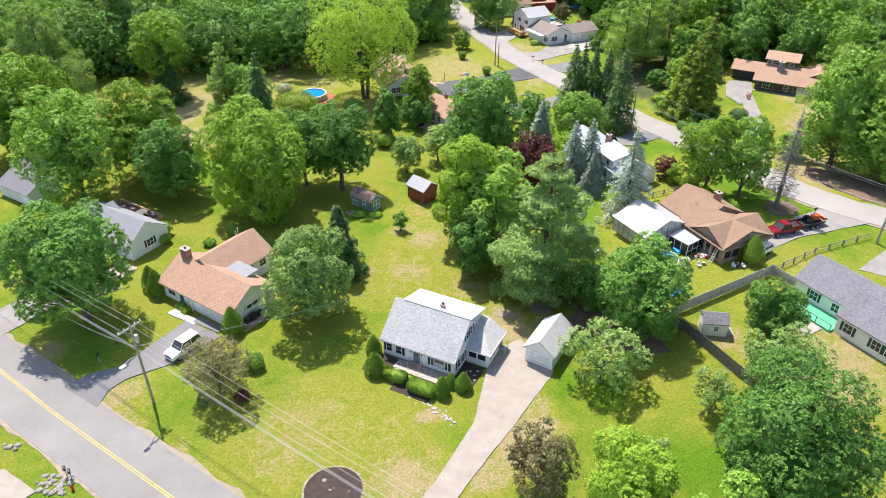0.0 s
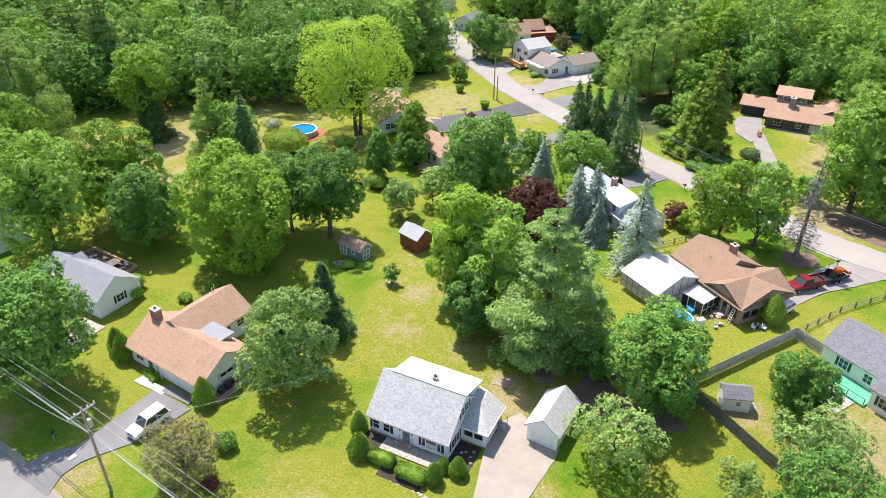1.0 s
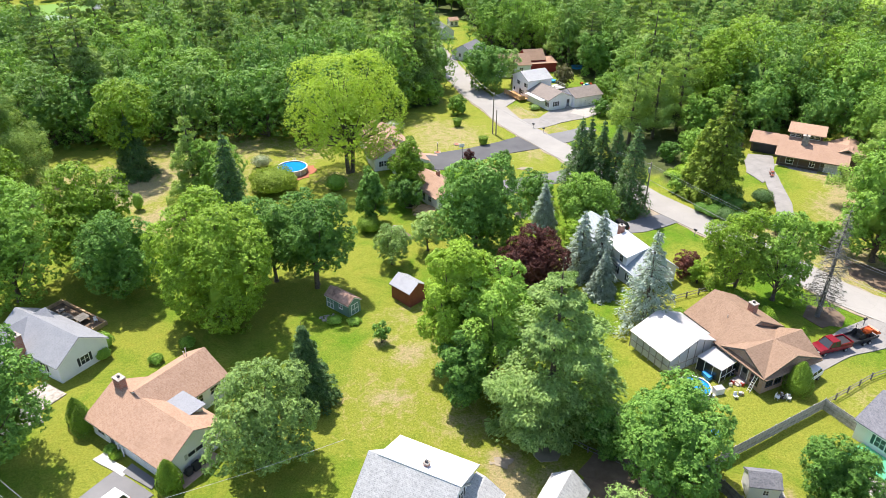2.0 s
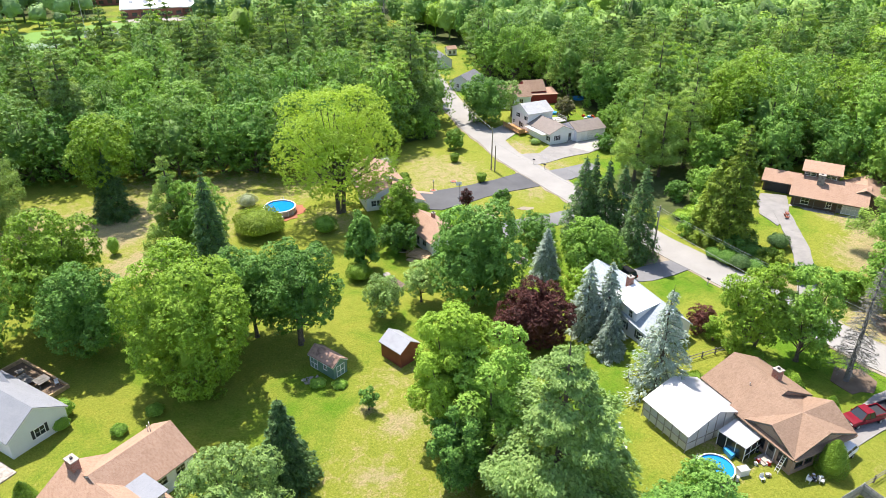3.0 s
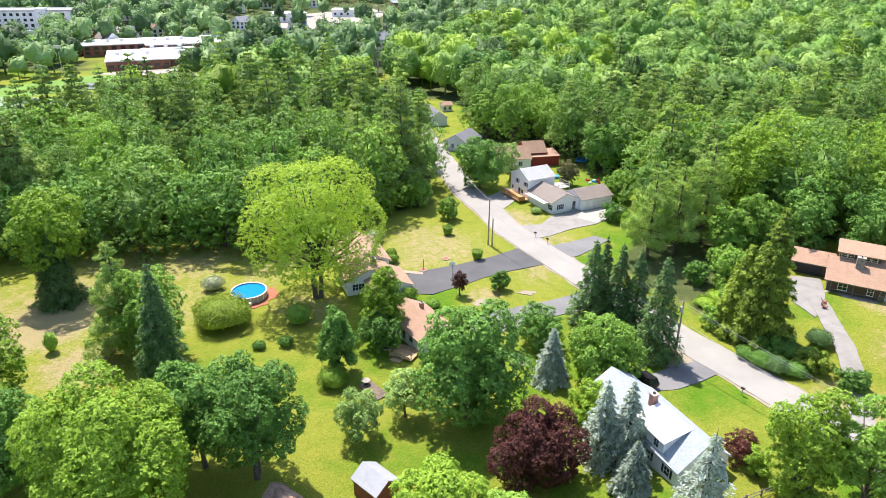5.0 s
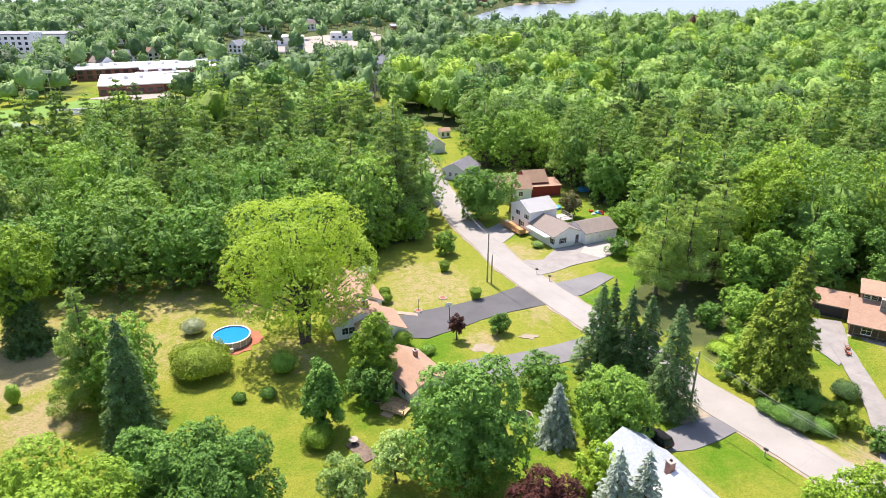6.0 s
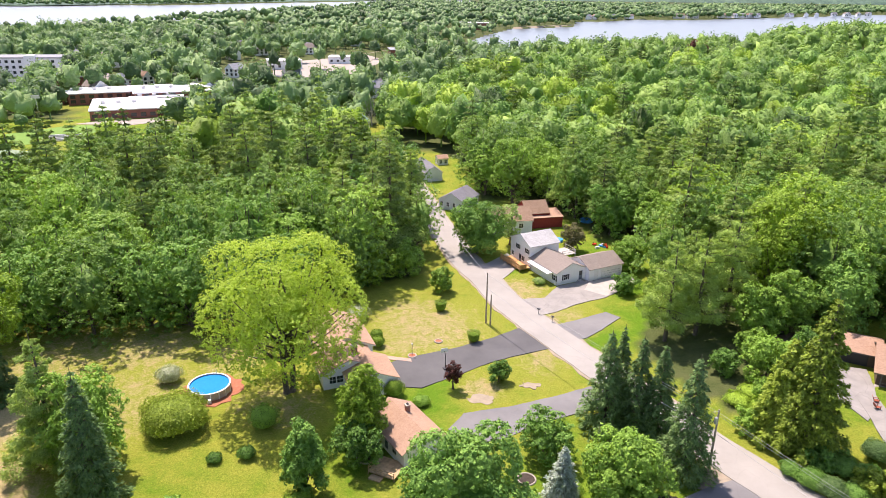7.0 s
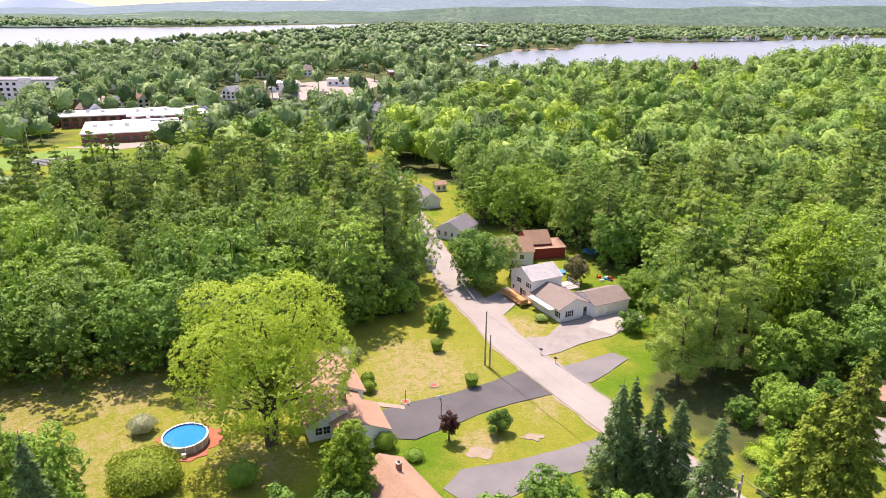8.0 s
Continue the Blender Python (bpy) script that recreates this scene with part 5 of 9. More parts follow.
# ---- woods ----
def scatter(poly, pitch, seed, reach, skip=()):
    """Places about pitch apart inside a polygon, as far as the view may reach."""
    rng = np.random.default_rng(seed)
    px, py = [p[0] for p in poly], [p[1] for p in poly]
    X, Y = np.meshgrid(np.arange(min(px), max(px), pitch), np.arange(min(py), max(py), pitch * 0.87))
    X = X + (np.arange(X.shape[0]) % 2)[:, None] * pitch / 2
    X, Y = (X + rng.uniform(-0.3, 0.3, X.shape) * pitch).ravel(), (Y + rng.uniform(-0.3, 0.3, Y.shape) * pitch).ravel()
    ok = inside(poly, X, Y) & (np.abs(X - 4) < 0.72 * (Y - 20) + 12) & (Y >= reach[0]) & (Y < reach[1])
    for q in skip:
        ok &= ~inside(q, X, Y)
    return np.stack([X[ok], Y[ok]], 1)


PINE_STANDS = [[(-130, 236), (-40, 222), (2, 206), (2, 322), (-60, 338), (-130, 325)], [(52, 244), (120, 222), (240, 232), (280, 330), (60, 305)], [(44, 166), (44, 183), (60, 212), (80, 196), (66, 172)]]


def piney(x, y):
    """How much of the woods is pine."""
    r = np.full(np.shape(x), 0.1)
    for st, share in zip(PINE_STANDS, (0.62, 0.5, 0.9)):
        r = np.where(inside(st, x, y), share, r)
    return r


CLEAR = [[(36, 157), (63, 149), (80, 172), (76, 196), (46, 193)], [(3, 246), (18, 246), (18, 275), (14, 318), (-4, 318)], [(-42, 362), (-32, 320), (-14, 318), (-22, 366)]]
BASES = []
for s in range(6):
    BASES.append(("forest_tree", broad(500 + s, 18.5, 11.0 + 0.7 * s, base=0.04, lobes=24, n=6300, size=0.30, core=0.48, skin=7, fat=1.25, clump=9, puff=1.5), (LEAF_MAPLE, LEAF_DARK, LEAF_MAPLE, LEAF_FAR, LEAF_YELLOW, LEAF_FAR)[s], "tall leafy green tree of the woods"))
for s in range(3):
    BASES.append(("forest_pine", conifer(520 + s, 23.0, 11.5, **dict(PINE, whorls=15, per=7, step=0.04, ln=0.48, wd=0.25, loose=0.06, tilt=0.36, irr=0.6)), LEAF_PINE, "tall pine of the woods with layered boughs"))
PROTO = [tree(nm, (arr[0], join(arr[1]) if isinstance(arr[1], list) else arr[1]), mt, lab, -400 - 30 * i, -150, category="tree", group="woods") for i, (nm, arr, mt, lab) in enumerate(BASES)]
tree("dead_tree", broad(590, 17.0, 10.0, base=0.15, lobes=26, n=260, size=0.3, core=0.0), LEAF_DEAD, "bare grey tree standing dead in the woods", -26.0, 379.0, 10.0, group="", wood=WOOD_GREY)
tree("dead_tree", broad(591, 15.0, 8.0, base=0.15, lobes=22, n=200, size=0.3, core=0.0), LEAF_BROWN, "thin brown tree among the pines", -40.0, 300.0, 50.0, group="", wood=WOOD_GREY)
tree("copper_beech", broad(592, 20.0, 16.0, base=0.05, lobes=26, n=1500, size=0.9, core=0.7), LEAF_PURPLE, "dark purple-leaved tree standing in the woods", 196.0, 600.0, 0.0)
near_woods = np.concatenate([scatter(WOODS_BACK, 9.4, 11, (150, 272), CLEAR), scatter(WOODS_RIGHT, 9.2, 12, (110, 300), CLEAR)])
order = np.argsort(near_woods[:, 1] + 0.25 * np.abs(near_woods[:, 0]))
near_woods = near_woods[order]
wr, NEAR_TREES = random.Random(21), 298
for x, y in near_woods[:NEAR_TREES]:
    pine = wr.random() < float(piney(x, y))
    src = PROTO[wr.choice((6, 7, 8) if pine else (0, 1, 1, 3, 3, 5, 2) if x < 5 else (0, 1, 2, 5, 3, 4, 4))]
    s = wr.uniform(0.8, 1.25)
    copy_thing(src, pose(x, y, float(rise(x, y)) - 0.1, 0, 0, wr.uniform(0, 360)) @ Matrix.Diagonal((s * wr.uniform(0.9, 1.1), s * wr.uniform(0.9, 1.1), s * wr.uniform(0.9, 1.12), 1)))
rest = near_woods[NEAR_TREES:]
for k in range(10):   # tall trees along the lawn's far edge
    x = -99.0 + 8.2 * k + wr.uniform(-1.5, 1.5)
    y = 175.5 + 0.155 * (x + 93) + wr.uniform(-1.5, 1.5)
    s = wr.uniform(1.0, 1.16)
    copy_thing(PROTO[wr.choice((1, 1, 3, 5))], pose(x, y, -1.0, 0, 0, wr.uniform(0, 360)) @ Matrix.Diagonal((s * 1.1, s * 1.1, s, 1)))


def stand(name, places, kinds, material, label, seed, sc=(0.66, 1.25), tone=0.0):
    """Far trees as one mesh; each has its own size, turn and tone."""
    rng = np.random.default_rng(seed)
    Vs, Fs, Ts, o = [], [], [], 0
    for x, y in places:
        v, f = kinds[rng.integers(len(kinds))]
        a, s = rng.uniform(0, 6.28), rng.uniform(*sc)
        c, d = math.cos(a), math.sin(a)
        q = np.stack([(v[:, 0] * c - v[:, 1] * d) * s, (v[:, 0] * d + v[:, 1] * c) * s, v[:, 2] * s * rng.uniform(0.92, 1.1)], 1) + np.array([x, y, float(rise(x, y))])
        Vs.append(q)
        Fs.append(f + o)
        o += len(v)
        Ts.append(np.full(len(v), tone + rng.normal() * 0.12))
    me = quads(name, np.concatenate(Vs), np.concatenate(Fs), np.concatenate(Ts))
    single(name, me, material, label, "woods", kind="stuff")


MID = [canopy(540 + s, 17.5, 12.5 + 0.7 * s, 16 + s, 560, 0.7, 7) for s in range(6)]
MIDP = [join(conifer(550 + s, 22, 10.5, **dict(PINE, whorls=12, per=6, step=0.17, ln=0.85, wd=0.5, base=0.2, loose=0.05, prof=0.7, tilt=0.34))) for s in range(3)]
FARK = [canopy(560 + s, 15 + 0.8 * s, 14.5 - 0.9 * s, 13, 110, 0.95, 4, rough=0.1) for s in range(6)]


def grove(seed):
    """Three or four distant crowns side by side."""
    rng = np.random.default_rng(seed)
    out = []
    for k in range(3 + seed % 2):
        v, f = canopy(seed * 7 + k, rng.uniform(11, 17), rng.uniform(11, 16), 8, 0, 1.0, 2, rough=0.1)
        out.append((v + np.array([*rng.uniform(-10, 10, 2), 0]), f))
    return join(out)


DIST = [grove(570 + s) for s in range(4)]

mid = np.concatenate([rest, scatter(WOODS_BACK, 10.4, 31, (272, 480), CLEAR), scatter(WOODS_RIGHT, 10.8, 32, (300, 520), CLEAR)])
pm = np.random.default_rng(77).uniform(size=len(mid)) < piney(mid[:, 0], mid[:, 1])
leafm, lot = mid[~pm], np.random.default_rng(78).uniform(size=int(np.sum(~pm)))
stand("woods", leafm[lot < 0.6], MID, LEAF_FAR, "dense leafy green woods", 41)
stand("dark_woods", leafm[(lot >= 0.6) & (lot < 0.86)], MID, LEAF_DARK, "darker green crowns in the leafy woods", 46)
stand("light_woods", leafm[lot >= 0.86], MID, LEAF_YELLOW, "yellow-green crowns in the leafy woods", 47)
stand("pine_woods", mid[pm], MIDP, LEAF_PINE, "stand of tall pines in the woods", 42)
far = scatter(WOODS_RIGHT, 11.5, 33, (520, 860), [LAKE_R])
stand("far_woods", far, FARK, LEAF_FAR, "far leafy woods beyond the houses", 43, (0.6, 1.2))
SCHOOL_TREES = [(-300, 335), (-205, 338), (-176, 360), (-161, 377), (-180, 412), (-240, 440), (-320, 440)]

town = np.concatenate([scatter(WOODS_TOWN, 13.0, 34, (270, 860), FIELDS + [LAKE_R, LAKE_L]), scatter(SCHOOL_TREES, 11.0, 36, (300, 460)), scatter(FIELDS[3], 44.0, 37, (400, 860)), scatter(FIELDS[2], 24.0, 38, (400, 860))])
stand("town_trees", town, FARK, LEAF_FARTHER_HAZED, "leafy trees between the houses of the town", 45, (0.45, 1.25))
FAR_POLY = [(-2300, 840), (2300, 840), (2600, 3000), (-2600, 3000)]
dist = scatter(FAR_POLY, 29.0, 35, (840, 2300), [LAKE_R, LAKE_L])
stand("distant_woods", dist, DIST, LEAF_FARTHER_HAZED, "distant woods on the lake shores", 44, (0.6, 1.2))


# ---- buildings ----
def gable(par, x0, x1, y0, y1, eave, ridge, wall, roof, axis="x", over=0.4, z0=0.0, trim=WHITE, mid=None, wlabel="", rlabel="", thick=0.1):
    """Walls with gable ends, fascia boards and a two-sided roof over them."""
    bm = bmesh.new()
    a0, a1, b0, b1 = (x0, x1, y0, y1) if axis == "x" else (y0, y1, x0, x1)
    c = (b0 + b1) / 2 if mid is None else mid
    pt = (lambda a, b, z: (a, b, z)) if axis == "x" else (lambda a, b, z: (b, a, z))
    loop = [pt(a0, b0, z0 - 0.3), pt(a0, b1, z0 - 0.3), pt(a0, b1, eave), pt(a0, c, ridge), pt(a0, b0, eave)]
    prism(bm, loop, Vector(pt(a1, 0, 0)) - Vector(pt(a0, 0, 0)))
    part("wall", bm, wall, par, wlabel)
    for nm, mt, lab, lift, th, o in (("fascia", trim, "", 0.0, 0.16, over - 0.04), ("roof", roof, rlabel, 0.17, thick, over)):
        bm = bmesh.new()
        for b, sg in ((b0, -1), (b1, 1)):
            sl = (ridge - eave) / abs(c - b)
            e, zb = b + sg * o, eave - sl * o + lift
            lp = [pt(a0 - o * 0.7, c, ridge + lift), pt(a0 - o * 0.7, e, zb), pt(a0 - o * 0.7, e, zb + th), pt(a0 - o * 0.7, c, ridge + lift + th)]
            prism(bm, lp, Vector(pt(a1 + o * 0.7, 0, 0)) - Vector(pt(a0 - o * 0.7, 0, 0)))
        part(nm, bm, mt, par, lab)


SIDES = {"f": 0, "r": 90, "b": 180, "l": 270}


def place(ob, side, a, p, z):
    """Sets a piece on the outer face p of a wall side, a along the wall."""
    x, y = {"f": (a, p), "b": (a, p), "l": (p, a), "r": (p, a)}[side]
    ob.matrix_basis = pose(x, y, z, 0, 0, SIDES[side])
    return ob


def ring(x0, z0, x1, z1, f, y0, y1):
    """A flat rectangular frame of width f round an opening."""
    bm = bmesh.new()
    v = [[bm.verts.new((x, y, z)) for x, z in ((x0 - e, z0 - e), (x1 + e, z0 - e), (x1 + e, z1 + e), (x0 - e, z1 + e))] for e in (0, f) for y in (y0, y1)]
    for i in range(4):
        j = (i + 1) % 4
        for a, b in ((v[0], v[2]), (v[2], v[3]), (v[3], v[1]), (v[1], v[0])):
            bm.faces.new((a[i], a[j], b[j], b[i]))
    return bm


def window(par, side, a, p, z, w, h, shutters=None, bars=1, rail=True, frame_mat=WHITE):
    f = 0.08
    win = place(part("window", ring(-w / 2, 0, w / 2, h, f, -0.06, 0.02), frame_mat, par), side, a, p, z)
    if rail:
        part("glazing_bar", boxes((-w / 2, -0.04, h / 2 - 0.025, w / 2, 0.01, h / 2 + 0.025)), frame_mat, win)
    for i in range(bars):
        x = -w / 2 + w * (i + 1) / (bars + 1)
        part("glazing_bar", boxes((x - 0.025, -0.035, 0, x + 0.025, 0.01, h)), frame_mat, win)
    part("pane", boxes((-w / 2, -0.02, 0, w / 2, 0.015, h)), GLASS, win)
    part("sill", boxes((-w / 2 - 0.12, -0.1, -f - 0.05, w / 2 + 0.12, 0.02, -f)), frame_mat, win)
    if shutters:
        for s in (-1, 1):
            x = s * (w / 2 + f + 0.2)
            lp = [(x - 0.17, 0.01, -0.04)]
            for q in range(9):
                lp += [(x - 0.17, -0.045, -0.04 + (h + 0.08) * q / 9), (x - 0.17, -0.02, -0.04 + (h + 0.08) * (q + 1) / 9)]
            bm = bmesh.new()
            prism(bm, lp + [(x - 0.17, 0.01, h + 0.04)], (0.34, 0, 0))
            part("shutter", bm, shutters, win)
    return win


def door(par, side, a, p, z=0.3, w=0.95, h=2.05, material=DOOR_PAINT, lite=True):
    f = 0.09
    d = place(part("door", boxes((-w / 2, -0.03, 0, w / 2, 0.02, h), (-w / 2 + 0.12, -0.045, 0.15, w / 2 - 0.12, -0.02, 0.85)), material, par), side, a, p, z)
    part("door_frame", boxes((-w / 2 - f, -0.06, 0, -w / 2, 0.02, h), (w / 2, -0.06, 0, w / 2 + f, 0.02, h), (-w / 2 - f, -0.06, h, w / 2 + f, 0.02, h + f)), WHITE, d)
    if lite:
        part("pane", boxes((-w / 2 + 0.16, -0.045, 1.0, w / 2 - 0.16, -0.02, h - 0.15)), GLASS, d)
    part("door_handle", boxes((w / 2 - 0.14, -0.09, 0.98, w / 2 - 0.08, -0.03, 1.06)), CHROME, d)
    return d


def garage_door(par, side, a, p, w, h, z=0.0, material=WHITE):
    bs = [(-w / 2, -0.02, h * i / 4 + 0.02, w / 2, 0.02, h * (i + 1) / 4 - 0.02) for i in range(4)]
    d = place(part("garage_door", boxes(*bs), material, par), side, a, p, z)
    # Dark backing sheet added to stand in for shade between the panels.
    part("shadow_gap", boxes((-w / 2, -0.006, 0, w / 2, 0.012, h)), DARK_METAL, d)
    part("door_frame", boxes((-w / 2 - 0.12, -0.05, 0, -w / 2, 0.02, h), (w / 2, -0.05, 0, w / 2 + 0.12, 0.02, h), (-w / 2 - 0.12, -0.05, h, w / 2 + 0.12, 0.02, h + 0.12)), WHITE, d)
    return d


def chimney(par, x, y, z0, z1, w=0.7, d=0.7, material=BRICK_RED):
    c = part("chimney", boxes((x - w / 2, y - d / 2, z0, x + w / 2, y + d / 2, z1 - 0.12)), material, par, "brick chimney")
    part("cap", boxes((x - w / 2 - 0.07, y - d / 2 - 0.07, z1 - 0.12, x + w / 2 + 0.07, y + d / 2 + 0.07, z1)), STONE_PALE, c)
    part("flue", boxes((x - 0.13, y - 0.13, z1, x + 0.13, y + 0.13, z1 + 0.22)), DARK_METAL, c)


def vent(par, x, y, z, h=0.5):
    bm = bmesh.new()
    tube(bm, [(x, y, z - 0.3), (x, y, z + h)], 0.06, 8)
    part("vent_pipe", bm, METAL, par)


def steps(par, x, y, n, w, z, material=STONE, dy=-0.3):
    bs = [(x - w / 2, y + dy * (i + 1) if dy < 0 else y + dy * i, 0, x + w / 2, y + dy * i if dy < 0 else y + dy * (i + 1), z * (n - i) / n) for i in range(n)]
    part("steps", boxes(*bs), material, par, "low front steps")


# white cape house
h = thing("house", -8.1, 68.6, 0, -26.5, "white cape house with pale grey shingles and black shutters", "house")
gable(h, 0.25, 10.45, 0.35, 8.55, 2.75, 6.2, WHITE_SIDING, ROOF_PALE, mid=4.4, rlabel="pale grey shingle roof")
bm = bmesh.new()
prism(bm, [(1.5, 4.5, 5.6), (1.5, 8.5, 2.6), (1.5, 8.5, 5.05), (1.5, 4.5, 6.2)], (8.9, 0, 0))
part("dormer_wall", bm, WHITE_SIDING, h)
bm = bmesh.new()
prism(bm, [(1.2, 4.35, 6.38), (1.2, 8.95, 5.05), (1.2, 8.95, 5.23), (1.2, 4.35, 6.56)], (9.6, 0, 0))
part("dormer_roof", bm, ROOF_WHITE, h, "white flat dormer roof")
chimney(h, 6.3, 5.5, 5.4, 6.75, 0.5, 0.5)
for a in (1.15, 2.55):
    window(h, "f", a, 0.35, 0.95, 0.78, 1.25, None, 0)
for a in (0.4, 3.06):
    part("shutter", boxes((a, 0.30, 0.9, a + 0.34, 0.345, 2.25)), SHUTTER, h)
door(h, "f", 5.15, 0.35, 0.45)
for a in (4.35, 5.9):
    lamp = part("wall_lamp", boxes((a - 0.07, 0.2, 1.9, a + 0.07, 0.35, 2.15)), DARK_METAL, h)
    part("shade", boxes((a - 0.09, 0.18, 2.15, a + 0.09, 0.35, 2.2)), METAL, lamp)
win = window(h, "f", 8.35, 0.35, 0.9, 2.3, 1.3, SHUTTER, 0, False)
for x in (-0.72, 0.72):
    part("mullion", boxes((x - 0.05, -0.055, 0, x + 0.05, 0.01, 1.3)), WHITE, win)
part("curtain", boxes((-0.64, -0.032, 0.05, 0.64, -0.022, 0.7)), CURTAIN, win, "pale curtain behind the picture window")
for a in (1.6, 2.8):
    window(h, "r", a, 10.45, 0.9, 0.75, 1.25, SHUTTER, 0)
for a in (4.1, 5.2):
    window(h, "r", a, 10.45, 3.6, 0.62, 1.2, SHUTTER, 0)
for a in (3.0, 7.0):
    window(h, "b", a, 8.55, 3.4, 0.9, 1.1)
steps(h, 5.15, 0.35, 3, 1.8, 0.5, BRICK_PALE)
for s in (-0.85, 0.85):
    bm = bmesh.new()
    tube(bm, [(5.15 + s, 0.2, 0.5), (5.15 + s, 0.2, 1.35), (5.15 + s, -0.55, 0.95), (5.15 + s, -0.55, 0.1)], 0.03, 6)
    part("handrail", bm, METAL, h)
part("wall", boxes((10.46, 3.9, -0.3, 13.5, 8.5, 2.45)), WHITE_SIDING, h, "white sided porch wing")
bm = bmesh.new()
v = [bm.verts.new(p) for p in ((10.46, 3.5, 2.4), (13.9, 3.5, 2.4), (13.9, 8.9, 2.4), (10.46, 8.9, 2.4), (10.46, 6.6, 4.15), (10.46, 8.9, 4.15), (11.6, 6.6, 3.9), (11.6, 8.9, 3.9))]
for q in ((0, 1, 2, 3), (0, 1, 6, 4), (1, 2, 7, 6), (4, 6, 7, 5), (2, 3, 5, 7), (3, 0, 4, 5)):
    bm.faces.new([v[i] for i in q])
part("roof", bm, ROOF_PALE, h, "hipped grey shingle porch roof")
part("fascia", boxes((10.48, 3.48, 2.2, 13.92, 3.54, 2.42), (13.86, 3.54, 2.2, 13.92, 8.92, 2.42)), WHITE, h)
for a in (11.35, 12.6):
    window(h, "f", a, 3.9, 1.0, 1.05, 1.0, None, 0, False)
for a in (4.7, 5.7, 6.7):
    window(h, "r", a, 13.5, 1.0, 0.8, 1.05, None, 0, False)
door(h, "r", 7.8, 13.5, 0.45)
steps_r = part("steps", boxes((13.5, 7.2, 0, 14.4, 8.4, 0.45), (14.4, 7.2, 0, 14.75, 8.4, 0.25)), WOOD_GREY, h, "grey wooden side steps")
for yy in (7.2, 8.4):
    bm = bmesh.new()
    tube(bm, [(13.6, yy, 0.45), (13.6, yy, 1.35), (14.35, yy, 1.35), (14.35, yy, 0.3)], 0.04, 6)
    part("handrail", bm, WOOD_GREY, h)
part("foundation", boxes((0.28, 0.33, -0.3, 10.47, 0.36, 0.3), (10.44, 0.36, -0.3, 10.47, 3.9, 0.3)), STONE, h)
single("patio", boxes((2.6, -1.6, -0.1, 9.8, 0.3, 0.14)), STONE_PALE, "pale concrete front walk along the white house", "patio", -8.1, 68.6, 0, -26.5)

# detached garage
h = thing("garage", 10.55, 67.5, 0, -31.0, "small white garage with pale grey shingles", "garage")
gable(h, 0, 3.75, 0, 6.3, 2.4, 3.85, WHITE_SIDING, ROOF_PALE, "y", 0.35)
garage_door(h, "f", 1.87, 0, 2.6, 2.1)
window(h, "l", 3.0, 0, 1.0, 0.7, 0.8)

# tan-roofed house
h = thing("house", -41.0, 81.4, 0, -34.0, "white L-shaped house under tan shingles", "house")
gable(h, 0.4, 14.6, 0.4, 8.4, 2.75, 5.0, WHITE_SIDING, ROOF_TAN, over=0.6, rlabel="tan shingle roof")
gable(h, 1.0, 8.2, 4.6, 14.2, 3.3, 5.6, WHITE_SIDING, ROOF_TAN, "y", over=0.5, rlabel="tan shingle roof of the rear wing")
chimney(h, 1.6, 4.4, 3.5, 6.5, 1.3, 0.9)
for q, hh in ((3.4, 1.6), (2.8, 0.8)):
    vent(h, q, 12.6, 4.8, hh)
garage_door(h, "f", 11.0, 0.4, 4.6, 2.1)
door(h, "f", 4.4, 0.4, 0.3)
window(h, "f", 2.2, 0.4, 0.9, 1.4, 1.2)
for a in (5.8, 6.6):
    part("porch_post", boxes((a, 0.05, 0, a + 0.12, 0.17, 2.6)), WHITE, h)
win = window(h, "r", 4.3, 14.6, 1.75, 2.0, 0.55, None, 0, False)
part("mullion", boxes((-0.06, -0.055, 0, 0.06, 0.01, 0.55)), WHITE, win)
for x in (-1.3, 1.3):
    part("shutter", boxes((x - 0.17, -0.045, -0.1, x + 0.17, 0.01, 0.65)), METAL, win, "grey shutter")
for a in (10.0, 12.4):
    window(h, "r", a, 8.2, 1.6, 1.2, 1.0)
part("link_wall", boxes((7.9, 6.3, 2.6, 11.2, 8.38, 4.05)), WHITE_SIDING, h, "white raised wall between the roofs")
part("link_roof", boxes((7.4, 5.9, 4.05, 11.6, 8.7, 4.17)), ROOF_LGREY, h, "flat pale grey roof between the wings")
single("patio", boxes((14.62, 1.0, -0.1, 16.4, 6.4, 0.12)), BRICK_PALE, "reddish brick patio beside the tan house", "patio", -41.0, 81.4, 0, -34)

ca, sa = math.cos(radians(-34.0)), math.sin(radians(-34.0))
for u, v, w2, d2, h2 in ((15.2, 2.6, 0.35, 0.3, 0.95), (15.25, 3.6, 0.42, 0.32, 1.1), (15.2, 4.7, 0.3, 0.3, 0.8)):
    g = thing("grill", -41.0 + u * ca - v * sa, 81.4 + u * sa + v * ca, 0.12, -34 + 90, "garden grill under a dark cover on the patio", "grill", "covered grills")
    bm = boxes((-w2, -d2, 0, w2, d2, h2 * 0.72))
    prism(bm, [(-w2, -d2, h2 * 0.72), (-w2, d2, h2 * 0.72), (-w2, d2 * 0.55, h2), (-w2, -d2 * 0.55, h2)], (2 * w2, 0, 0))
    part("cover", bm, DARK_METAL, g)
    for q in (-1, 1):
        part("side_shelf", boxes((q * (w2 + 0.16) - 0.14, -d2 * 0.7, h2 * 0.6, q * (w2 + 0.16) + 0.14, d2 * 0.7, h2 * 0.64)), DARK_METAL, g)

# grey house
h = thing("house", -48.7, 90.2, 0, -30.0, "pale grey house with a smooth grey roof", "house")
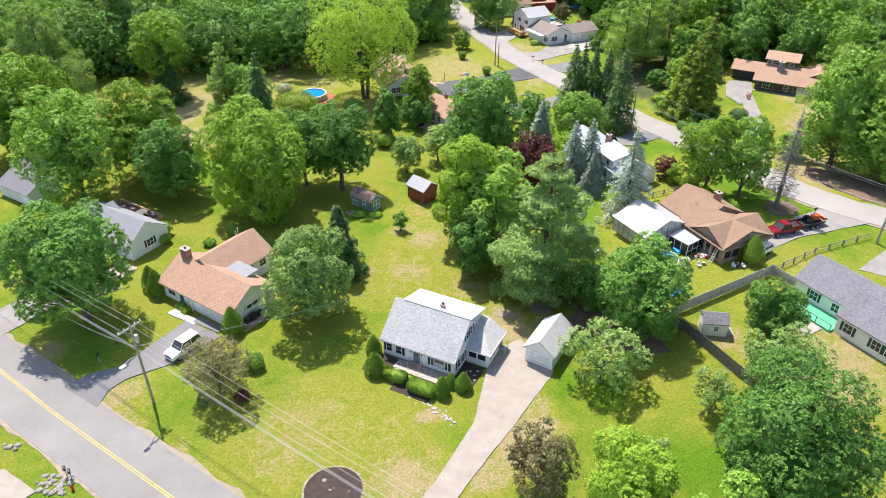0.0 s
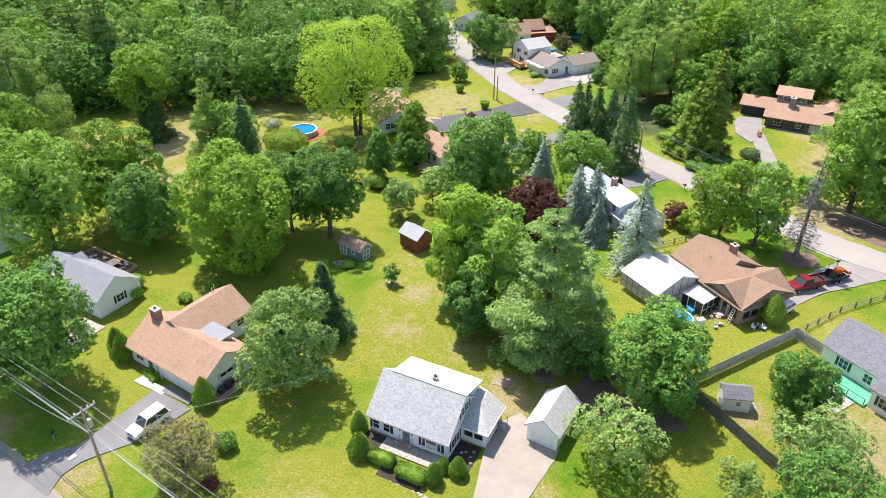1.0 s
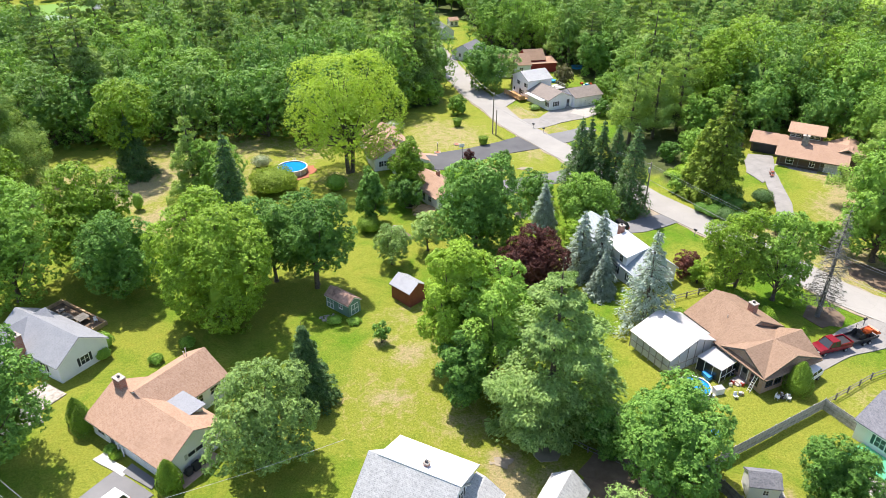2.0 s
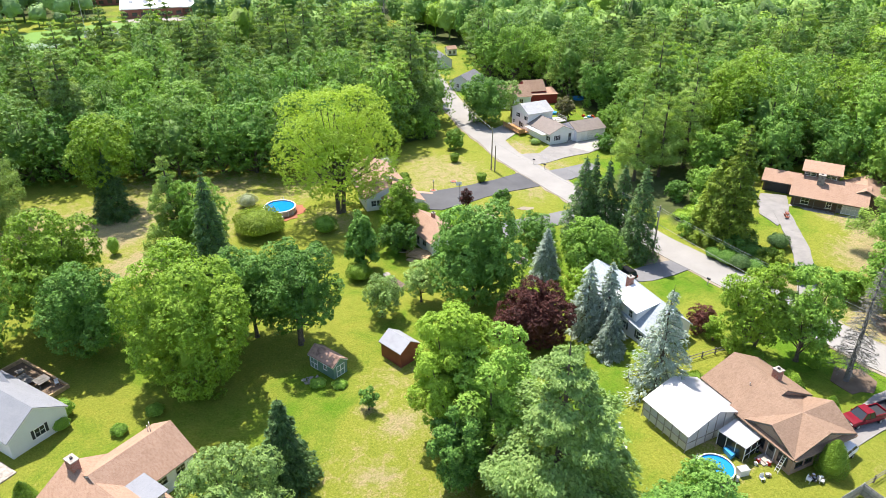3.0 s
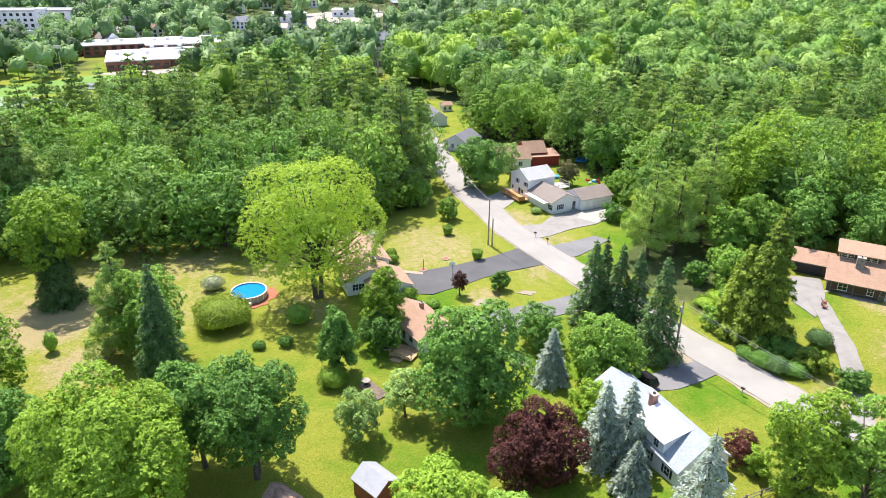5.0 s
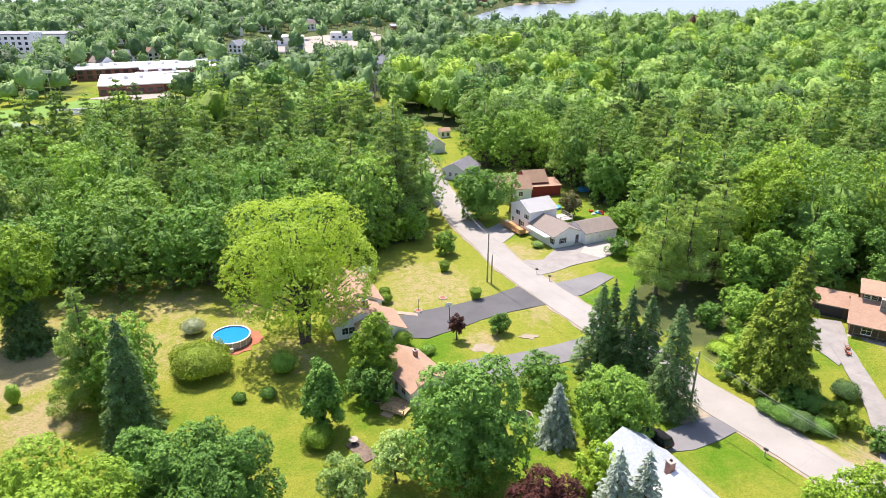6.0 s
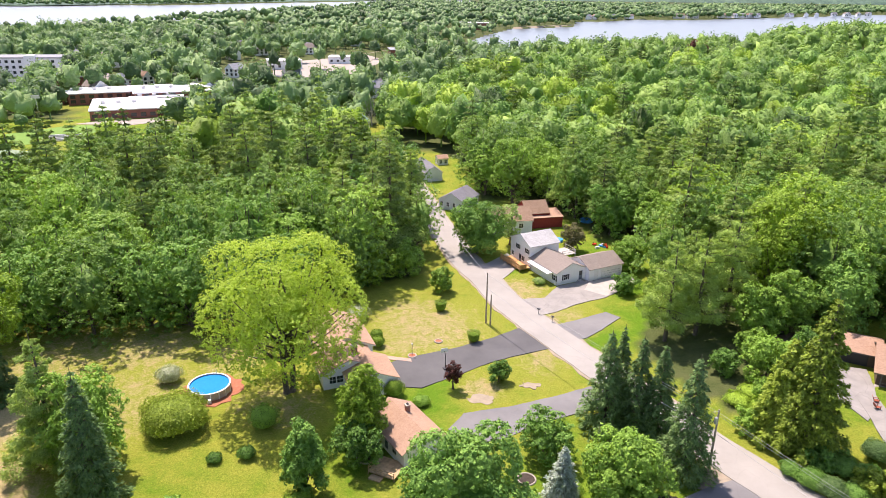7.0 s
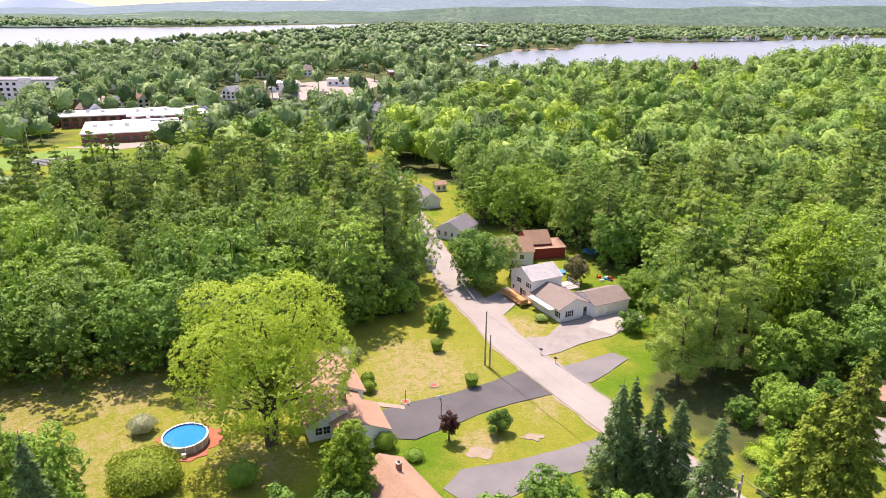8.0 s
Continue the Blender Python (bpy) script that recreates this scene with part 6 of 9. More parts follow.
gable(h, -13.5, 0, 0.3, 7.6, 2.7, 5.1, GREY_SIDING, ROOF_LGREY, over=0.35, rlabel="smooth pale grey roof")
gable(h, -13.2, -7.6, -3.4, 6, 2.6, 4.9, GREY_SIDING, ROOF_LGREY, "y", over=0.35)
window(h, "r", 4.0, 0, 1.0, 1.2, 1.2, SHUTTER)
window(h, "f", -3.5, 0.3, 1.0, 1.2, 1.2, SHUTTER)
chimney(h, -7.2, -0.1, 0, 5.6, 1.3, 0.8)
single("patio", slab([(0, 0), (4.5, 0), (4.5, 4), (0, 4)], 0.12, 0.2), STONE_PALE, "pale stone patio beside the grey house", "patio", -53.0, 87.2, 0, -30)
h = thing("garden_enclosure", -59.5, 106.4, 0, -31.7, "long low wooden enclosure round garden seats", "enclosure")
for bx in ((0, 0, 0, 11.0, 0.12, 0.6), (0, 3.5, 0, 11.0, 3.62, 0.6), (0, 0.12, 0, 0.12, 3.5, 0.6), (10.88, 0.12, 0, 11.0, 3.5, 0.6)):
    part("board_wall", boxes(bx), WOOD_TAN, h)
for bx in ((-0.05, -0.08, 0.6, 11.05, 0.2, 0.66), (-0.05, 3.42, 0.6, 11.05, 3.7, 0.66), (-0.05, 0.2, 0.6, 0.2, 3.42, 0.66), (10.8, 0.2, 0.6, 11.05, 3.42, 0.66)):
    part("cap_board", boxes(bx), WOOD_TAN, h)
for k in range(6):
    for y in (-0.1, 3.6):
        part("post", boxes((k * 2.18, y, -0.2, k * 2.18 + 0.1, y + 0.12, 0.58)), WOOD_TAN, h)
single("bare_dirt_patch", boxes((0.13, 0.13, 0.02, 10.87, 3.49, 0.08)), DIRT, "dark bark ground inside the wooden enclosure", "soil", -59.5, 106.4, 0, -31.7, kind="structure")
for a, b2, w2, l2, h2 in ((2.6, 1.8, 0.5, 0.5, 0.5), (4.8, 1.2, 1.4, 0.7, 0.45), (7.2, 2.2, 0.9, 0.9, 0.7)):
    ca, sa = math.cos(radians(-31.7)), math.sin(radians(-31.7))
    t = thing("garden_table", -59.5 + a * ca - b2 * sa, 106.4 + a * sa + b2 * ca, 0.08, -31.7, "weathered garden table inside the wooden enclosure", "table", "enclosure tables")
    part("tabletop", boxes((-w2, -l2, h2, w2, l2, h2 + 0.06)), WOOD_DARK, t)
    for sx in (-1, 1):
        for sy in (-1, 1):
            part("leg", boxes((sx * w2 * 0.85 - 0.04, sy * l2 * 0.85 - 0.04, 0, sx * w2 * 0.85 + 0.04, sy * l2 * 0.85 + 0.04, h2)), WOOD_DARK, t)

h = thing("shed", -78.1, 115.7, 0, 48, "small grey shed with a dark roof under the trees", "shed")
gable(h, 0, 5.2, 0, 5.4, 2.4, 4.0, CREAM_SIDING, ROOF_GREY, over=0.3)
garage_door(h, "f", 3.4, 0, 2.4, 2.0)
window(h, "l", 2.7, 0, 1.0, 0.8, 0.9)
h = thing("garage", -73.0, 107.6, 0, -31, "low white garage with a dark shingle roof", "garage")
gable(h, -9.0, 0, 0, 6.0, 2.3, 3.7, WHITE_SIDING, ROOF_GREY, over=0.35)
garage_door(h, "f", -4.5, 0, 4.4, 2.0)
window(h, "r", 3.0, 0, 1.0, 0.9, 0.9)

# brick house with a cross-gabled wing
h = thing("house", 42.85, 89.0, 0, 25.0, "brown-roofed brick house with a cross-gabled wing", "house")
gable(h, 0.5, 9.7, 0.5, 9.5, 2.7, 4.55, BRICK_WALL, ROOF_BROWN, "y", over=0.6, trim=WOOD_DARK)
gable(h, 0.48, 9.72, 0.48, 7.2, 2.7, 4.53, BRICK_WALL, ROOF_BROWN, "x", over=0.6, trim=WOOD_DARK)
gable(h, 1.5, 10.8, 7.4, 15.2, 2.75, 5.0, BRICK_WALL, ROOF_BROWN, "y", over=0.5, trim=WOOD_DARK, rlabel="brown shingle roof")
chimney(h, 7.6, 9.9, 3.6, 6.0, 0.9, 0.9)
vent(h, 4.0, 10.6, 4.2, 0.4)
for a in (1.7, 4.9, 6.3):
    window(h, "l", a, 0.48, 0.8, 1.1, 1.3, frame_mat=DARK_METAL)
door(h, "l", 3.3, 0.48, 0.3, material=WOOD_DARK)
part("steps", boxes((-0.7, 2.6, -0.1, 0.48, 4.0, 0.3), (-1.1, 2.6, -0.1, -0.7, 4.0, 0.15)), STONE_PALE, h, "pale front steps")
for a in (1.7, 3.2):
    window(h, "f", a, 0.48, 0.9, 1.0, 1.2, frame_mat=DARK_METAL)
window(h, "l", 11.5, 1.5, 1.0, 1.6, 1.1)
h = thing("greenhouse", 34.4, 98.9, 0, -61.7, "long greenhouse under white plastic sheeting", "greenhouse")
for x in (-3.6, -2.4, -1.2, 0, 1.2, 2.4, 3.6):
    for y in (-4.5, 4.5):
        part("post", boxes((x - 0.05, y - 0.05, -0.2, x + 0.05, y + 0.05, 2.4)), WOOD_GREY, h)
for y in (-4.5, 4.46):
    part("rail", boxes((-3.62, y - 0.03, 1.1, 3.62, y + 0.07, 1.2)), WOOD_GREY, h)
bm = bmesh.new()
prism(bm, [(-3.8, -4.65, 2.36), (-3.8, 0, 4.26), (-3.8, 4.65, 2.36), (-3.8, 4.65, 2.42), (-3.8, 0, 4.32), (-3.8, -4.65, 2.42)], (7.6, 0, 0))
part("roof", bm, PLASTIC_SHEET, h, "white plastic roof sheeting")
for y in (-4.4, 4.37):
    part("wall", boxes((-3.55, y, 0.0, 3.55, y + 0.03, 2.35)), PLASTIC_SHEET, h, "hazy plastic side wall")
for x in (-3.6, 3.57):
    bm = bmesh.new()
    prism(bm, [(x, -4.36, 0), (x, 4.36, 0), (x, 4.36, 2.4), (x, 0, 4.18), (x, -4.36, 2.4)], (0.03, 0, 0))
    part("end_wall", bm, PLASTIC_SHEET, h, "hazy plastic end wall")
for y in (-2.9, -1.4, 0, 1.4, 2.9):
    part("stud", boxes((3.61, y - 0.04, 0, 3.68, y + 0.04, 4.1 - abs(y) * 0.41)), WOOD_GREY, h)
part("rail", boxes((3.61, -4.36, 1.15, 3.67, 4.36, 1.25)), WOOD_GREY, h)
h = thing("sunroom", 38.9, 94.3, 0, 36.0, "small glazed lean-to with a white roof", "sunroom")
part("roof", boxes((-1.9, -1.85, 2.05, 1.9, 1.85, 2.15)), PLASTIC_SHEET, h)
for x in (-1.85, -0.65, 0.6, 1.77):
    part("post", boxes((x, -1.8, 0, x + 0.08, -1.72, 2.05)), WHITE, h)
for y in (-0.6, 0.6, 1.7):
    part("post", boxes((-1.85, y, 0, -1.77, y + 0.08, 2.05)), WHITE, h)
part("rail", boxes((-1.85, -1.81, 0.8, 1.85, -1.75, 0.88)), WHITE, h)
part("pane", boxes((-1.8, -1.77, 0.1, 1.8, -1.75, 2.0)), GLASS, h)
part("pane", boxes((-1.82, -1.7, 0.1, -1.8, 1.7, 2.0)), GLASS, h)

# grey-roofed house at the fence
h = thing("house", 50.7, 82.0, 0, -60.0, "long pale house with dark grey shingles", "house")
gable(h, 0.3, 30.0, 0.4, 8.2, 2.75, 5.0, CREAM_SIDING, ROOF_GREY, over=0.45, rlabel="dark grey shingle roof")
gable(h, 8.4, 30.0, -2.2, 5.6, 2.8, 5.05, CREAM_SIDING, ROOF_GREY, over=0.4)
window(h, "f", 3.2, 0.4, 0.9, 1.1, 1.3, GREEN_SHUTTER)
window(h, "f", 6.4, 0.4, 0.9, 1.0, 1.2)
for a in (10.0, 13.8, 15.6, 19.0):
    window(h, "f", a, -2.2, 0.9, 1.1, 1.3, GREEN_SHUTTER)
vent(h, 8.0, 2.8, 4.4, 0.5)
dk = thing("deck", 50.7, 82.0, 0, -60.0, "low deck covered in bright green carpet", "deck")
part("platform", boxes((1.6, -2.9, 0.0, 8.3, 0.3, 0.3)), GREEN_CARPET, dk)
for a in (1.7, 3.9, 6.1, 8.2):
    part("post", boxes((a, -2.85, 0.3, a + 0.08, -2.77, 1.2)), DARK_METAL, dk)
part("rail", boxes((1.7, -2.84, 1.15, 8.28, -2.78, 1.2)), DARK_METAL, dk)
single("patio", boxes((3.6, -6.4, -0.1, 7.4, -3.0, 0.12)), STONE_PALE, "pale concrete patio below the green deck", "patio", 50.7, 82.0, 0, -60)

# white garden shed, red shed, green shed
h = thing("shed", 34.9, 72.6, 0, -8.0, "small white garden shed with grey shingles", "shed")
gable(h, 0, 3.1, 0, 2.4, 1.9, 2.7, CREAM_SIDING, ROOF_GREY, over=0.2)
window(h, "f", 1.7, 0, 0.9, 0.5, 0.6)
part("ramp", boxes((3.1, 0.4, 0, 4.1, 2.0, 0.12)), WOOD_GREY, h)
h = thing("shed", -6.4, 111.4, 0, -44.0, "dark red wooden shed with a pale metal roof", "shed")
gable(h, 0, 4.2, 0, 3.4, 2.5, 3.6, RED_BOARDS, ROOF_METAL, "x", over=0.3, trim=RED_BOARDS)
part("foundation", boxes((0.1, 0.1, -0.2, 4.1, 3.3, 0.14)), STONE, h)
h = thing("shed", -16.4, 108.9, 0, -39.0, "green wooden shed with white doors and rusty roof", "shed")
gable(h, 0, 5.0, 0, 2.5, 2.0, 2.9, GREEN_BOARDS, ROOF_RUST, over=0.2)
for side, a, p in (("f", 1.0, 0), ("r", 1.25, 5.0)):
    d = place(part("door", boxes((-0.75, -0.03, 0, 0.75, 0.02, 1.8)), GREEN_BOARDS, h), side, a, p, 0.1)
    bs = [(-0.75, -0.06, 0, -0.65, -0.02, 1.8), (0.65, -0.06, 0, 0.75, -0.02, 1.8), (-0.05, -0.06, 0, 0.05, -0.02, 1.8), (-0.65, -0.06, 0, 0.65, -0.02, 0.1), (-0.65, -0.06, 1.7, 0.65, -0.02, 1.8), (-0.65, -0.06, 0.85, 0.65, -0.02, 0.95)]
    part("door_trim", boxes(*bs), WHITE, d)
window(h, "f", 3.3, 0, 1.0, 0.6, 0.7)

# white cottage behind the spruces
h = thing("house", 28.2, 130.6, 0.6, -67.0, "white cottage with a pale blue-grey roof and chimney", "house")
gable(h, 3.8, 18.3, -3.6, 4.0, 2.9, 5.6, WHITE_SIDING, ROOF_BLUE, over=0.35, z0=-0.9, rlabel="pale blue-grey shingle roof")
gable(h, 0.2, 3.8, -3.9, 3.5, 2.8, 5.1, GREY_SIDING, ROOF_BLUE, over=0.35, z0=-0.9)
bm = bmesh.new()
prism(bm, [(9.9, -3.5, 2.7), (9.9, 0.2, 3.4), (9.9, 0.2, 5.7), (9.9, -3.5, 4.9)], (5.4, 0, 0))
part("dormer_wall", bm, WHITE_SIDING, h)
bm = bmesh.new()
prism(bm, [(9.6, -3.85, 4.85), (9.6, 0.4, 5.8), (9.6, 0.4, 5.95), (9.6, -3.85, 5.0)], (6.0, 0, 0))
part("dormer_roof", bm, ROOF_WHITE, h)
chimney(h, 9.1, -0.4, 4.5, 7.0, 0.8, 0.8)
for a in (11.2, 14.0):
    window(h, "f", a, -3.5, 3.4, 0.8, 1.1)
for a in (7.0, 10.0, 13.0, 16.5):
    window(h, "f", a, -3.6, 1.0, 0.9, 1.2, SHUTTER)

# split-level house: mid wing, two-storey block, garage
h = thing("house", 30.4, 203.2, 0, 27.0, "white split-level house with taupe shingles and garage", "house")
gable(h, 0.2, 8.0, 0.2, 10.5, 2.8, 4.5, WHITE_SIDING, ROOF_TAUPE, "y", over=0.4, rlabel="taupe shingle roof")
gable(h, 0.0, 8.0, 10.5, 18.5, 5.4, 7.2, WHITE_SIDING, ROOF_PALE, "x", over=0.35, rlabel="weathered light grey roof")
gable(h, 8.02, 17.3, -1.0, 6.4, 2.7, 4.3, WHITE_SIDING, ROOF_TAUPE, "x", over=0.35)
garage_door(h, "f", 14.2, -1.0, 5.2, 2.2)
door(h, "f", 10.0, -1.0, 0.1, 0.95, 2.05, WHITE, False)
window(h, "f", 2.6, 0.2, 1.0, 1.0, 1.2, SHUTTER, 1)
window(h, "l", 1.0, 0.2, 1.0, 0.8, 1.2, SHUTTER, 0)
door(h, "f", 6.6, 0.2, 0.4)
steps(h, 6.6, 0.2, 3, 1.6, 0.4, WOOD_GREY)
for a in (11.6, 15.4):
    window(h, "l", a, 0.0, 3.6, 0.8, 1.0, SHUTTER, 0)
for a in (13.4, 17.4):
    window(h, "l", a, 0.0, 1.3, 0.7, 1.0, SHUTTER if a < 15 else None, 0)
door(h, "l", 14.3, 0.0, 0.5)
part("porch_roof", boxes((-1.5, 1.5, 2.55, 0.4, 9.5, 2.65)), ROOF_WHITE, h, "white awning along the wing")
vent(h, 5.5, 7.0, 4.2, 0.4)
dk = thing("deck", 30.4, 203.2, 0, 27.0, "orange-tan wooden front deck with plank railing", "deck")
part("platform", boxes((-3.0, 9.8, 0.6, 0, 18.2, 0.75)), DECK_ORANGE, dk)
for y in (9.9, 11.6, 13.3, 15.0, 16.7, 18.1):
    part("post", boxes((-3.0, y - 0.06, 0, -2.88, y + 0.06, 1.75)), DECK_ORANGE, dk)
for z in (0.9, 1.1, 1.3, 1.5, 1.66):
    part("rail", boxes((-2.98, 9.8, z, -2.92, 18.2, z + 0.13)), DECK_ORANGE, dk)
part("rail", boxes((-3.0, 9.8, 0.75, -1.2, 9.86, 1.75)), DECK_ORANGE, dk)
dk = thing("deck", 30.4, 203.2, 0, 27.0, "raised wooden back deck with railing", "deck")
part("platform", boxes((8.1, 9.0, 2.4, 12.0, 13.2, 2.55)), WOOD_GREY, dk)
for x, y in ((8.2, 9.1), (11.8, 9.1), (11.8, 13.0), (8.2, 13.0)):
    part("post", boxes((x, y, 0, x + 0.14, y + 0.14, 3.5)), WOOD_GREY, dk)
for bx in ((8.2, 9.05, 3.4, 12, 9.12, 3.5), (8.2, 9.05, 2.9, 12, 9.12, 3.0), (11.9, 9.1, 3.4, 11.97, 13.2, 3.5), (11.9, 9.1, 2.9, 11.97, 13.2, 3.0)):
    part("rail", boxes(bx), WOOD_GREY, dk)

# brown-roofed house with red barn
h = thing("house", 16.4, 235.5, 0, 8.0, "grey-green house under a brown shingle roof", "house")
gable(h, 0, 13.0, 0, 9.0, 3.6, 6.0, GREY_SIDING, ROOF_BROWN, over=0.4, rlabel="brown shingle roof")
for a in (2.0, 5.0, 10.0):
    window(h, "f", a, 0, 1.6, 1.1, 1.2)
h = thing("barn", 28.6, 240.6, 0, 13.0, "red barn with brown shingles and lean-to", "barn")
gable(h, 0, 6.4, 1.4, 9.0, 3.7, 6.1, RED_BARN, ROOF_BROWN, over=0.3, trim=RED_BARN)
part("wall", boxes((0.6, 0.0, -0.3, 9.8, 5.2, 2.9)), RED_BARN, h, "red lean-to wall")
bm = bmesh.new()
prism(bm, [(0.4, -0.25, 2.9), (0.4, 1.39, 3.12), (0.4, 1.39, 3.22), (0.4, -0.25, 3.0)], (9.6, 0, 0))
prism(bm, [(6.75, 1.39, 3.12), (6.75, 5.5, 3.66), (6.75, 5.5, 3.76), (6.75, 1.39, 3.22)], (3.25, 0, 0))
part("lean_to_roof", bm, ROOF_TAN, h)

# low modern house
h = thing("house", 73.8, 160.6, 2.45, -29.0, "low dark modern house with wide tan roofs", "house")
gable(h, 0.5, 13.6, 0, 10.0, 2.7, 4.9, BROWN_SIDING, ROOF_TAN, over=0.9, trim=WOOD_DARK, rlabel="wide tan shingle roof")
gable(h, -5.6, 0.8, 5.6, 12.0, 2.6, 3.8, BROWN_SIDING, ROOF_TAN, over=0.7, trim=WOOD_DARK)
part("clerestory_wall", boxes((1.6, 5.0, 4.0, 8.2, 9.0, 6.2)), BROWN_SIDING, h)
bm = bmesh.new()
prism(bm, [(1.1, 4.4, 6.15), (1.1, 9.6, 6.9), (1.1, 9.6, 7.05), (1.1, 4.4, 6.3)], (7.6, 0, 0))
part("clerestory_roof", bm, ROOF_TAN, h)
for a in (2.3, 3.4, 6.0, 7.2):
    window(h, "f", a, 5.0, 5.2, 0.9, 0.7, None, 0)
chimney(h, 5.0, 3.4, 3.4, 6.4, 1.3, 1.0, STONE)
for a, w in ((3.0, 1.4), (7.4, 0.9)):
    window(h, "f", a, 0.0, 0.8, w, 1.3, None, 1)
win = window(h, "f", 11.4, 0.0, 0.35, 3.2, 1.95, None, 3)
part("curtain", boxes((-1.55, -0.03, 0.03, 1.55, -0.022, 1.92)), CURTAIN, win, "pale drawn curtain behind the picture window")
gable(h, 9.2, 17.5, 3.0, 11.5, 2.7, 4.7, BROWN_SIDING, ROOF_TAN, "y", over=0.8, trim=WOOD_DARK, rlabel="tan shingle roof of the cross wing")
part("porch_floor", boxes((0.4, -1.6, -0.1, 13.6, -0.02, 0.16)), STONE, h, "grey stone porch floor")
part("porch_rail", boxes((1.0, -0.72, 0.85, 8.8, -0.66, 0.93), (1.0, -0.72, 0.3, 8.8, -0.66, 0.38)), WOOD_DARK, h)
door(h, "f", 9.4, 0.0, 0.2, material=WOOD_DARK)
for a in (1.0, 4.6, 8.8, 13.4):
    part("porch_post", boxes((a, -0.75, 0, a + 0.15, -0.6, 2.5)), WOOD_DARK, h)
# No real gap: a dark sheet on the wall stands for the carport's shade.
part("opening", boxes((-5.2, 5.5, 0, -0.6, 5.62, 2.2)), DARK_METAL, h, "dark sheet in place of the shade inside the carport")

# ranch house under the silver maple
h = thing("house", -13.6, 160.6, 0, 21.0, "cream ranch house with tan shingles and porch", "house")
gable(h, 0.5, 9.2, 0.5, 7.5, 2.8, 4.7, CREAM_SIDING, ROOF_TAN, "y", over=0.5, rlabel="tan shingle roof")
gable(h, 1.5, 10.6, 7.5, 19.0, 2.8, 4.9, CREAM_SIDING, ROOF_TAN, "y", over=0.5)
gable(h, 4.0, 11.4, -4.0, 3.2, 2.7, 4.3, CREAM_SIDING, ROOF_TAN, "y", over=0.45)
for a in (2.0, 3.2):
    window(h, "f", a, 0.5, 1.0, 1.0, 1.2)
window(h, "f", 7.6, -4.0, 1.0, 1.4, 1.2)
for a in (-2.5, 0.6):
    window(h, "r", a, 11.4, 1.0, 1.1, 1.2)
chimney(h, 6.4, 3.6, 4.0, 5.5, 1.0, 0.7)
# small ranch house with back deck
h = thing("house", 0.4, 141.4, 0, 33.0, "small white ranch house with tan shingles", "house")
gable(h, 0.4, 7.0, 0.4, 10.2, 2.7, 4.5, WHITE_SIDING, ROOF_TAN, "y", over=0.5, rlabel="tan shingle roof")
chimney(h, 4.6, 6.6, 3.4, 5.4, 0.6, 0.6)
for a in (3.0, 7.5):
    window(h, "l", a, 0.4, 1.0, 1.1, 1.2)
door(h, "l", 5.2, 0.4, 0.5)
dk = thing("deck", -3.4, 143.0, 0, -26.0, "small tan wooden deck with railing", "deck")
part("platform", boxes((0, -2.0, 0.3, 4.0, 1.6, 0.45)), WOOD_TAN, dk)
for x, y in ((0, -2), (2, -2), (3.9, -2), (0, 1.5), (0, -0.2)):
    part("post", boxes((x, y, 0, x + 0.1, y + 0.1, 1.3)), WOOD_TAN, dk)
for bx in ((0, -1.98, 1.2, 4, -1.9, 1.28), (0, -1.98, 0.8, 4, -1.92, 0.88), (0, -1.9, 1.2, 0.08, 1.6, 1.28), (0, -1.9, 0.8, 0.08, 1.6, 0.88)):
    part("rail", boxes(bx), WOOD_TAN, dk)
part("steps", boxes((0.6, -3.0, 0, 2.4, -2.0, 0.2)), WOOD_TAN, dk)

# far houses along the street and in the woods
for x, y, a, L, W, e, r, wl, rf, lab in (
        (10.6, 260.5, 62, 10, 8, 2.8, 5.0, GREY_SIDING, ROOF_GREY, "grey house with a light grey roof up the street"),
        (0.8, 294, -72, 14, 6, 2.8, 4.8, GREY_SIDING, ROOF_GREY, "grey-roofed house half hidden by pines"),
        (5.6, 311, 20, 3.8, 3.2, 2.3, 3.2, CREAM_SIDING, ROOF_TAN, "small cream shed on a far lawn"),
        (-31.5, 356, 60, 11, 9, 6.5, 9.5, WHITE_SIDING, GREEN_BOARDS, "tall white house with a green roof"),
        (-22, 330, 20, 8, 6, 2.6, 4.6, WHITE_SIDING, ROOF_GREY, "small white house with a dark roof")):
    h = thing("house", x, y, 0, a, lab, "house", "far houses")
    gable(h, -L / 2, L / 2, -W / 2, W / 2, e, r, wl, rf, over=0.3)
    for k in range(2 if L < 5 else 4):
        window(h, "f", -L / 2 + L * (k + 0.5) / (2 if L < 5 else 4), -W / 2, e - 1.7, 0.9, 1.2)
        window(h, "l", -W / 2 + W * (k + 0.5) / (2 if L < 5 else 4), -L / 2, e - 1.7, 0.8, 1.2)


# ---- town ----
h = thing("school", -142.5, 391, 0, 22, "long red brick school with white flat roofs", "school")
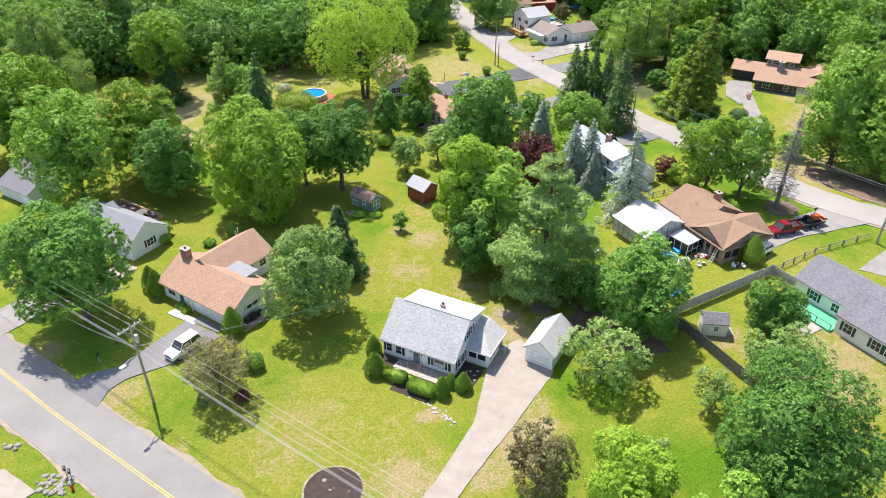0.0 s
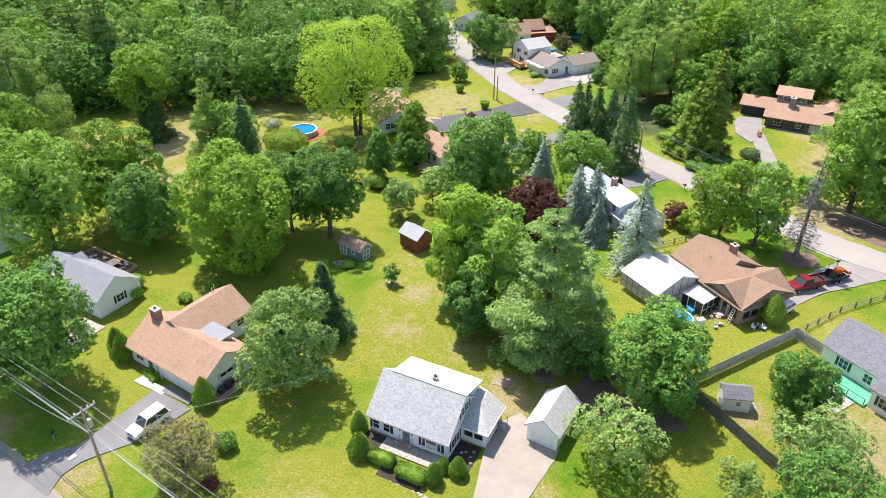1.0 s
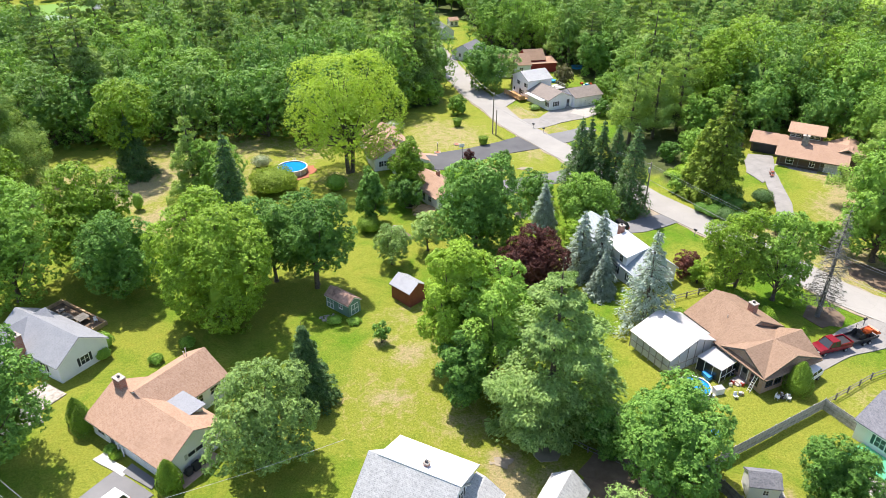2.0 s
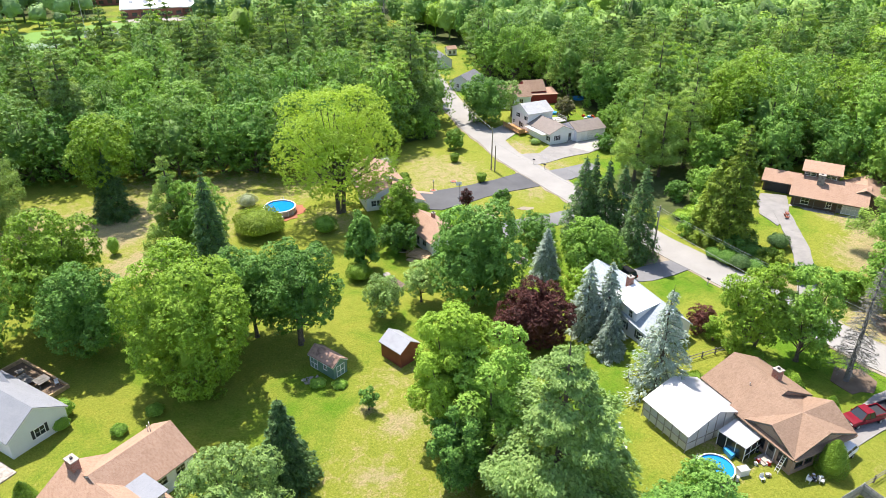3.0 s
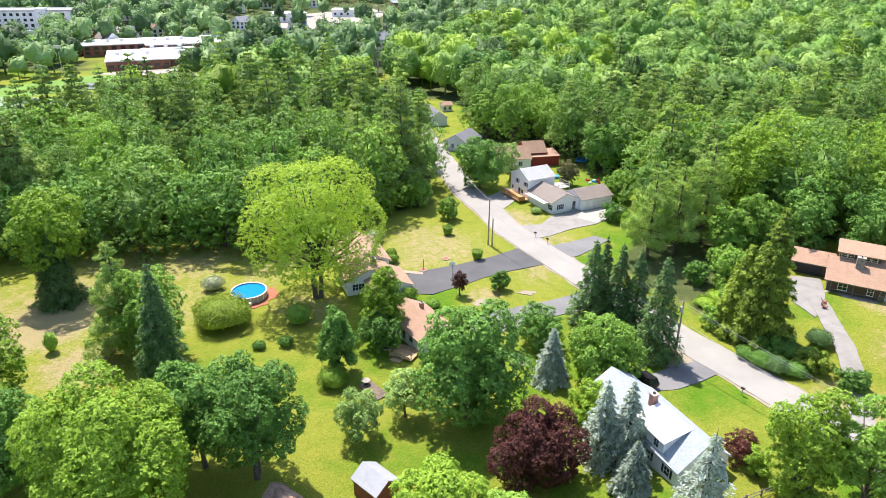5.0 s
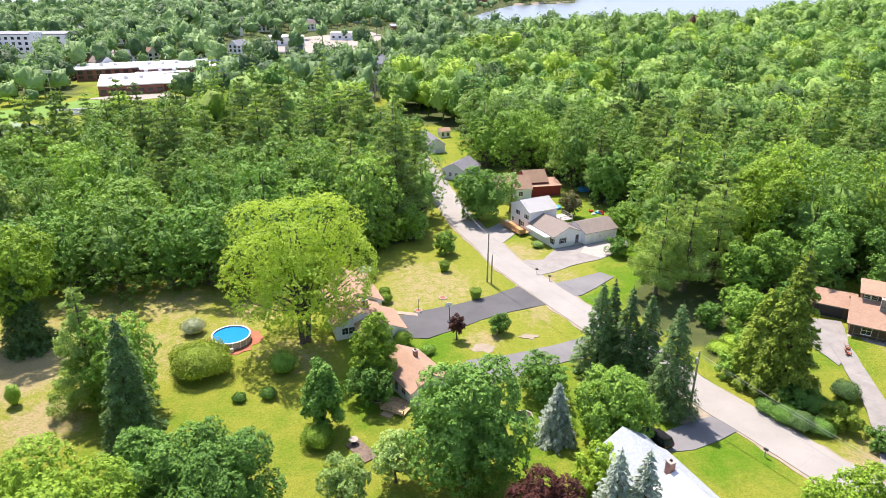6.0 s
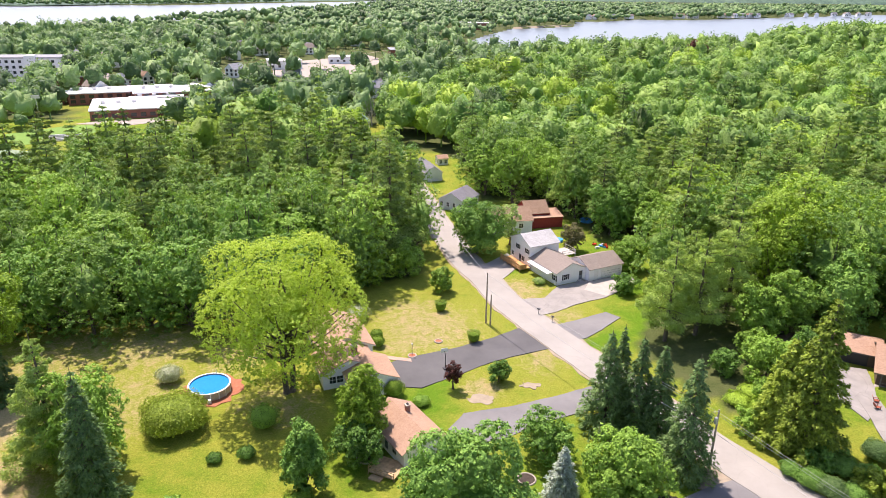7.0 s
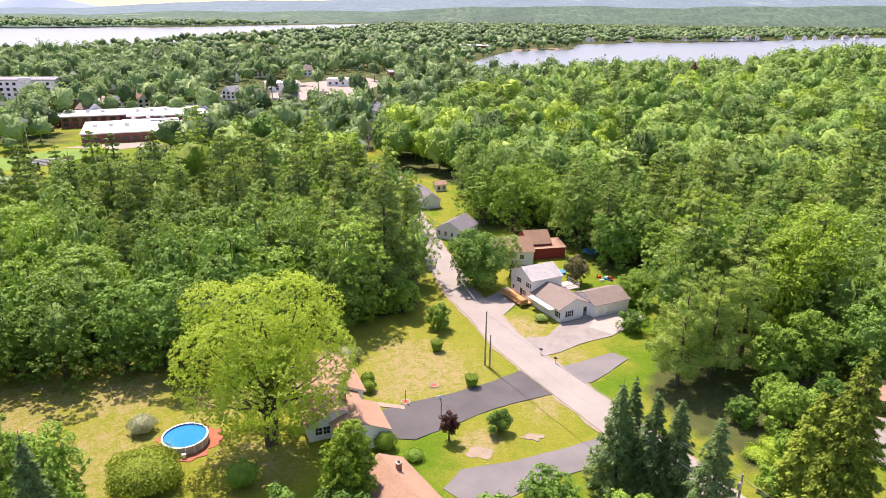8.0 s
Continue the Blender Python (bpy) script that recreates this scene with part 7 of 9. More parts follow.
for x0, y0, x1, y1, z in ((-14.5, 0, 14.5, 36, 4.2), (14.7, 4, 32, 34, 3.4), (4, 42, 43, 72, 5.4), (-27, 48, 3.6, 70, 5.6), (2, 36.2, 28, 41.8, 3.8)):
    part("wall", boxes((x0, y0, -0.3, x1, y1, z)), SCHOOL_BRICK, h)
    part("roof", boxes((x0 - 0.4, y0 - 0.4, z, x1 + 0.4, y1 + 0.4, z + 0.5)), ROOF_WHITE, h)
    n = int((x1 - x0) / 4)
    bm = bmesh.new()
    box(bm, -1.2, -0.06, 0, 1.2, 0.05, 1.7)
    me = bpy.data.meshes.new("window")
    bm.to_mesh(me)
    bm.free()
    me.materials.append(GLASS)
    for k in range(n):
        for lev in range(2 if z > 5.2 else 1):
            w = part("window", me, GLASS, h)
            w.matrix_basis = pose(x0 + (x1 - x0) * (k + 0.5) / n, y0, 1.0 + 2.4 * lev)
    for k in range(3):
        part("roof_unit", boxes((x0 + 4 + 7 * k, (y0 + y1) / 2, z + 0.5, x0 + 6 + 7 * k, (y0 + y1) / 2 + 2, z + 1.8)), METAL, h)
h = thing("mill", -285, 511, 0, 8, "long white mill with four rows of windows", "mill")
part("wall", boxes((-46, 0, -0.3, 50, 18, 14)), WHITE_SIDING, h)
part("roof", boxes((-46.5, -0.5, 14, 50.5, 18.5, 14.6)), ROOF_LGREY, h)
part("stair_tower", boxes((30, -3, -0.3, 36, 2, 16)), WHITE_SIDING, h)
bm = bmesh.new()
box(bm, -0.9, -0.08, 0, 0.9, 0.05, 1.7)
me = bpy.data.meshes.new("window")
bm.to_mesh(me)
bm.free()
me.materials.append(GLASS)
for k in range(24):
    for lev in range(4):
        w = part("window", me, GLASS, h)
        w.matrix_basis = pose(-44 + 3.9 * k, 0, 1.2 + 3.3 * lev)
for x, y, a, L, W, z, wl, rf, lab in (
        (-232, 462, 10, 34, 14, 6, SCHOOL_BRICK, ROOF_GREY, "low red brick hall in the town"),
        (-206, 480, 10, 22, 12, 8, SCHOOL_BRICK, ROOF_LGREY, "red brick block in the town"),
        (-205, 432, 14, 30, 14, 5, SCHOOL_BRICK, ROOF_WHITE, "low brick hall with a white roof"),
        (-112, 600, 20, 24, 16, 6, CREAM_SIDING, ROOF_WHITE, "wide store with a white flat roof"),
        (-75, 640, 0, 18, 14, 5, WHITE_SIDING, ROOF_WHITE, "white store with a flat roof"),
        (-20, 690, 10, 40, 22, 7, SCHOOL_BRICK, ROOF_LGREY, "brick store with a grey flat roof"),
        (55, 600, 25, 34, 20, 9, SCHOOL_BRICK, ROOF_LGREY, "red brick building among the trees"),
        (98, 640, 25, 30, 18, 9, WHITE_SIDING, ROOF_WHITE, "white hall among the trees"),
        (48, 1085, 0, 46, 24, 9, SCHOOL_BRICK, ROOF_WHITE, "brick building near the lake shore")):
    h = thing("town_building", x, y, 0, a, lab, "building", "town buildings")
    part("wall", boxes((-L / 2, -W / 2, -0.3, L / 2, W / 2, z)), wl, h)
    part("roof", boxes((-L / 2 - 0.4, -W / 2 - 0.4, z, L / 2 + 0.4, W / 2 + 0.4, z + 0.5)), rf, h)
    for k in range(int(L / 5)):
        w = part("window", me, GLASS, h)
        w.matrix_basis = pose(-L / 2 + 2.5 + 5 * k, -W / 2, 1.4)
for lab, mt, poly, z in (
        ("green sports field beside the school", FIELD, [(-200, 320), (-165, 327), (-148, 345), (-132, 362), (-134, 378), (-160, 374), (-173, 358), (-188, 345)], 0.05),
        ("pale worn practice field", TURF_PALE, [(-205, 288), (-140, 293), (-132, 302), (-144, 322), (-164, 328), (-202, 322)], 0.1),
        ("pale parking area beside the school", CONCRETE, [(-160, 377), (-152, 384), (-127, 394), (-120, 388), (-134, 376)], 0.08),
        ("wide pale parking area in the town", CONCRETE, [(-150, 560), (-92, 545), (-60, 560), (-40, 660), (-60, 705), (-120, 640)], 0.08),
        ("sandy lot in the town", SAND, [(-75, 690), (20, 715), (40, 745), (0, 790), (-50, 750)], 0.09),
        ("pale town street", CONCRETE, [(-75, 440), (-56, 452), (-44, 470), (-40, 540), (-52, 560), (-54, 500), (-62, 470), (-84, 456)], 0.1),
        ("pale parking area beside the mill", CONCRETE, [(-300, 480), (-235, 470), (-200, 520), (-225, 560), (-330, 560)], 0.08)):
    single("open_area", slab(poly, z, 0.3), mt, lab, "field" if "field" in lab else "paving", kind="structure")
h = thing("bleachers", -147, 342, 0, 20, "small pale bleachers beside the sports field", "bleachers")
for k in range(5):
    part("bench", boxes((-7, k * 0.8, 0, 7, k * 0.8 + 0.6, 0.5 + 0.4 * k)), METAL, h)
for x, y in ((-150.5, 335.5), (-185, 380), (-170, 300)):
    h = thing("floodlight_mast", x, y, 0, 0, "tall grey floodlight mast beside the field", "floodlight", "floodlight masts")
    bm = bmesh.new()
    tube(bm, [(0, 0, -0.2), (0, 0, 19)], [0.16, 0.08], 8)
    part("mast", bm, METAL, h)
    part("lamp_bar", boxes((-1.6, -0.15, 18, 1.6, 0.15, 19.2)), METAL, h)
tr = random.Random(5)
TOWN_COL = [(WHITE_SIDING, ROOF_GREY), (CREAM_SIDING, ROOF_BROWN), (WHITE_SIDING, ROOF_LGREY), (GREY_SIDING, ROOF_GREY), (CREAM_SIDING, ROOF_TAUPE)]
protos = []
for k, (wl, rf) in enumerate(TOWN_COL):
    hp = thing("town_house", -90 - 22 * k, 520 + 14 * (k % 3), 0, 30 * k, ("white wooden town house with a dark roof", "cream town house with a brown roof", "white town house with a pale grey roof", "grey town house with a dark roof", "cream town house with a taupe roof")[k], "house", "town houses")
    gable(hp, -5.5, 5.5, -4, 4, 5.4, 8.6, wl, rf, over=0.4)
    for a in (-3.6, 0, 3.6):
        for z in (1.2, 3.6):
            place(part("window", me, GLASS, hp), "f", a, -4, z)
    for a in (-2, 2):
        for z in (1.2, 3.8):
            place(part("window", me, GLASS, hp), "l", a, -5.5, z)
    protos.append(hp)
for k in range(84):
    y = tr.uniform(455, 860)
    x = tr.uniform(-0.52 * (y - 60), -0.05 * (y - 60))
    if not any(inside(f, x, y) for f in FIELDS):
        copy_thing(tr.choice(protos), pose(x, y, 0.6, 0, 0, tr.uniform(0, 360)))
for k in range(34):
    x = tr.uniform(240, 1000)
    copy_thing(tr.choice(protos), pose(x, 1405 + 0.42 * (x - 265) + tr.uniform(0, 14), 0.4, 0, 0, tr.uniform(0, 360)))


# ---- fences ----
def run(pts, step):
    """Even stations along a broken line: place and heading of each bay."""
    out = []
    pts = [lay(*q) for q in pts]
    for (x0, y0, h0), (x1, y1, h1) in zip(pts, pts[1:]):
        L = math.hypot(x1 - x0, y1 - y0)
        n = max(1, round(L / step))
        for i in range(n):
            out.append((x0 + (x1 - x0) * i / n, y0 + (y1 - y0) * i / n, math.degrees(math.atan2(y1 - y0, x1 - x0)), L / n))
    return out


def board_fence(pts, hgt, material, label, rail_side=1):
    f = thing("fence", pts[0][0], pts[0][1], 0, 0, label, "fence", kind="structure")
    rng = random.Random(9)
    ox, oy, up = lay(*pts[0])
    for x, y, a, L in run(pts, 2.4):
        m = pose(x - ox, y - oy, float(hill(x, y)) - up, 0, 0, a)
        p = part("post", boxes((-0.06, -0.06, -0.2, 0.06, 0.06, hgt + 0.08)), material, f)
        p.matrix_basis = m
        n = 14
        bs = [(0.06 + (L - 0.12) * i / n, -0.015, 0.06 + rng.uniform(0, 0.04), 0.06 + (L - 0.12) * (i + 1) / n - 0.012, 0.015, hgt + rng.uniform(-0.03, 0.02)) for i in range(n)]
        p = part("panel", boxes(*bs), material, f)
        p.matrix_basis = m
        for z in (0.35, hgt * 0.5, hgt - 0.3):
            p = part("rail", boxes((0.06, -0.06 * rail_side, z, L - 0.06, -0.016 * rail_side, z + 0.09) if rail_side > 0 else (0.06, 0.016, z, L - 0.06, 0.06, z + 0.09)), material, f)
            p.matrix_basis = m


board_fence([(31.3, 75.9), (49.9, 86.7), (52.2, 82.4)], 1.8, WOOD_GREY, "tall weathered grey board fence with posts")
board_fence([(31.3, 75.6), (37.0, 64.4), (41.2, 56.8), (46, 48)], 1.8, WOOD_DARK, "tall dark board fence along the lawn", -1)


def rail_fence(pts, label, hgt=1.1):
    f = thing("rail_fence", pts[0][0], pts[0][1], 0, 0, label, "fence", kind="structure")
    ox, oy, up = lay(*pts[0])
    for x, y, a, L in run(pts, 2.6):
        m = pose(x - ox, y - oy, float(hill(x, y)) - up, 0, 0, a)
        part("post", boxes((-0.08, -0.08, -0.2, 0.08, 0.08, hgt)), WOOD_DARK, f).matrix_basis = m
        for z in (0.35, 0.85):
            bm = bmesh.new()
            tube(bm, [(0, 0, z), (L / 2, 0.03, z + 0.02), (L, 0, z)], 0.055, 6)
            part("rail", bm, WOOD_DARK, f).matrix_basis = m


rail_fence([(50.2, 87.2), (59.2, 92.6), (70.4, 97.2)], "weathered split-rail fence along the lawn")
rail_fence([(28.5, 107.2), (38.1, 111.2), (51.5, 116.8)], "split-rail fence behind the brick house")
rail_fence([(16.5, 80.2), (21, 77.2), (25, 75.4)], "old low rail fence beneath the trees", 0.9)


# ---- poles and wires ----
def utility_pole(x, y, hgt, turn, arm=True, drum=False, label=""):
    p = thing("utility_pole", x, y, float(rise(x, y)), turn, label, "utility pole", "utility poles")
    bm = bmesh.new()
    tube(bm, [(0, 0, -0.3), (0, 0, hgt * 0.5), (0, 0, hgt)], [0.17, 0.15, 0.11], 9)
    part("pole", bm, POLE_WOOD, p)
    if arm:
        part("crossarm", boxes((-1.5, 0.1, hgt - 0.75, 1.5, 0.22, hgt - 0.6)), WOOD_GREY, p)
        for a in (-1.4, -0.7, 0.7, 1.4):
            bm = bmesh.new()
            tube(bm, [(a, 0.16, hgt - 0.6), (a, 0.16, hgt - 0.35)], [0.05, 0.07], 8)
            part("insulator", bm, METAL, p)
        for s in (-1, 1):
            bm = bmesh.new()
            tube(bm, [(s * 0.8, 0.16, hgt - 0.7), (0, 0.13, hgt - 1.5)], 0.03, 5)
            part("brace", bm, METAL, p)
    if drum:
        bm = bmesh.new()
        tube(bm, [(0.32, 0, hgt - 2.9), (0.32, 0, hgt - 2.8), (0.32, 0, hgt - 1.9), (0.32, 0, hgt - 1.8)], [0.18, 0.25, 0.25, 0.12], 12)
        part("transformer", bm, METAL, p)
        bm = bmesh.new()
        tube(bm, [(-0.1, -0.1, hgt - 4.4), (-1.6, -0.9, hgt - 3.6), (-2.6, -1.3, hgt - 3.5)], 0.04, 6)
        la = part("lamp_arm", bm, METAL, p)
        part("lamp_head", boxes((-3.2, -1.65, hgt - 3.62, -2.5, -1.25, hgt - 3.45)), METAL, la)
    return p


utility_pole(-34.8, 60.1, 12.1, 57, True, True, "tall wooden utility pole with transformer and lamp")
utility_pole(14.1, 185.4, 10.6, 30, False, False, "wooden utility pole on the grass verge")
utility_pole(14.9, 184.6, 6.4, 30, False, False, "short wooden pole beside a utility pole")
up = utility_pole(40.9, 141.2, 10.9, 30, False, False, "wooden utility pole with a transformer beside the street")
bm = bmesh.new()
tube(bm, [(-0.3, 0, 8.9), (-0.3, 0, 9.0), (-0.3, 0, 9.8), (-0.3, 0, 9.9)], [0.16, 0.22, 0.22, 0.1], 12)
part("transformer", bm, METAL, up)
bm = bmesh.new()
tube(bm, [(0, 0, 10.6), (-0.9, 0.1, 10.8)], 0.04, 6)
part("wire_bracket", bm, METAL, up)
utility_pole(70.7, 95.6, 9.8, 30, True, False, "wooden utility pole at the lawn's end")


def wire(name, pts, sag, r, label):
    bm = bmesh.new()
    out = []
    pts = [(lay(x, y)[0], lay(x, y)[1], z + lay(x, y)[2]) for x, y, z in pts]
    for a, b in zip(pts, pts[1:]):
        a, b = Vector(a), Vector(b)
        for i in range(12):
            t = i / 12
            out.append(a.lerp(b, t) - Vector((0, 0, sag * 4 * t * (1 - t))))
    out.append(Vector(pts[-1]))
    tube(bm, out, r, 4)
    single(name, bm, WIRE, label, "cable", group="overhead cables")


for dx, z in ((-1.0, 11.6), (0.0, 12.0), (1.0, 11.6), (0.0, 8.6), (0.15, 8.0)):
    ox, oy = 0.56 * dx, 0.83 * dx
    wire("overhead_cable", [(-84.8 + ox, 94.5 + oy, z), (-34.8 + ox, 60.1 + oy, z), (14 + ox, 26.5 + oy, z)], 0.7, 0.014 if z > 9 else 0.025, "grey power cable strung between poles")
wire("overhead_cable", [(-34.8, 60.1, 8.9), (-9, 75.0, 5.6)], 0.6, 0.022, "grey service cable to the white house")
wire("overhead_cable", [(-34.8, 60.1, 8.7), (-50, 70, 6.5), (-66, 84, 5)], 0.5, 0.02, "grey service cable to the grey house")
for z, r in ((10.5, 0.02), (10.1, 0.02), (7.4, 0.035)):
    wire("overhead_cable", [(14.1, 185.4, min(z, 10.4)), (40.9, 141.2, z), (70.7, 95.6, z - 1.0), (110, 78, z - 1)], 0.9, r, "grey cable strung along the side street")
wire("overhead_cable", [(14.1, 185.4, 10.2), (6, 222, 9.5), (2, 262, 9)], 0.8, 0.025, "grey cable strung along the side street")


# ---- vehicles ----
def vehicle(name, x, y, turn, paint, label, L=4.9, W=1.9, bed=False, hgt=1.8):
    """Body, cabin, glass, wheels, lights and bumpers; x is forward."""
    c = thing(name, x, y, 0.12, turn, label, name.replace("_", " "))
    hood = 1.05
    pr = [(-L / 2, 0.45), (L / 2 - 0.05, 0.4), (L / 2, 0.6), (L / 2 - 0.04, 0.92), (L / 2 - 0.5, hood), (L / 2 - 1.35, hood + 0.06), (-L / 2 + 0.1, hood + 0.08), (-L / 2, hood)]
    bm = bmesh.new()
    prism(bm, [(a, -W / 2, z) for a, z in pr], (0, W, 0))
    bmesh.ops.bevel(bm, geom=bm.edges[:], offset=0.06, segments=2, affect="EDGES")
    part("body", bm, paint, c)
    f0, b0 = L / 2 - 1.3, (-0.75 if bed else -L / 2 + 0.15)
    bm = bmesh.new()
    for zz, fr, bk, w in ((hood + 0.04, f0, b0, W / 2 - 0.05), (hgt - 0.06, f0 - 0.75, b0 + 0.35, W / 2 - 0.22), (hgt, f0 - 0.85, b0 + 0.45, W / 2 - 0.3)):
        for a, b in ((fr, -w), (fr, w), (bk, w), (bk, -w)):
            bm.verts.new((a, b, zz))
    bm.verts.ensure_lookup_table()
    for lv in (0, 4):
        for i in range(4):
            j = (i + 1) % 4
            bm.faces.new([bm.verts[q] for q in (lv + i, lv + j, lv + 4 + j, lv + 4 + i)])
    bm.faces.new([bm.verts[q] for q in (8, 9, 10, 11)])
    bm.faces.new([bm.verts[q] for q in (3, 2, 1, 0)])
    part("cabin_glass", bm, GLASS, c)
    part("roof", boxes((b0 + 0.3, -W / 2 + 0.2, hgt - 0.05, f0 - 0.72, W / 2 - 0.2, hgt + 0.03)), paint, c)
    for s in (-1, 1):
        for a in (f0 - 0.36, (f0 + b0) / 2 - 0.1, b0 + 0.2):
            bm = bmesh.new()
            k = 0.36 if a > 0.3 else (-0.18 if a < b0 + 0.3 else 0)
            tube(bm, [(a + k, s * (W / 2 - 0.05), hood), (a - k * 0.9, s * (W / 2 - 0.2), hgt - 0.03)], 0.05, 5)
            part("pillar", bm, paint, c)
        part("mirror", boxes((f0 - 0.5, s * (W / 2) - 0.02 if s > 0 else -W / 2 - 0.2, hood, f0 - 0.38, W / 2 + 0.2 if s > 0 else -W / 2 + 0.02, hood + 0.18)), paint, c)
        part("headlight", boxes((L / 2 - 0.12, s * W * 0.36 - 0.2, 0.68, L / 2 + 0.02, s * W * 0.36 + 0.2, 0.86)), CHROME, c)
        part("tail_light", boxes((-L / 2 - 0.02, s * W * 0.42 - 0.1, 0.7, -L / 2 + 0.08, s * W * 0.42 + 0.1, 0.98)), LAMP_RED, c)
        for a in (L / 2 - 0.95, -L / 2 + 1.0):
            bm = bmesh.new()
            tube(bm, [(a, s * (W / 2 - 0.22), 0.24), (a, s * (W / 2 - 0.2), 0.24), (a, s * (W / 2 + 0.0), 0.24), (a, s * (W / 2 + 0.03), 0.24)], [0.28, 0.36, 0.36, 0.28], 14)
            wh = part("wheel", bm, RUBBER, c)
            bm = bmesh.new()
            tube(bm, [(a, s * (W / 2 + 0.0), 0.24), (a, s * (W / 2 + 0.045), 0.24)], [0.22, 0.19], 12)
            part("rim", bm, METAL, wh)
    part("bumper", boxes((L / 2 - 0.06, -W / 2 + 0.1, 0.4, L / 2 + 0.06, W / 2 - 0.1, 0.56)), CHROME if bed else paint, c)
    part("grille", boxes((L / 2 - 0.06, -0.45, 0.62, L / 2 + 0.03, 0.45, 0.9)), DARK_METAL, c)
    if bed:
        part("load_bed", boxes((-L / 2 + 0.15, -W / 2 + 0.12, hood + 0.06, -0.85, W / 2 - 0.12, hood + 0.12)), DARK_METAL, c)
        for bx in ((-L / 2 + 0.02, -W / 2 + 0.03, hood, -0.8, -W / 2 + 0.14, hood + 0.34), (-L / 2 + 0.02, W / 2 - 0.14, hood, -0.8, W / 2 - 0.03, hood + 0.34), (-L / 2, -W / 2 + 0.1, hood, -L / 2 + 0.1, W / 2 - 0.1, hood + 0.34)):
            part("bed_side", boxes(bx), paint, c)
    return c


vehicle("suv", -33.9, 69.3, 237, CAR_WHITE, "white four-wheel drive parked on the driveway", 5.0, 1.95, False, 1.9)
vehicle("pickup_truck", 56.7, 98.9, 198, CAR_RED, "dark red pickup truck parked on the driveway", 5.5, 2.0, True, 1.9)
vehicle("car", 34.4, 135.4, 120, CAR_BLACK, "black car parked beside the white cottage", 4.7, 1.85, False, 1.7)
vehicle("car", 73.5, 170.0, 250, CAR_BLACK, "dark car parked before the carport", 4.6, 1.85, False, 1.6)
vehicle("car", 50.4, 92.4, 215, CAR_WHITE, "pale silver car half hidden behind a bush", 4.4, 1.8, False, 1.5)
t = thing("trailer", 62.1, 101.2, 0.12, 20, "dark flat trailer loaded with an orange tractor", "trailer")
part("platform", boxes((-2.2, -1.0, 0.5, 2.2, 1.0, 0.62)), DARK_METAL, t)
for s in (-1, 1):
    part("side_rail", boxes((-2.2, s * 1.0 - 0.04, 0.62, 2.2, s * 1.0 + 0.04, 0.95)), DARK_METAL, t)
    for a in (-0.5, 0.5):
        bm = bmesh.new()
        tube(bm, [(a, s * 1.02, 0.22), (a, s * 1.06, 0.22), (a, s * 1.24, 0.22), (a, s * 1.28, 0.22)], [0.26, 0.34, 0.34, 0.26], 12)
        w = part("wheel", bm, RUBBER, t)
        bm = bmesh.new()
        tube(bm, [(a, s * 1.26, 0.22), (a, s * 1.3, 0.22)], [0.2, 0.17], 10)
        part("rim", bm, METAL, w)
part("hitch", boxes((-3.4, -0.08, 0.42, -2.2, 0.08, 0.52)), DARK_METAL, t)
t = thing("tractor", 62.1, 101.2, 0.74, 20, "small orange tractor with roll bar and loader", "tractor")
bm = bmesh.new()
box(bm, 0.0, -0.4, 0.4, 1.5, 0.4, 1.05)
bmesh.ops.bevel(bm, geom=bm.edges[:], offset=0.1, segments=2, affect="EDGES")
part("bonnet", bm, ORANGE, t)
part("seat", boxes((-0.6, -0.3, 0.7, -0.1, 0.3, 0.85), (-0.65, -0.3, 0.85, -0.55, 0.3, 1.3)), DARK_METAL, t)
bm = bmesh.new()
tube(bm, [(-0.8, -0.5, 0.4), (-0.8, -0.5, 2.0), (-0.8, 0.5, 2.0), (-0.8, 0.5, 0.4)], 0.05, 6)
part("roll_bar", bm, DARK_METAL, t)
for s in (-1, 1):
    for a, r in ((-0.5, 0.5), (1.2, 0.32)):
        bm = bmesh.new()
        tube(bm, [(a, s * 0.5, r), (a, s * 0.55, r), (a, s * 0.8, r), (a, s * 0.84, r)], [r * 0.8, r, r, r * 0.8], 12)
        part("wheel", bm, RUBBER, t)
    bm = bmesh.new()
    tube(bm, [(0.1, s * 0.42, 0.9), (1.4, s * 0.42, 1.1), (2.1, s * 0.42, 0.6)], 0.06, 6)
    part("loader_arm", bm, ORANGE, t)
bm = bmesh.new()
prism(bm, [(2.0, -0.8, 0.3), (2.7, -0.8, 0.25), (2.75, -0.8, 0.4), (2.2, -0.8, 0.9), (2.0, -0.8, 0.8)], (0, 1.6, 0))
part("bucket", bm, ORANGE, t)


# ---- pool ----
h = thing("pool", -31.4, 160.9, 0, 20, "round above-ground pool with bright blue water", "pool")
R, n = 3.2, 48
bm = bmesh.new()
for zz, rr in ((0, R), (1.3, R)):
    for k in range(n):
        bm.verts.new((rr * math.cos(2 * math.pi * k / n), rr * math.sin(2 * math.pi * k / n), zz))
for zz, rr in ((1.3, R - 0.05), (0.2, R - 0.05)):
    for k in range(n):
        bm.verts.new((rr * math.cos(2 * math.pi * k / n), rr * math.sin(2 * math.pi * k / n), zz))
bm.verts.ensure_lookup_table()
for lv in range(3):
    for k in range(n):
        j = (k + 1) % n
        bm.faces.new([bm.verts[q] for q in (lv * n + k, lv * n + j, (lv + 1) * n + j, (lv + 1) * n + k)])
part("wall", bm, POOL_WALL, h, "grey-tan pool wall")
bm = bmesh.new()
for zz in (1.3, 1.36):
    for rr in (R - 0.14, R + 0.1):
        for k in range(n):
            bm.verts.new((rr * math.cos(2 * math.pi * k / n), rr * math.sin(2 * math.pi * k / n), zz))
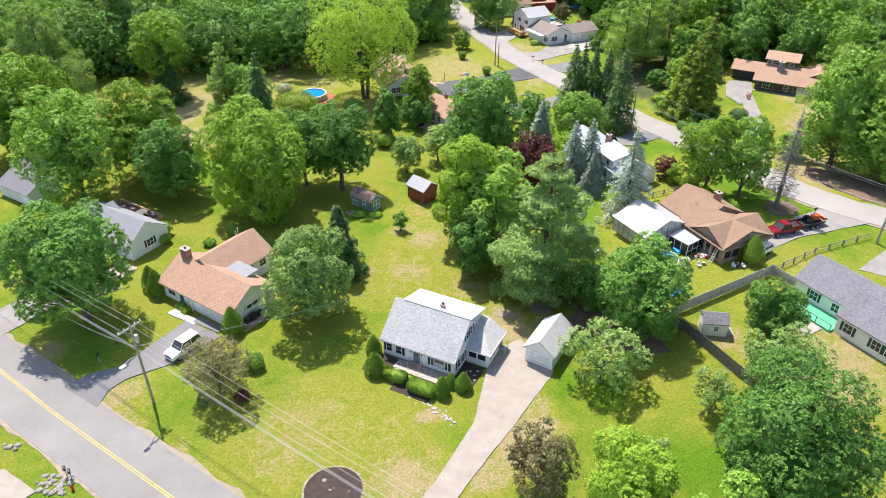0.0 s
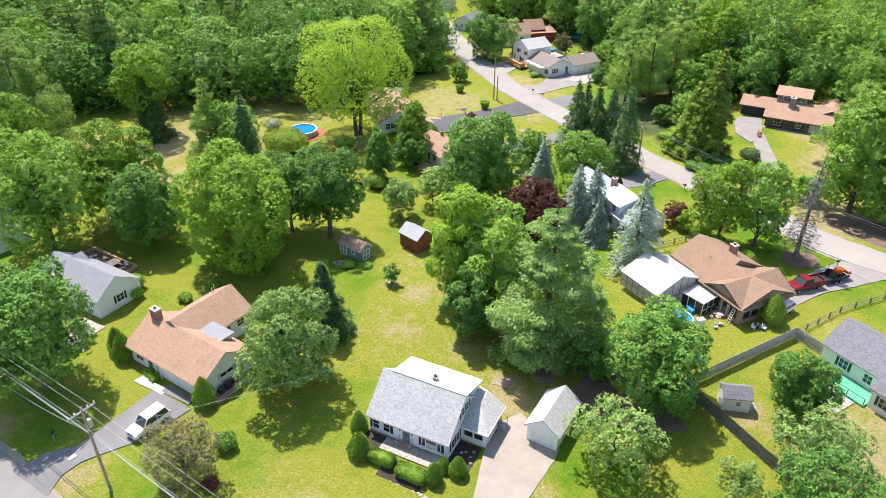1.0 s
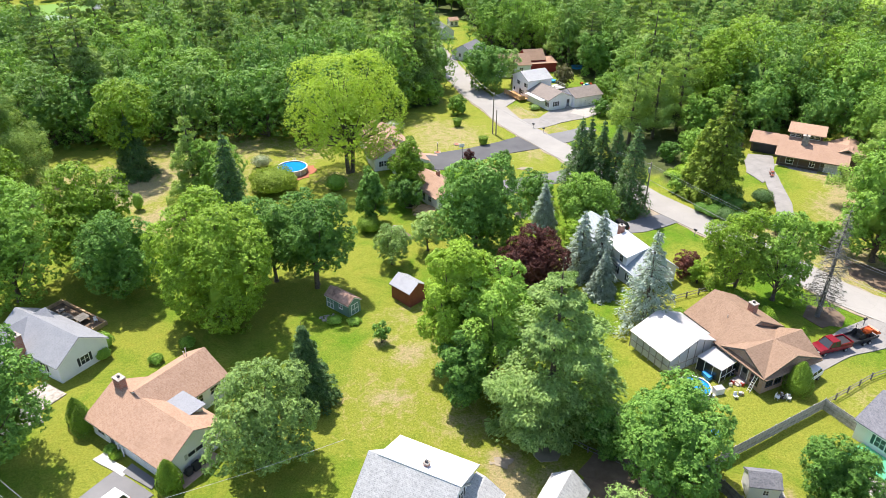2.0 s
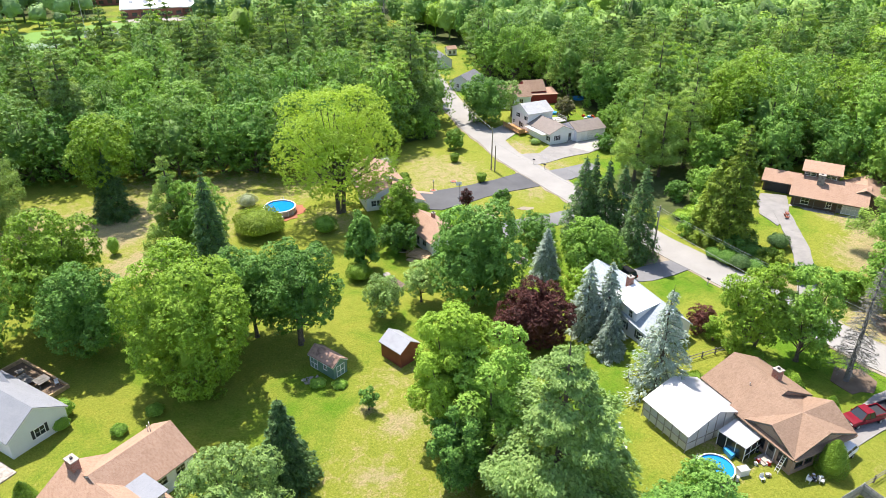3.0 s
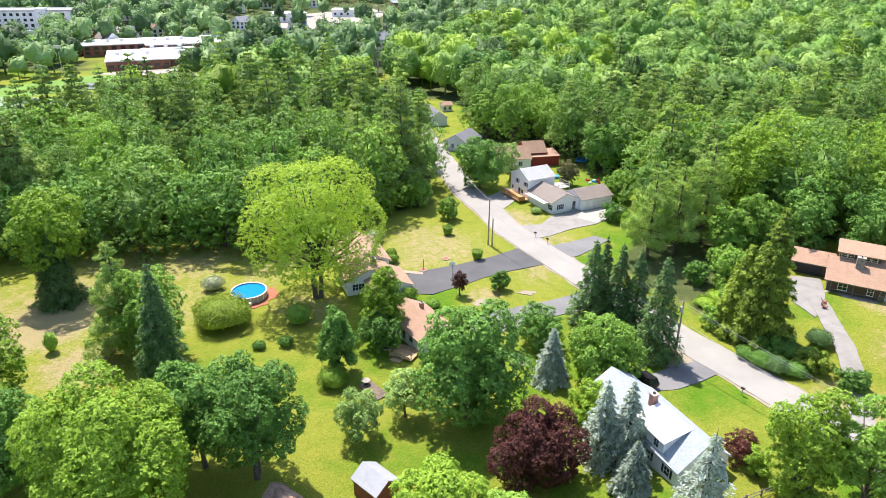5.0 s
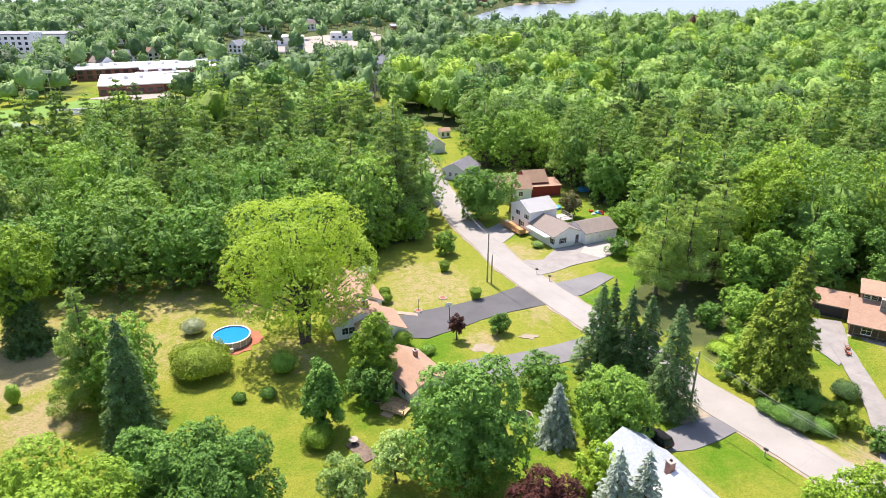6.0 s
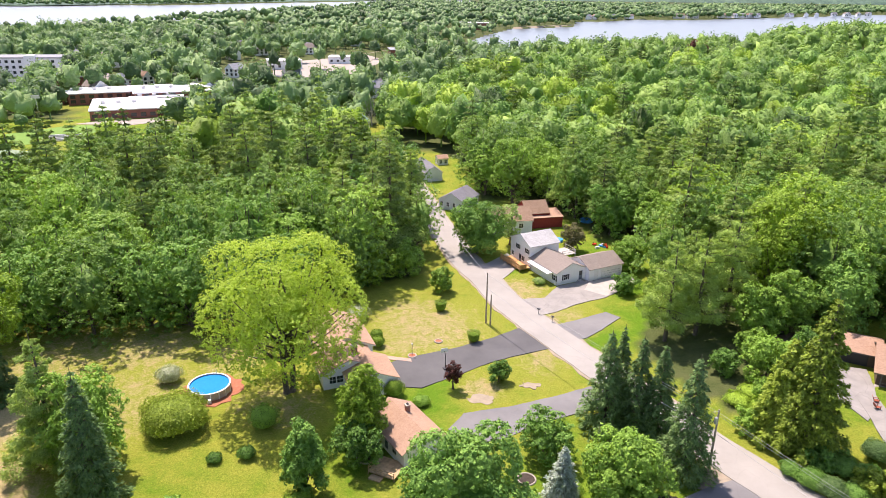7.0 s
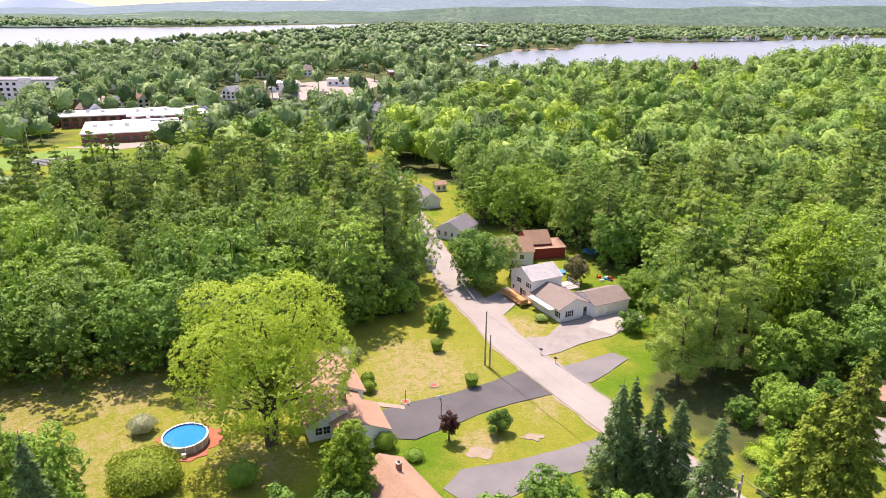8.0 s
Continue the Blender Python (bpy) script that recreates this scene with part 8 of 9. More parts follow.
bm.verts.ensure_lookup_table()
for a, b in ((0, 1), (1, 3), (3, 2), (2, 0)):
    for k in range(n):
        j = (k + 1) % n
        bm.faces.new([bm.verts[q] for q in (a * n + k, a * n + j, b * n + j, b * n + k)])
part("rim", bm, WHITE, h, "white pool rim")
bm = bmesh.new()
bmesh.ops.create_circle(bm, cap_ends=True, segments=n, radius=R - 0.06, matrix=Matrix.Translation((0, 0, 1.12)))
part("water", bm, POOL_WATER, h, "bright blue pool water")
for k in range(16):
    a = 2 * math.pi * k / 16
    p = part("post", boxes((R + 0.01, -0.07, 0, R + 0.08, 0.07, 1.34)), WHITE, h)
    p.matrix_basis = Matrix.Rotation(a, 4, "Z")
for s in (-0.25, 0.25):
    bm = bmesh.new()
    tube(bm, [(1.0 + s, 3.5, 0), (1.0 + s, 3.3, 1.9), (1.0 + s, 2.9, 2.0), (1.0 + s, 2.7, 1.2)], 0.03, 6)
    part("ladder_rail", bm, WHITE, h)
part("pump", boxes((-0.6, -4.0, 0, 0.0, -3.5, 0.7)), WHITE, h)

copy_thing(h, pose(33.2, 86.6, 2.2, 0, 0, 70) @ Matrix.Diagonal((0.64, 0.64, 0.8, 1)))


# ---- garden things ----
def bush(name, x, y, hgt, w, leaf, label, shape="round", seed=1, n=700, size=0.16, group="shrubs"):
    """A clipped or loose shrub: leaf clumps over a shaped skin, on short stems."""
    rng = np.random.default_rng(seed)
    n, size = int(n * 2.2), size * 0.68
    d = unit(rng.normal(size=(n, 3)))
    d[:, 2] = np.abs(d[:, 2]) * 1.0 - 0.15
    d = unit(d)
    P = d.copy()
    if shape == "cone":
        t = rng.uniform(0, 1, n) ** 0.8
        a = rng.uniform(0, 6.28, n)
        rr = (1 - t ** 2.6) ** 0.8 * (0.86 + 0.14 * np.sin(np.pi * np.clip(t * 1.6, 0, 1))) * 0.98 + 0.02
        P = np.stack([np.cos(a) * rr * w / 2, np.sin(a) * rr * w / 2, t * hgt], 1)
        d = unit(np.stack([np.cos(a), np.sin(a), 0.5 * np.ones(n)], 1))
    elif shape == "cup":
        t = rng.uniform(0, 1, n)
        a = rng.uniform(0, 6.28, n)
        top = rng.uniform(size=n) < 0.45
        rr = np.where(top, np.sqrt(rng.uniform(0, 1, n)), 0.6 + 0.4 * t)
        P = np.stack([np.cos(a) * rr * w / 2, np.sin(a) * rr * w / 2, np.where(top, hgt, hgt * (0.15 + 0.85 * t))], 1)
        d = np.where(top[:, None], np.array([0, 0, 1.0]), np.stack([np.cos(a), np.sin(a), -0.2 + 0 * a], 1))
    elif shape == "box":
        P = np.sign(d) * np.abs(d) ** 0.45 * np.array([w * 0.62, w * 0.32, hgt * 0.5]) + np.array([0, 0, hgt * 0.52])
    else:
        P = d * np.array([w / 2, w / 2, hgt * 0.55]) * (1 + 0.14 * np.sin(5 * d[:, :1] + seed) * np.cos(4 * d[:, 1:2]) + 0.07 * rng.normal(size=(n, 1))) + np.array([0, 0, hgt * 0.45])
    P[:, 2] = np.maximum(P[:, 2], 0.05)
    N = unit(d + 0.45 * rng.normal(size=d.shape) + np.array([0, 0, 0.2]))
    cv = cards(P * rng.uniform(0.94, 1.04, (n, 1)), N, size * 1.3, size, rng)
    V, F = cubeball(4)
    sc = {"box": np.array([w * 0.58, w * 0.29, hgt * 0.46]), "cone": np.array([w * 0.4, w * 0.4, hgt * 0.5]), "cup": np.array([w * 0.42, w * 0.42, hgt * 0.48])}.get(shape, np.array([w * 0.43, w * 0.43, hgt * 0.46]))
    if shape == "box":
        V = np.sign(V) * np.abs(V) ** 0.5
    core_v = V * sc + np.array([0, 0, hgt * 0.48])
    if shape == "cone":
        core_v[:, :2] *= np.sqrt(np.clip(1.08 - core_v[:, 2:3] / hgt, 0.02, 1)) * 1.15
    t = thing(name, x, y, float(rise(x, y)), 37.0 * seed if shape != "box" else -26.5, label, "shrub", group)
    cr = join([cv, (core_v, F)])
    part("crown", quads("crown", *cr), leaf, t)
    part("stem", quads("stem", *stem([(0, 0, -0.1), (0, 0, hgt * 0.4)], [0.08, 0.05], 6)), BARK, t)
    return t


for i, (x, y, hgt, w, sh, lf, n) in enumerate((
        (-9.0, 68.9, 3.0, 2.2, "cone", LEAF_HEDGE, 1300), (-8.6, 65.2, 3.4, 2.8, "cone", LEAF_HEDGE, 1700), (-6.0, 64.0, 1.35, 2.6, "box", LEAF_HEDGE, 1400), (-2.6, 61.8, 1.35, 2.9, "box", LEAF_HEDGE, 1600),
        (-0.1, 61.3, 3.0, 2.0, "cone", LEAF_HEDGE, 1200), (0.9, 62.9, 2.0, 1.6, "cone", LEAF_HEDGE, 800), (2.5, 62.3, 2.7, 2.2, "cone", LEAF_HEDGE, 1200),
        (-41.6, 81.8, 4.2, 3.0, "cone", LEAF_HEDGE, 1500), (-43.0, 83.2, 4.0, 2.8, "cone", LEAF_HEDGE, 1300), (-28.4, 73.2, 4.2, 3.0, "cone", LEAF_HEDGE, 1700),
        (48.1, 90.2, 4.6, 3.7, "cone", LEAF_HEDGE, 1700), (50.4, 104.0, 2.4, 2.4, "cone", LEAF_HEDGE, 900), (53.2, 100.6, 2.6, 2.2, "cone", LEAF_HEDGE, 900))):
    bush("clipped_shrub", x, y, hgt, w, lf, "dense clipped green shrub beside the house wall", sh, i + 1, n)
for i, (x, y, hgt, w, lf, n, lab) in enumerate((
        (-37.8, 95.0, 1.2, 2.0, LEAF_MAPLE, 500, "loose green shrub behind the tan house"), (-34.6, 98.6, 1.4, 2.2, LEAF_MAPLE, 500, "loose green shrub behind the tan house"),
        (-24.0, 66.2, 2.1, 2.4, LEAF_MAPLE, 900, "round green shrub on the lawn"), (-28.6, 60.2, 1.2, 1.5, LEAF_DARK, 350, "small dark shrub beneath a tree"), (-24.2, 60.6, 1.2, 1.8, LEAF_PURPLE, 400, "small dark purple shrub on the lawn"),
        (-12.0, 133.6, 2.8, 4.4, LEAF_HEDGE, 1500, "broad round rhododendron on the lawn"), (-33.4, 151.2, 4.6, 9.4, LEAF_CEDAR, 3600, "very broad olive green rhododendron"), (-38.8, 163.6, 2.6, 4.0, LEAF_BLOOM, 1200, "round shrub covered in pale blossom"),
        (-21.2, 144.4, 1.6, 2.4, LEAF_DARK, 500, "small dark shrub on the lawn"), (-25.4, 143.5, 1.2, 2.0, LEAF_DARK, 400, "small dark shrub on the lawn"), (-20.5, 151.5, 3.4, 4.4, LEAF_MAPLE, 900, "loose green shrub beneath the silver maple"),
        (-2.0, 160.0, 2.6, 3.2, LEAF_HEDGE, 900, "round clipped shrub beside the ranch house"), (-5.9, 176.0, 1.8, 2.4, LEAF_HEDGE, 600, "round clipped shrub beside the ranch house"), (-6.4, 178.6, 1.8, 2.4, LEAF_HEDGE, 600, "round clipped shrub beside the ranch house"),
        (-10.8, 186.8, 2.6, 4.6, LEAF_BLOOM, 900, "faded blossom shrub beside the ranch house"), (2.4, 157.6, 1.4, 2.6, LEAF_MAPLE, 500, "low green shrub beside the driveway"), (-30.5, 185.0, 3.0, 4.0, LEAF_MAPLE, 800, "green shrub at the lawn's end"),
        (45.4, 113.1, 1.9, 2.6, LEAF_YELLOW, 700, "round bright green shrub behind the brick house"), (47.3, 111.4, 1.9, 2.6, LEAF_YELLOW, 700, "round bright green shrub behind the brick house"), (48.4, 108.5, 1.9, 2.6, LEAF_YELLOW, 700, "round bright green shrub behind the brick house"), (50.4, 106.4, 1.9, 2.6, LEAF_YELLOW, 700, "round bright green shrub behind the brick house"), (52.7, 100.2, 1.9, 2.6, LEAF_YELLOW, 700, "round bright green shrub behind the brick house"),
        (37.4, 106.2, 1.6, 3.0, LEAF_HEDGE, 600, "low green shrub behind the greenhouse"), (-46.2, 98.2, 2.4, 2.6, LEAF_MAPLE, 600, "leafy green shrub beside the grey house"), (-45.4, 95.8, 1.6, 2.0, LEAF_MAPLE, 500, "leafy green shrub beside the grey house"),
        (-14.6, 104.6, 0.8, 2.2, LEAF_MAPLE, 350, "low green plants beside the green shed"), (-11.6, 104.4, 0.7, 2.0, LEAF_MAPLE, 350, "low green plants beside the green shed"),
        (-36.2, 77.6, 0.8, 1.4, LEAF_YELLOW, 300, "low flowering plants beside the walk"), (-37.2, 78.6, 0.9, 1.4, LEAF_MAPLE, 300, "low green plants beside the walk"), (26.8, 204.4, 1.4, 2.6, LEAF_GREY, 450, "grey-green shrub beside the white house"),
        (22.0, 136.8, 2.4, 3.0, LEAF_MAPLE, 600, "green shrub beside the blue spruce"), (-50.5, 49.2, 1.0, 3.0, LEAF_YELLOW, 500, "low yellow-green shrub beside the driveway"), (55.5, 110.0, 1.2, 1.6, LEAF_YELLOW, 300, "small yellow-green bush beside the street"),
        (52.8, 142.4, 1.6, 3.4, LEAF_DARK, 900, "low leafy brush beneath the tall cedar"), (54.3, 140.3, 2.0, 3.9, LEAF_DARK, 1300, "low leafy brush beneath the tall cedar"), (55.8, 138.3, 2.4, 3.4, LEAF_SPRUCE, 1300, "low leafy brush beneath the tall cedar"), (58.3, 137.8, 1.6, 3.9, LEAF_DARK, 900, "low leafy brush beneath the tall cedar"), (61.8, 140.4, 2.0, 3.4, LEAF_DARK, 1300, "low leafy brush beneath the tall cedar"), (64.9, 144.0, 2.4, 3.9, LEAF_SPRUCE, 1300, "low leafy brush beneath the tall cedar"), (56.8, 143.0, 1.6, 3.4, LEAF_DARK, 900, "low leafy brush beneath the tall cedar"), (59.3, 142.1, 2.0, 3.9, LEAF_DARK, 1300, "low leafy brush beneath the tall cedar"),
        (54.9, 159.4, 0.9, 4.6, LEAF_YELLOW, 900, "low bright green ferns beneath the pines"), (54.9, 155.7, 0.9, 4.6, LEAF_YELLOW, 900, "low bright green ferns beneath the pines"), (51.9, 157.7, 0.9, 4.6, LEAF_YELLOW, 900, "low bright green ferns beneath the pines"), (57.2, 157.8, 0.9, 4.6, LEAF_YELLOW, 900, "low bright green ferns beneath the pines"),
        (-58.0, 142.0, 3.4, 2.0, LEAF_MAPLE, 600, "small upright green tree on the lawn"))):
    bush("shrub", x, y, hgt, w, lf, lab, "round", i + 30, n, 0.2 if w < 5 else 0.3)
for i, (x, y) in enumerate(((5.4, 190.8), (11.4, 178.0))):
    bush("clipped_shrub", x, y, 1.9, 2.5, LEAF_HEDGE, "flat-topped clipped shrub on the lawn", "cup", i + 80, 900)


def rock(rng, s, flat=1.0):
    V, F = cubeball(2)
    V = V * (1 + 0.2 * rng.normal(size=(len(V), 1))) * np.array([s, s * rng.uniform(0.6, 1.0), s * flat * rng.uniform(0.35, 0.6)])
    return V, F


def rocks(name, label, places, s0, s1, material, seed, group, flat=1.0):
    rng = np.random.default_rng(seed)
    kinds = []
    for k in range(5):
        V, F = rock(rng, 1.0, flat)
        kinds.append(quads("rock", V, F))
        kinds[-1].materials.append(material)
    for x, y in places:
        s = rng.uniform(s0, s1)
        ob = new(name, kinds[rng.integers(5)])
        px, py, up = lay(x, y)
        ob.matrix_world = pose(px, py, float(rise(x, y)) + up + 0.1 * s, 0, 0, rng.uniform(0, 360)) @ Matrix.Diagonal((s, s, s, 1))
        tagged(ob, label, "stone", group)


single("flower_bed", slab([(-11.5 + 3.1 * math.cos(k * 0.3927), 47.4 + 3.0 * math.sin(k * 0.3927)) for k in range(16)], 0.14, 0.2, 0.05), MULCH, "round bed of dark mulch in the lawn", "flower bed")
rocks("stone", "pale edging stone round the mulch bed", [(-11.5 + 3.15 * math.cos(k * 0.1366), 47.4 + 3.05 * math.sin(k * 0.1366)) for k in range(46)], 0.14, 0.24, STONE_PALE, 3, "edging stones")
rocks("stone", "pale stone inside the mulch bed", [(-12.6, 48.6), (-10.6, 48.8), (-13.2, 47.0), (-9.8, 47.2), (-11.2, 46.4), (-11.4, 47.6), (-11.9, 47.4), (-11.6, 47.1), (-12.9, 46.0)], 0.16, 0.34, STONE_PALE, 4, "bed stones")
pr = random.Random(8)
rocks("flagstone", "pale irregular flagstone in the lawn path", [(-5.4 + 6.8 * k / 45 + pr.uniform(-0.6, 0.6), 62.6 - 5.6 * k / 45 + pr.uniform(-0.6, 0.6)) for k in range(46)], 0.14, 0.30, STONE_PALE, 5, "path stones", 0.3)
rocks("stone", "grey boulder piled beside the driveway", [(-40.9 + pr.uniform(-2.2, 1.4), 48.3 + pr.uniform(-1.4, 1.0)) for k in range(44)] + [(-48.4 + pr.uniform(-1, 1), 53.2 + pr.uniform(-0.7, 0.7)) for k in range(9)], 0.16, 0.42, STONE, 6, "boulder pile")
rocks("stone", "pale stone beside the green shed", [(-15.6 + pr.uniform(-1.4, 1.2), 105.6 + pr.uniform(-1.2, 0.8)) for k in range(18)], 0.15, 0.4, STONE_PALE, 7, "shed stones")
rocks("stone", "grey stone of the old wall beside the street", [(54.5 + 3.5 * k / 14 + pr.uniform(-0.3, 0.3), 141.6 - 1.8 * k / 14 + pr.uniform(-0.4, 0.4)) for k in range(15)], 0.25, 0.5, STONE, 8, "wall stones")
single("flower_bed", boxes((9.6, -1.4, -0.05, 13.2, 3.6, 0.1)), MULCH, "dark mulch bed beside the porch wing", "flower bed", -8.1, 68.6, 0, -26.5)
single("flower_bed", boxes((-0.8, -3.4, -0.05, 3.2, 0.2, 0.09), (4.2, -5.0, -0.05, 9.4, -2.2, 0.09)), MULCH, "dark mulch bed beneath clipped shrubs", "flower bed", -8.1, 68.6, 0, -26.5)
rocks("stone", "pale stone in the mulch bed", [(3.2 + pr.uniform(-0.9, 1.2), 64.6 + pr.uniform(-0.9, 0.9)) for k in range(9)], 0.15, 0.3, STONE_PALE, 9, "porch bed stones")
for x, y in ((0.4, 172.6), (5.0, 177.9), (-4.9, 144.3), (16.8, 140.2)):
    big = x < -1 or x > 10
    r0 = 1.2 if big else 0.7
    bm = bmesh.new()
    bmesh.ops.create_circle(bm, cap_ends=True, segments=20, radius=r0)
    bmesh.ops.translate(bm, verts=bm.verts[:], vec=(0, 0, 0.1))
    t = thing("planting_ring", x, y, 0, 0, "round planting bed edged with pale stone", "flower bed", "planting rings")
    part("mulch", bm, MULCH if big else REDMULCH, t)
    bm = bmesh.new()
    tube(bm, [(r0 * math.cos(k * 0.3142), r0 * math.sin(k * 0.3142), 0.08) for k in range(21)], 0.12, 6)
    part("edging", bm, STONE_PALE, t)
p = thing("lamp_post", 0.4, 172.6, 0.1, 0, "slim dark garden lamp post in a stone ring", "lamp post")
bm = bmesh.new()
tube(bm, [(0, 0, 0), (0, 0, 2.1)], 0.05, 6)
part("post", bm, DARK_METAL, p)
part("lantern", boxes((-0.12, -0.12, 2.1, 0.12, 0.12, 2.4)), METAL, p)
for x, y, a in ((-40.3, 49.3, 30), (-39.6, 48.9, 30), (24.8, 189.4, 60), (27.0, 186.0, 60), (48.2, 132.6, 40), (64.6, 104.8, 120), (-44.2, 67.2, 10)):
    m = thing("mailbox", x, y, 0.05, a, "dark rounded mailbox on a wooden post", "mailbox", "mailboxes")
    part("post", boxes((-0.05, -0.05, -0.2, 0.05, 0.05, 1.05)), WOOD_GREY, m)
    bm = bmesh.new()
    prism(bm, [(-0.14, -0.3, 1.05), (0.14, -0.3, 1.05), (0.14, -0.3, 1.22), (0.08, -0.3, 1.32), (-0.08, -0.3, 1.32), (-0.14, -0.3, 1.22)], (0, 0.6, 0))
    part("box", bm, DARK_METAL, m)
b = thing("basketball_hoop", 6.2, 168.2, 0.1, 200, "portable basketball hoop beside the driveway", "basketball hoop")
bm = bmesh.new()
tube(bm, [(0, 0, 0), (0, 0, 2.6), (0, -0.5, 3.1)], 0.06, 6)
part("post", bm, DARK_METAL, b)
part("backboard", boxes((-0.6, -0.62, 2.8, 0.6, -0.56, 3.6)), WHITE, b)
part("base", boxes((-0.4, -0.3, 0, 0.4, 0.5, 0.2)), DARK_METAL, b)
for x, y, z, a in ((44.9, 88.6, 0, 40), (46.3, 88.5, 0, 80), (39.6, 88.8, 0, 10), (24.9, 96.4, 0, 20), (24.7, 92.8, 0, 70), (36.2, 108.0, 0, 15), (34.9, 107.0, 0, 100), (-50.2, 104.4, 0, 40)):
    c = thing("garden_chair", x, y, z, a, "pale plastic garden chair on the grass", "chair", "garden chairs")
    part("seat", boxes((-0.25, -0.25, 0.38, 0.25, 0.25, 0.43)), WHITE, c)
    part("backrest", boxes((-0.25, 0.21, 0.43, 0.25, 0.26, 0.9)), WHITE, c)
    for sx in (-0.22, 0.18):
        for sy in (-0.22, 0.18):
            part("leg", boxes((sx, sy, 0, sx + 0.04, sy + 0.04, 0.38)), WHITE, c)
single("tarp", slab([(0, 0), (2.6, 0.4), (3.0, 1.4), (1.6, 1.9), (0.2, 1.2)], 0.25, 0.2, 0.12), BLUE_TARP, "crumpled bright blue tarp on the lawn", "tarp", 33.0, 80.6, 0, 20)
single("tarp", slab([(0, 0), (1.6, 0.2), (1.8, 1.2), (0.4, 1.4)], 0.6, 0.55, 0.1), BLUE_TARP, "blue tarp over stacked things beside the sunroom", "tarp", 37.2, 92.0, 0, 30)
for x, y, a in ((-27.2, 76.8, 50), (-26.5, 77.5, 60), (-27.8, 77.9, 40)):
    t = thing("wheelie_bin", x, y, 0.12, a, "dark plastic refuse bin beside the house wall", "bin", "refuse bins")
    bm = bmesh.new()
    prism(bm, [(-0.26, -0.28, 0.08), (0.26, -0.28, 0.08), (0.32, -0.34, 1.0), (-0.32, -0.34, 1.0)], (0, 0.62, 0))
    part("body", bm, DARK_METAL, t)
    part("lid", boxes((-0.34, -0.36, 1.0, 0.34, 0.32, 1.07)), DARK_METAL, t)
    for sx in (-0.27, 0.27):
        bm = bmesh.new()
        tube(bm, [(sx - 0.03, 0.3, 0.1), (sx + 0.03, 0.3, 0.1)], 0.1, 10)
        part("wheel", bm, RUBBER, t)
t = thing("fire_hydrant", -38.8, 47.4, 0.05, 0, "small red fire hydrant beside the boulders", "hydrant")
bm = bmesh.new()
tube(bm, [(0, 0, 0), (0, 0, 0.08), (0, 0, 0.1), (0, 0, 0.6), (0, 0, 0.72), (0, 0, 0.78)], [0.18, 0.18, 0.12, 0.12, 0.08, 0.02], 10)
part("barrel", bm, LAMP_RED, t)
bm = bmesh.new()
tube(bm, [(-0.22, 0, 0.46), (0.22, 0, 0.46)], 0.06, 8)
part("outlet", bm, LAMP_RED, t)
for x, y in ((29.7, 176.2), (20.6, 191.2)):
    t = thing("storm_drain", x, y, 0.09, -58, "dark iron drain grate in the street", "drain", "street drains")
    part("frame", boxes((-0.5, -0.35, -0.05, 0.5, 0.35, 0.012)), DARK_METAL, t)
    for k in range(6):
        part("bar", boxes((-0.42 + 0.15 * k, -0.28, 0.012, -0.34 + 0.15 * k, 0.28, 0.03)), DARK_METAL, t)
for x, y, a in ((71.4, 155.2, 70), (70.6, 153.6, 95)):
    t = thing("lawn_chair", x, y, 2.6, a, "small rust-red wooden lawn chair beside the driveway", "chair", "red lawn chairs")
    part("seat", boxes((-0.32, -0.3, 0.32, 0.32, 0.35, 0.37)), RUST_RED, t)
    bm = bmesh.new()
    prism(bm, [(-0.32, 0.32, 0.36), (-0.32, 0.62, 1.05), (-0.32, 0.67, 1.03), (-0.32, 0.38, 0.34)], (0.64, 0, 0))
    part("backrest", bm, RUST_RED, t)
    for sx in (-0.38, 0.32):
        part("armrest", boxes((sx, -0.32, 0.58, sx + 0.08, 0.5, 0.62)), RUST_RED, t)
        part("leg", boxes((sx, -0.3, 0, sx + 0.06, -0.22, 0.58)), RUST_RED, t)
c = thing("cooler_box", 37.7, 89.8, 0, 15, "white box with a lid standing on the grass", "box")
part("body", boxes((-0.6, -0.4, 0, 0.6, 0.4, 0.8)), WHITE, c)
part("lid", boxes((-0.63, -0.43, 0.8, 0.63, 0.43, 0.9)), PLASTIC_SHEET, c)
l = thing("ladder", 42.7, 90.5, 0, -65, "white ladder leaning on the brick wall", "ladder")
for s in (-0.22, 0.22):
    part("rail", quads("rail", *stem([(s, -1.0, 0), (s, 0.0, 3.0)], [0.05, 0.05], 4)), WHITE, l)
for k in range(8):
    part("rung", boxes((-0.22, -0.95 + 0.115 * k, 0.25 + 0.345 * k, 0.22, -0.9 + 0.115 * k, 0.3 + 0.345 * k)), WHITE, l)
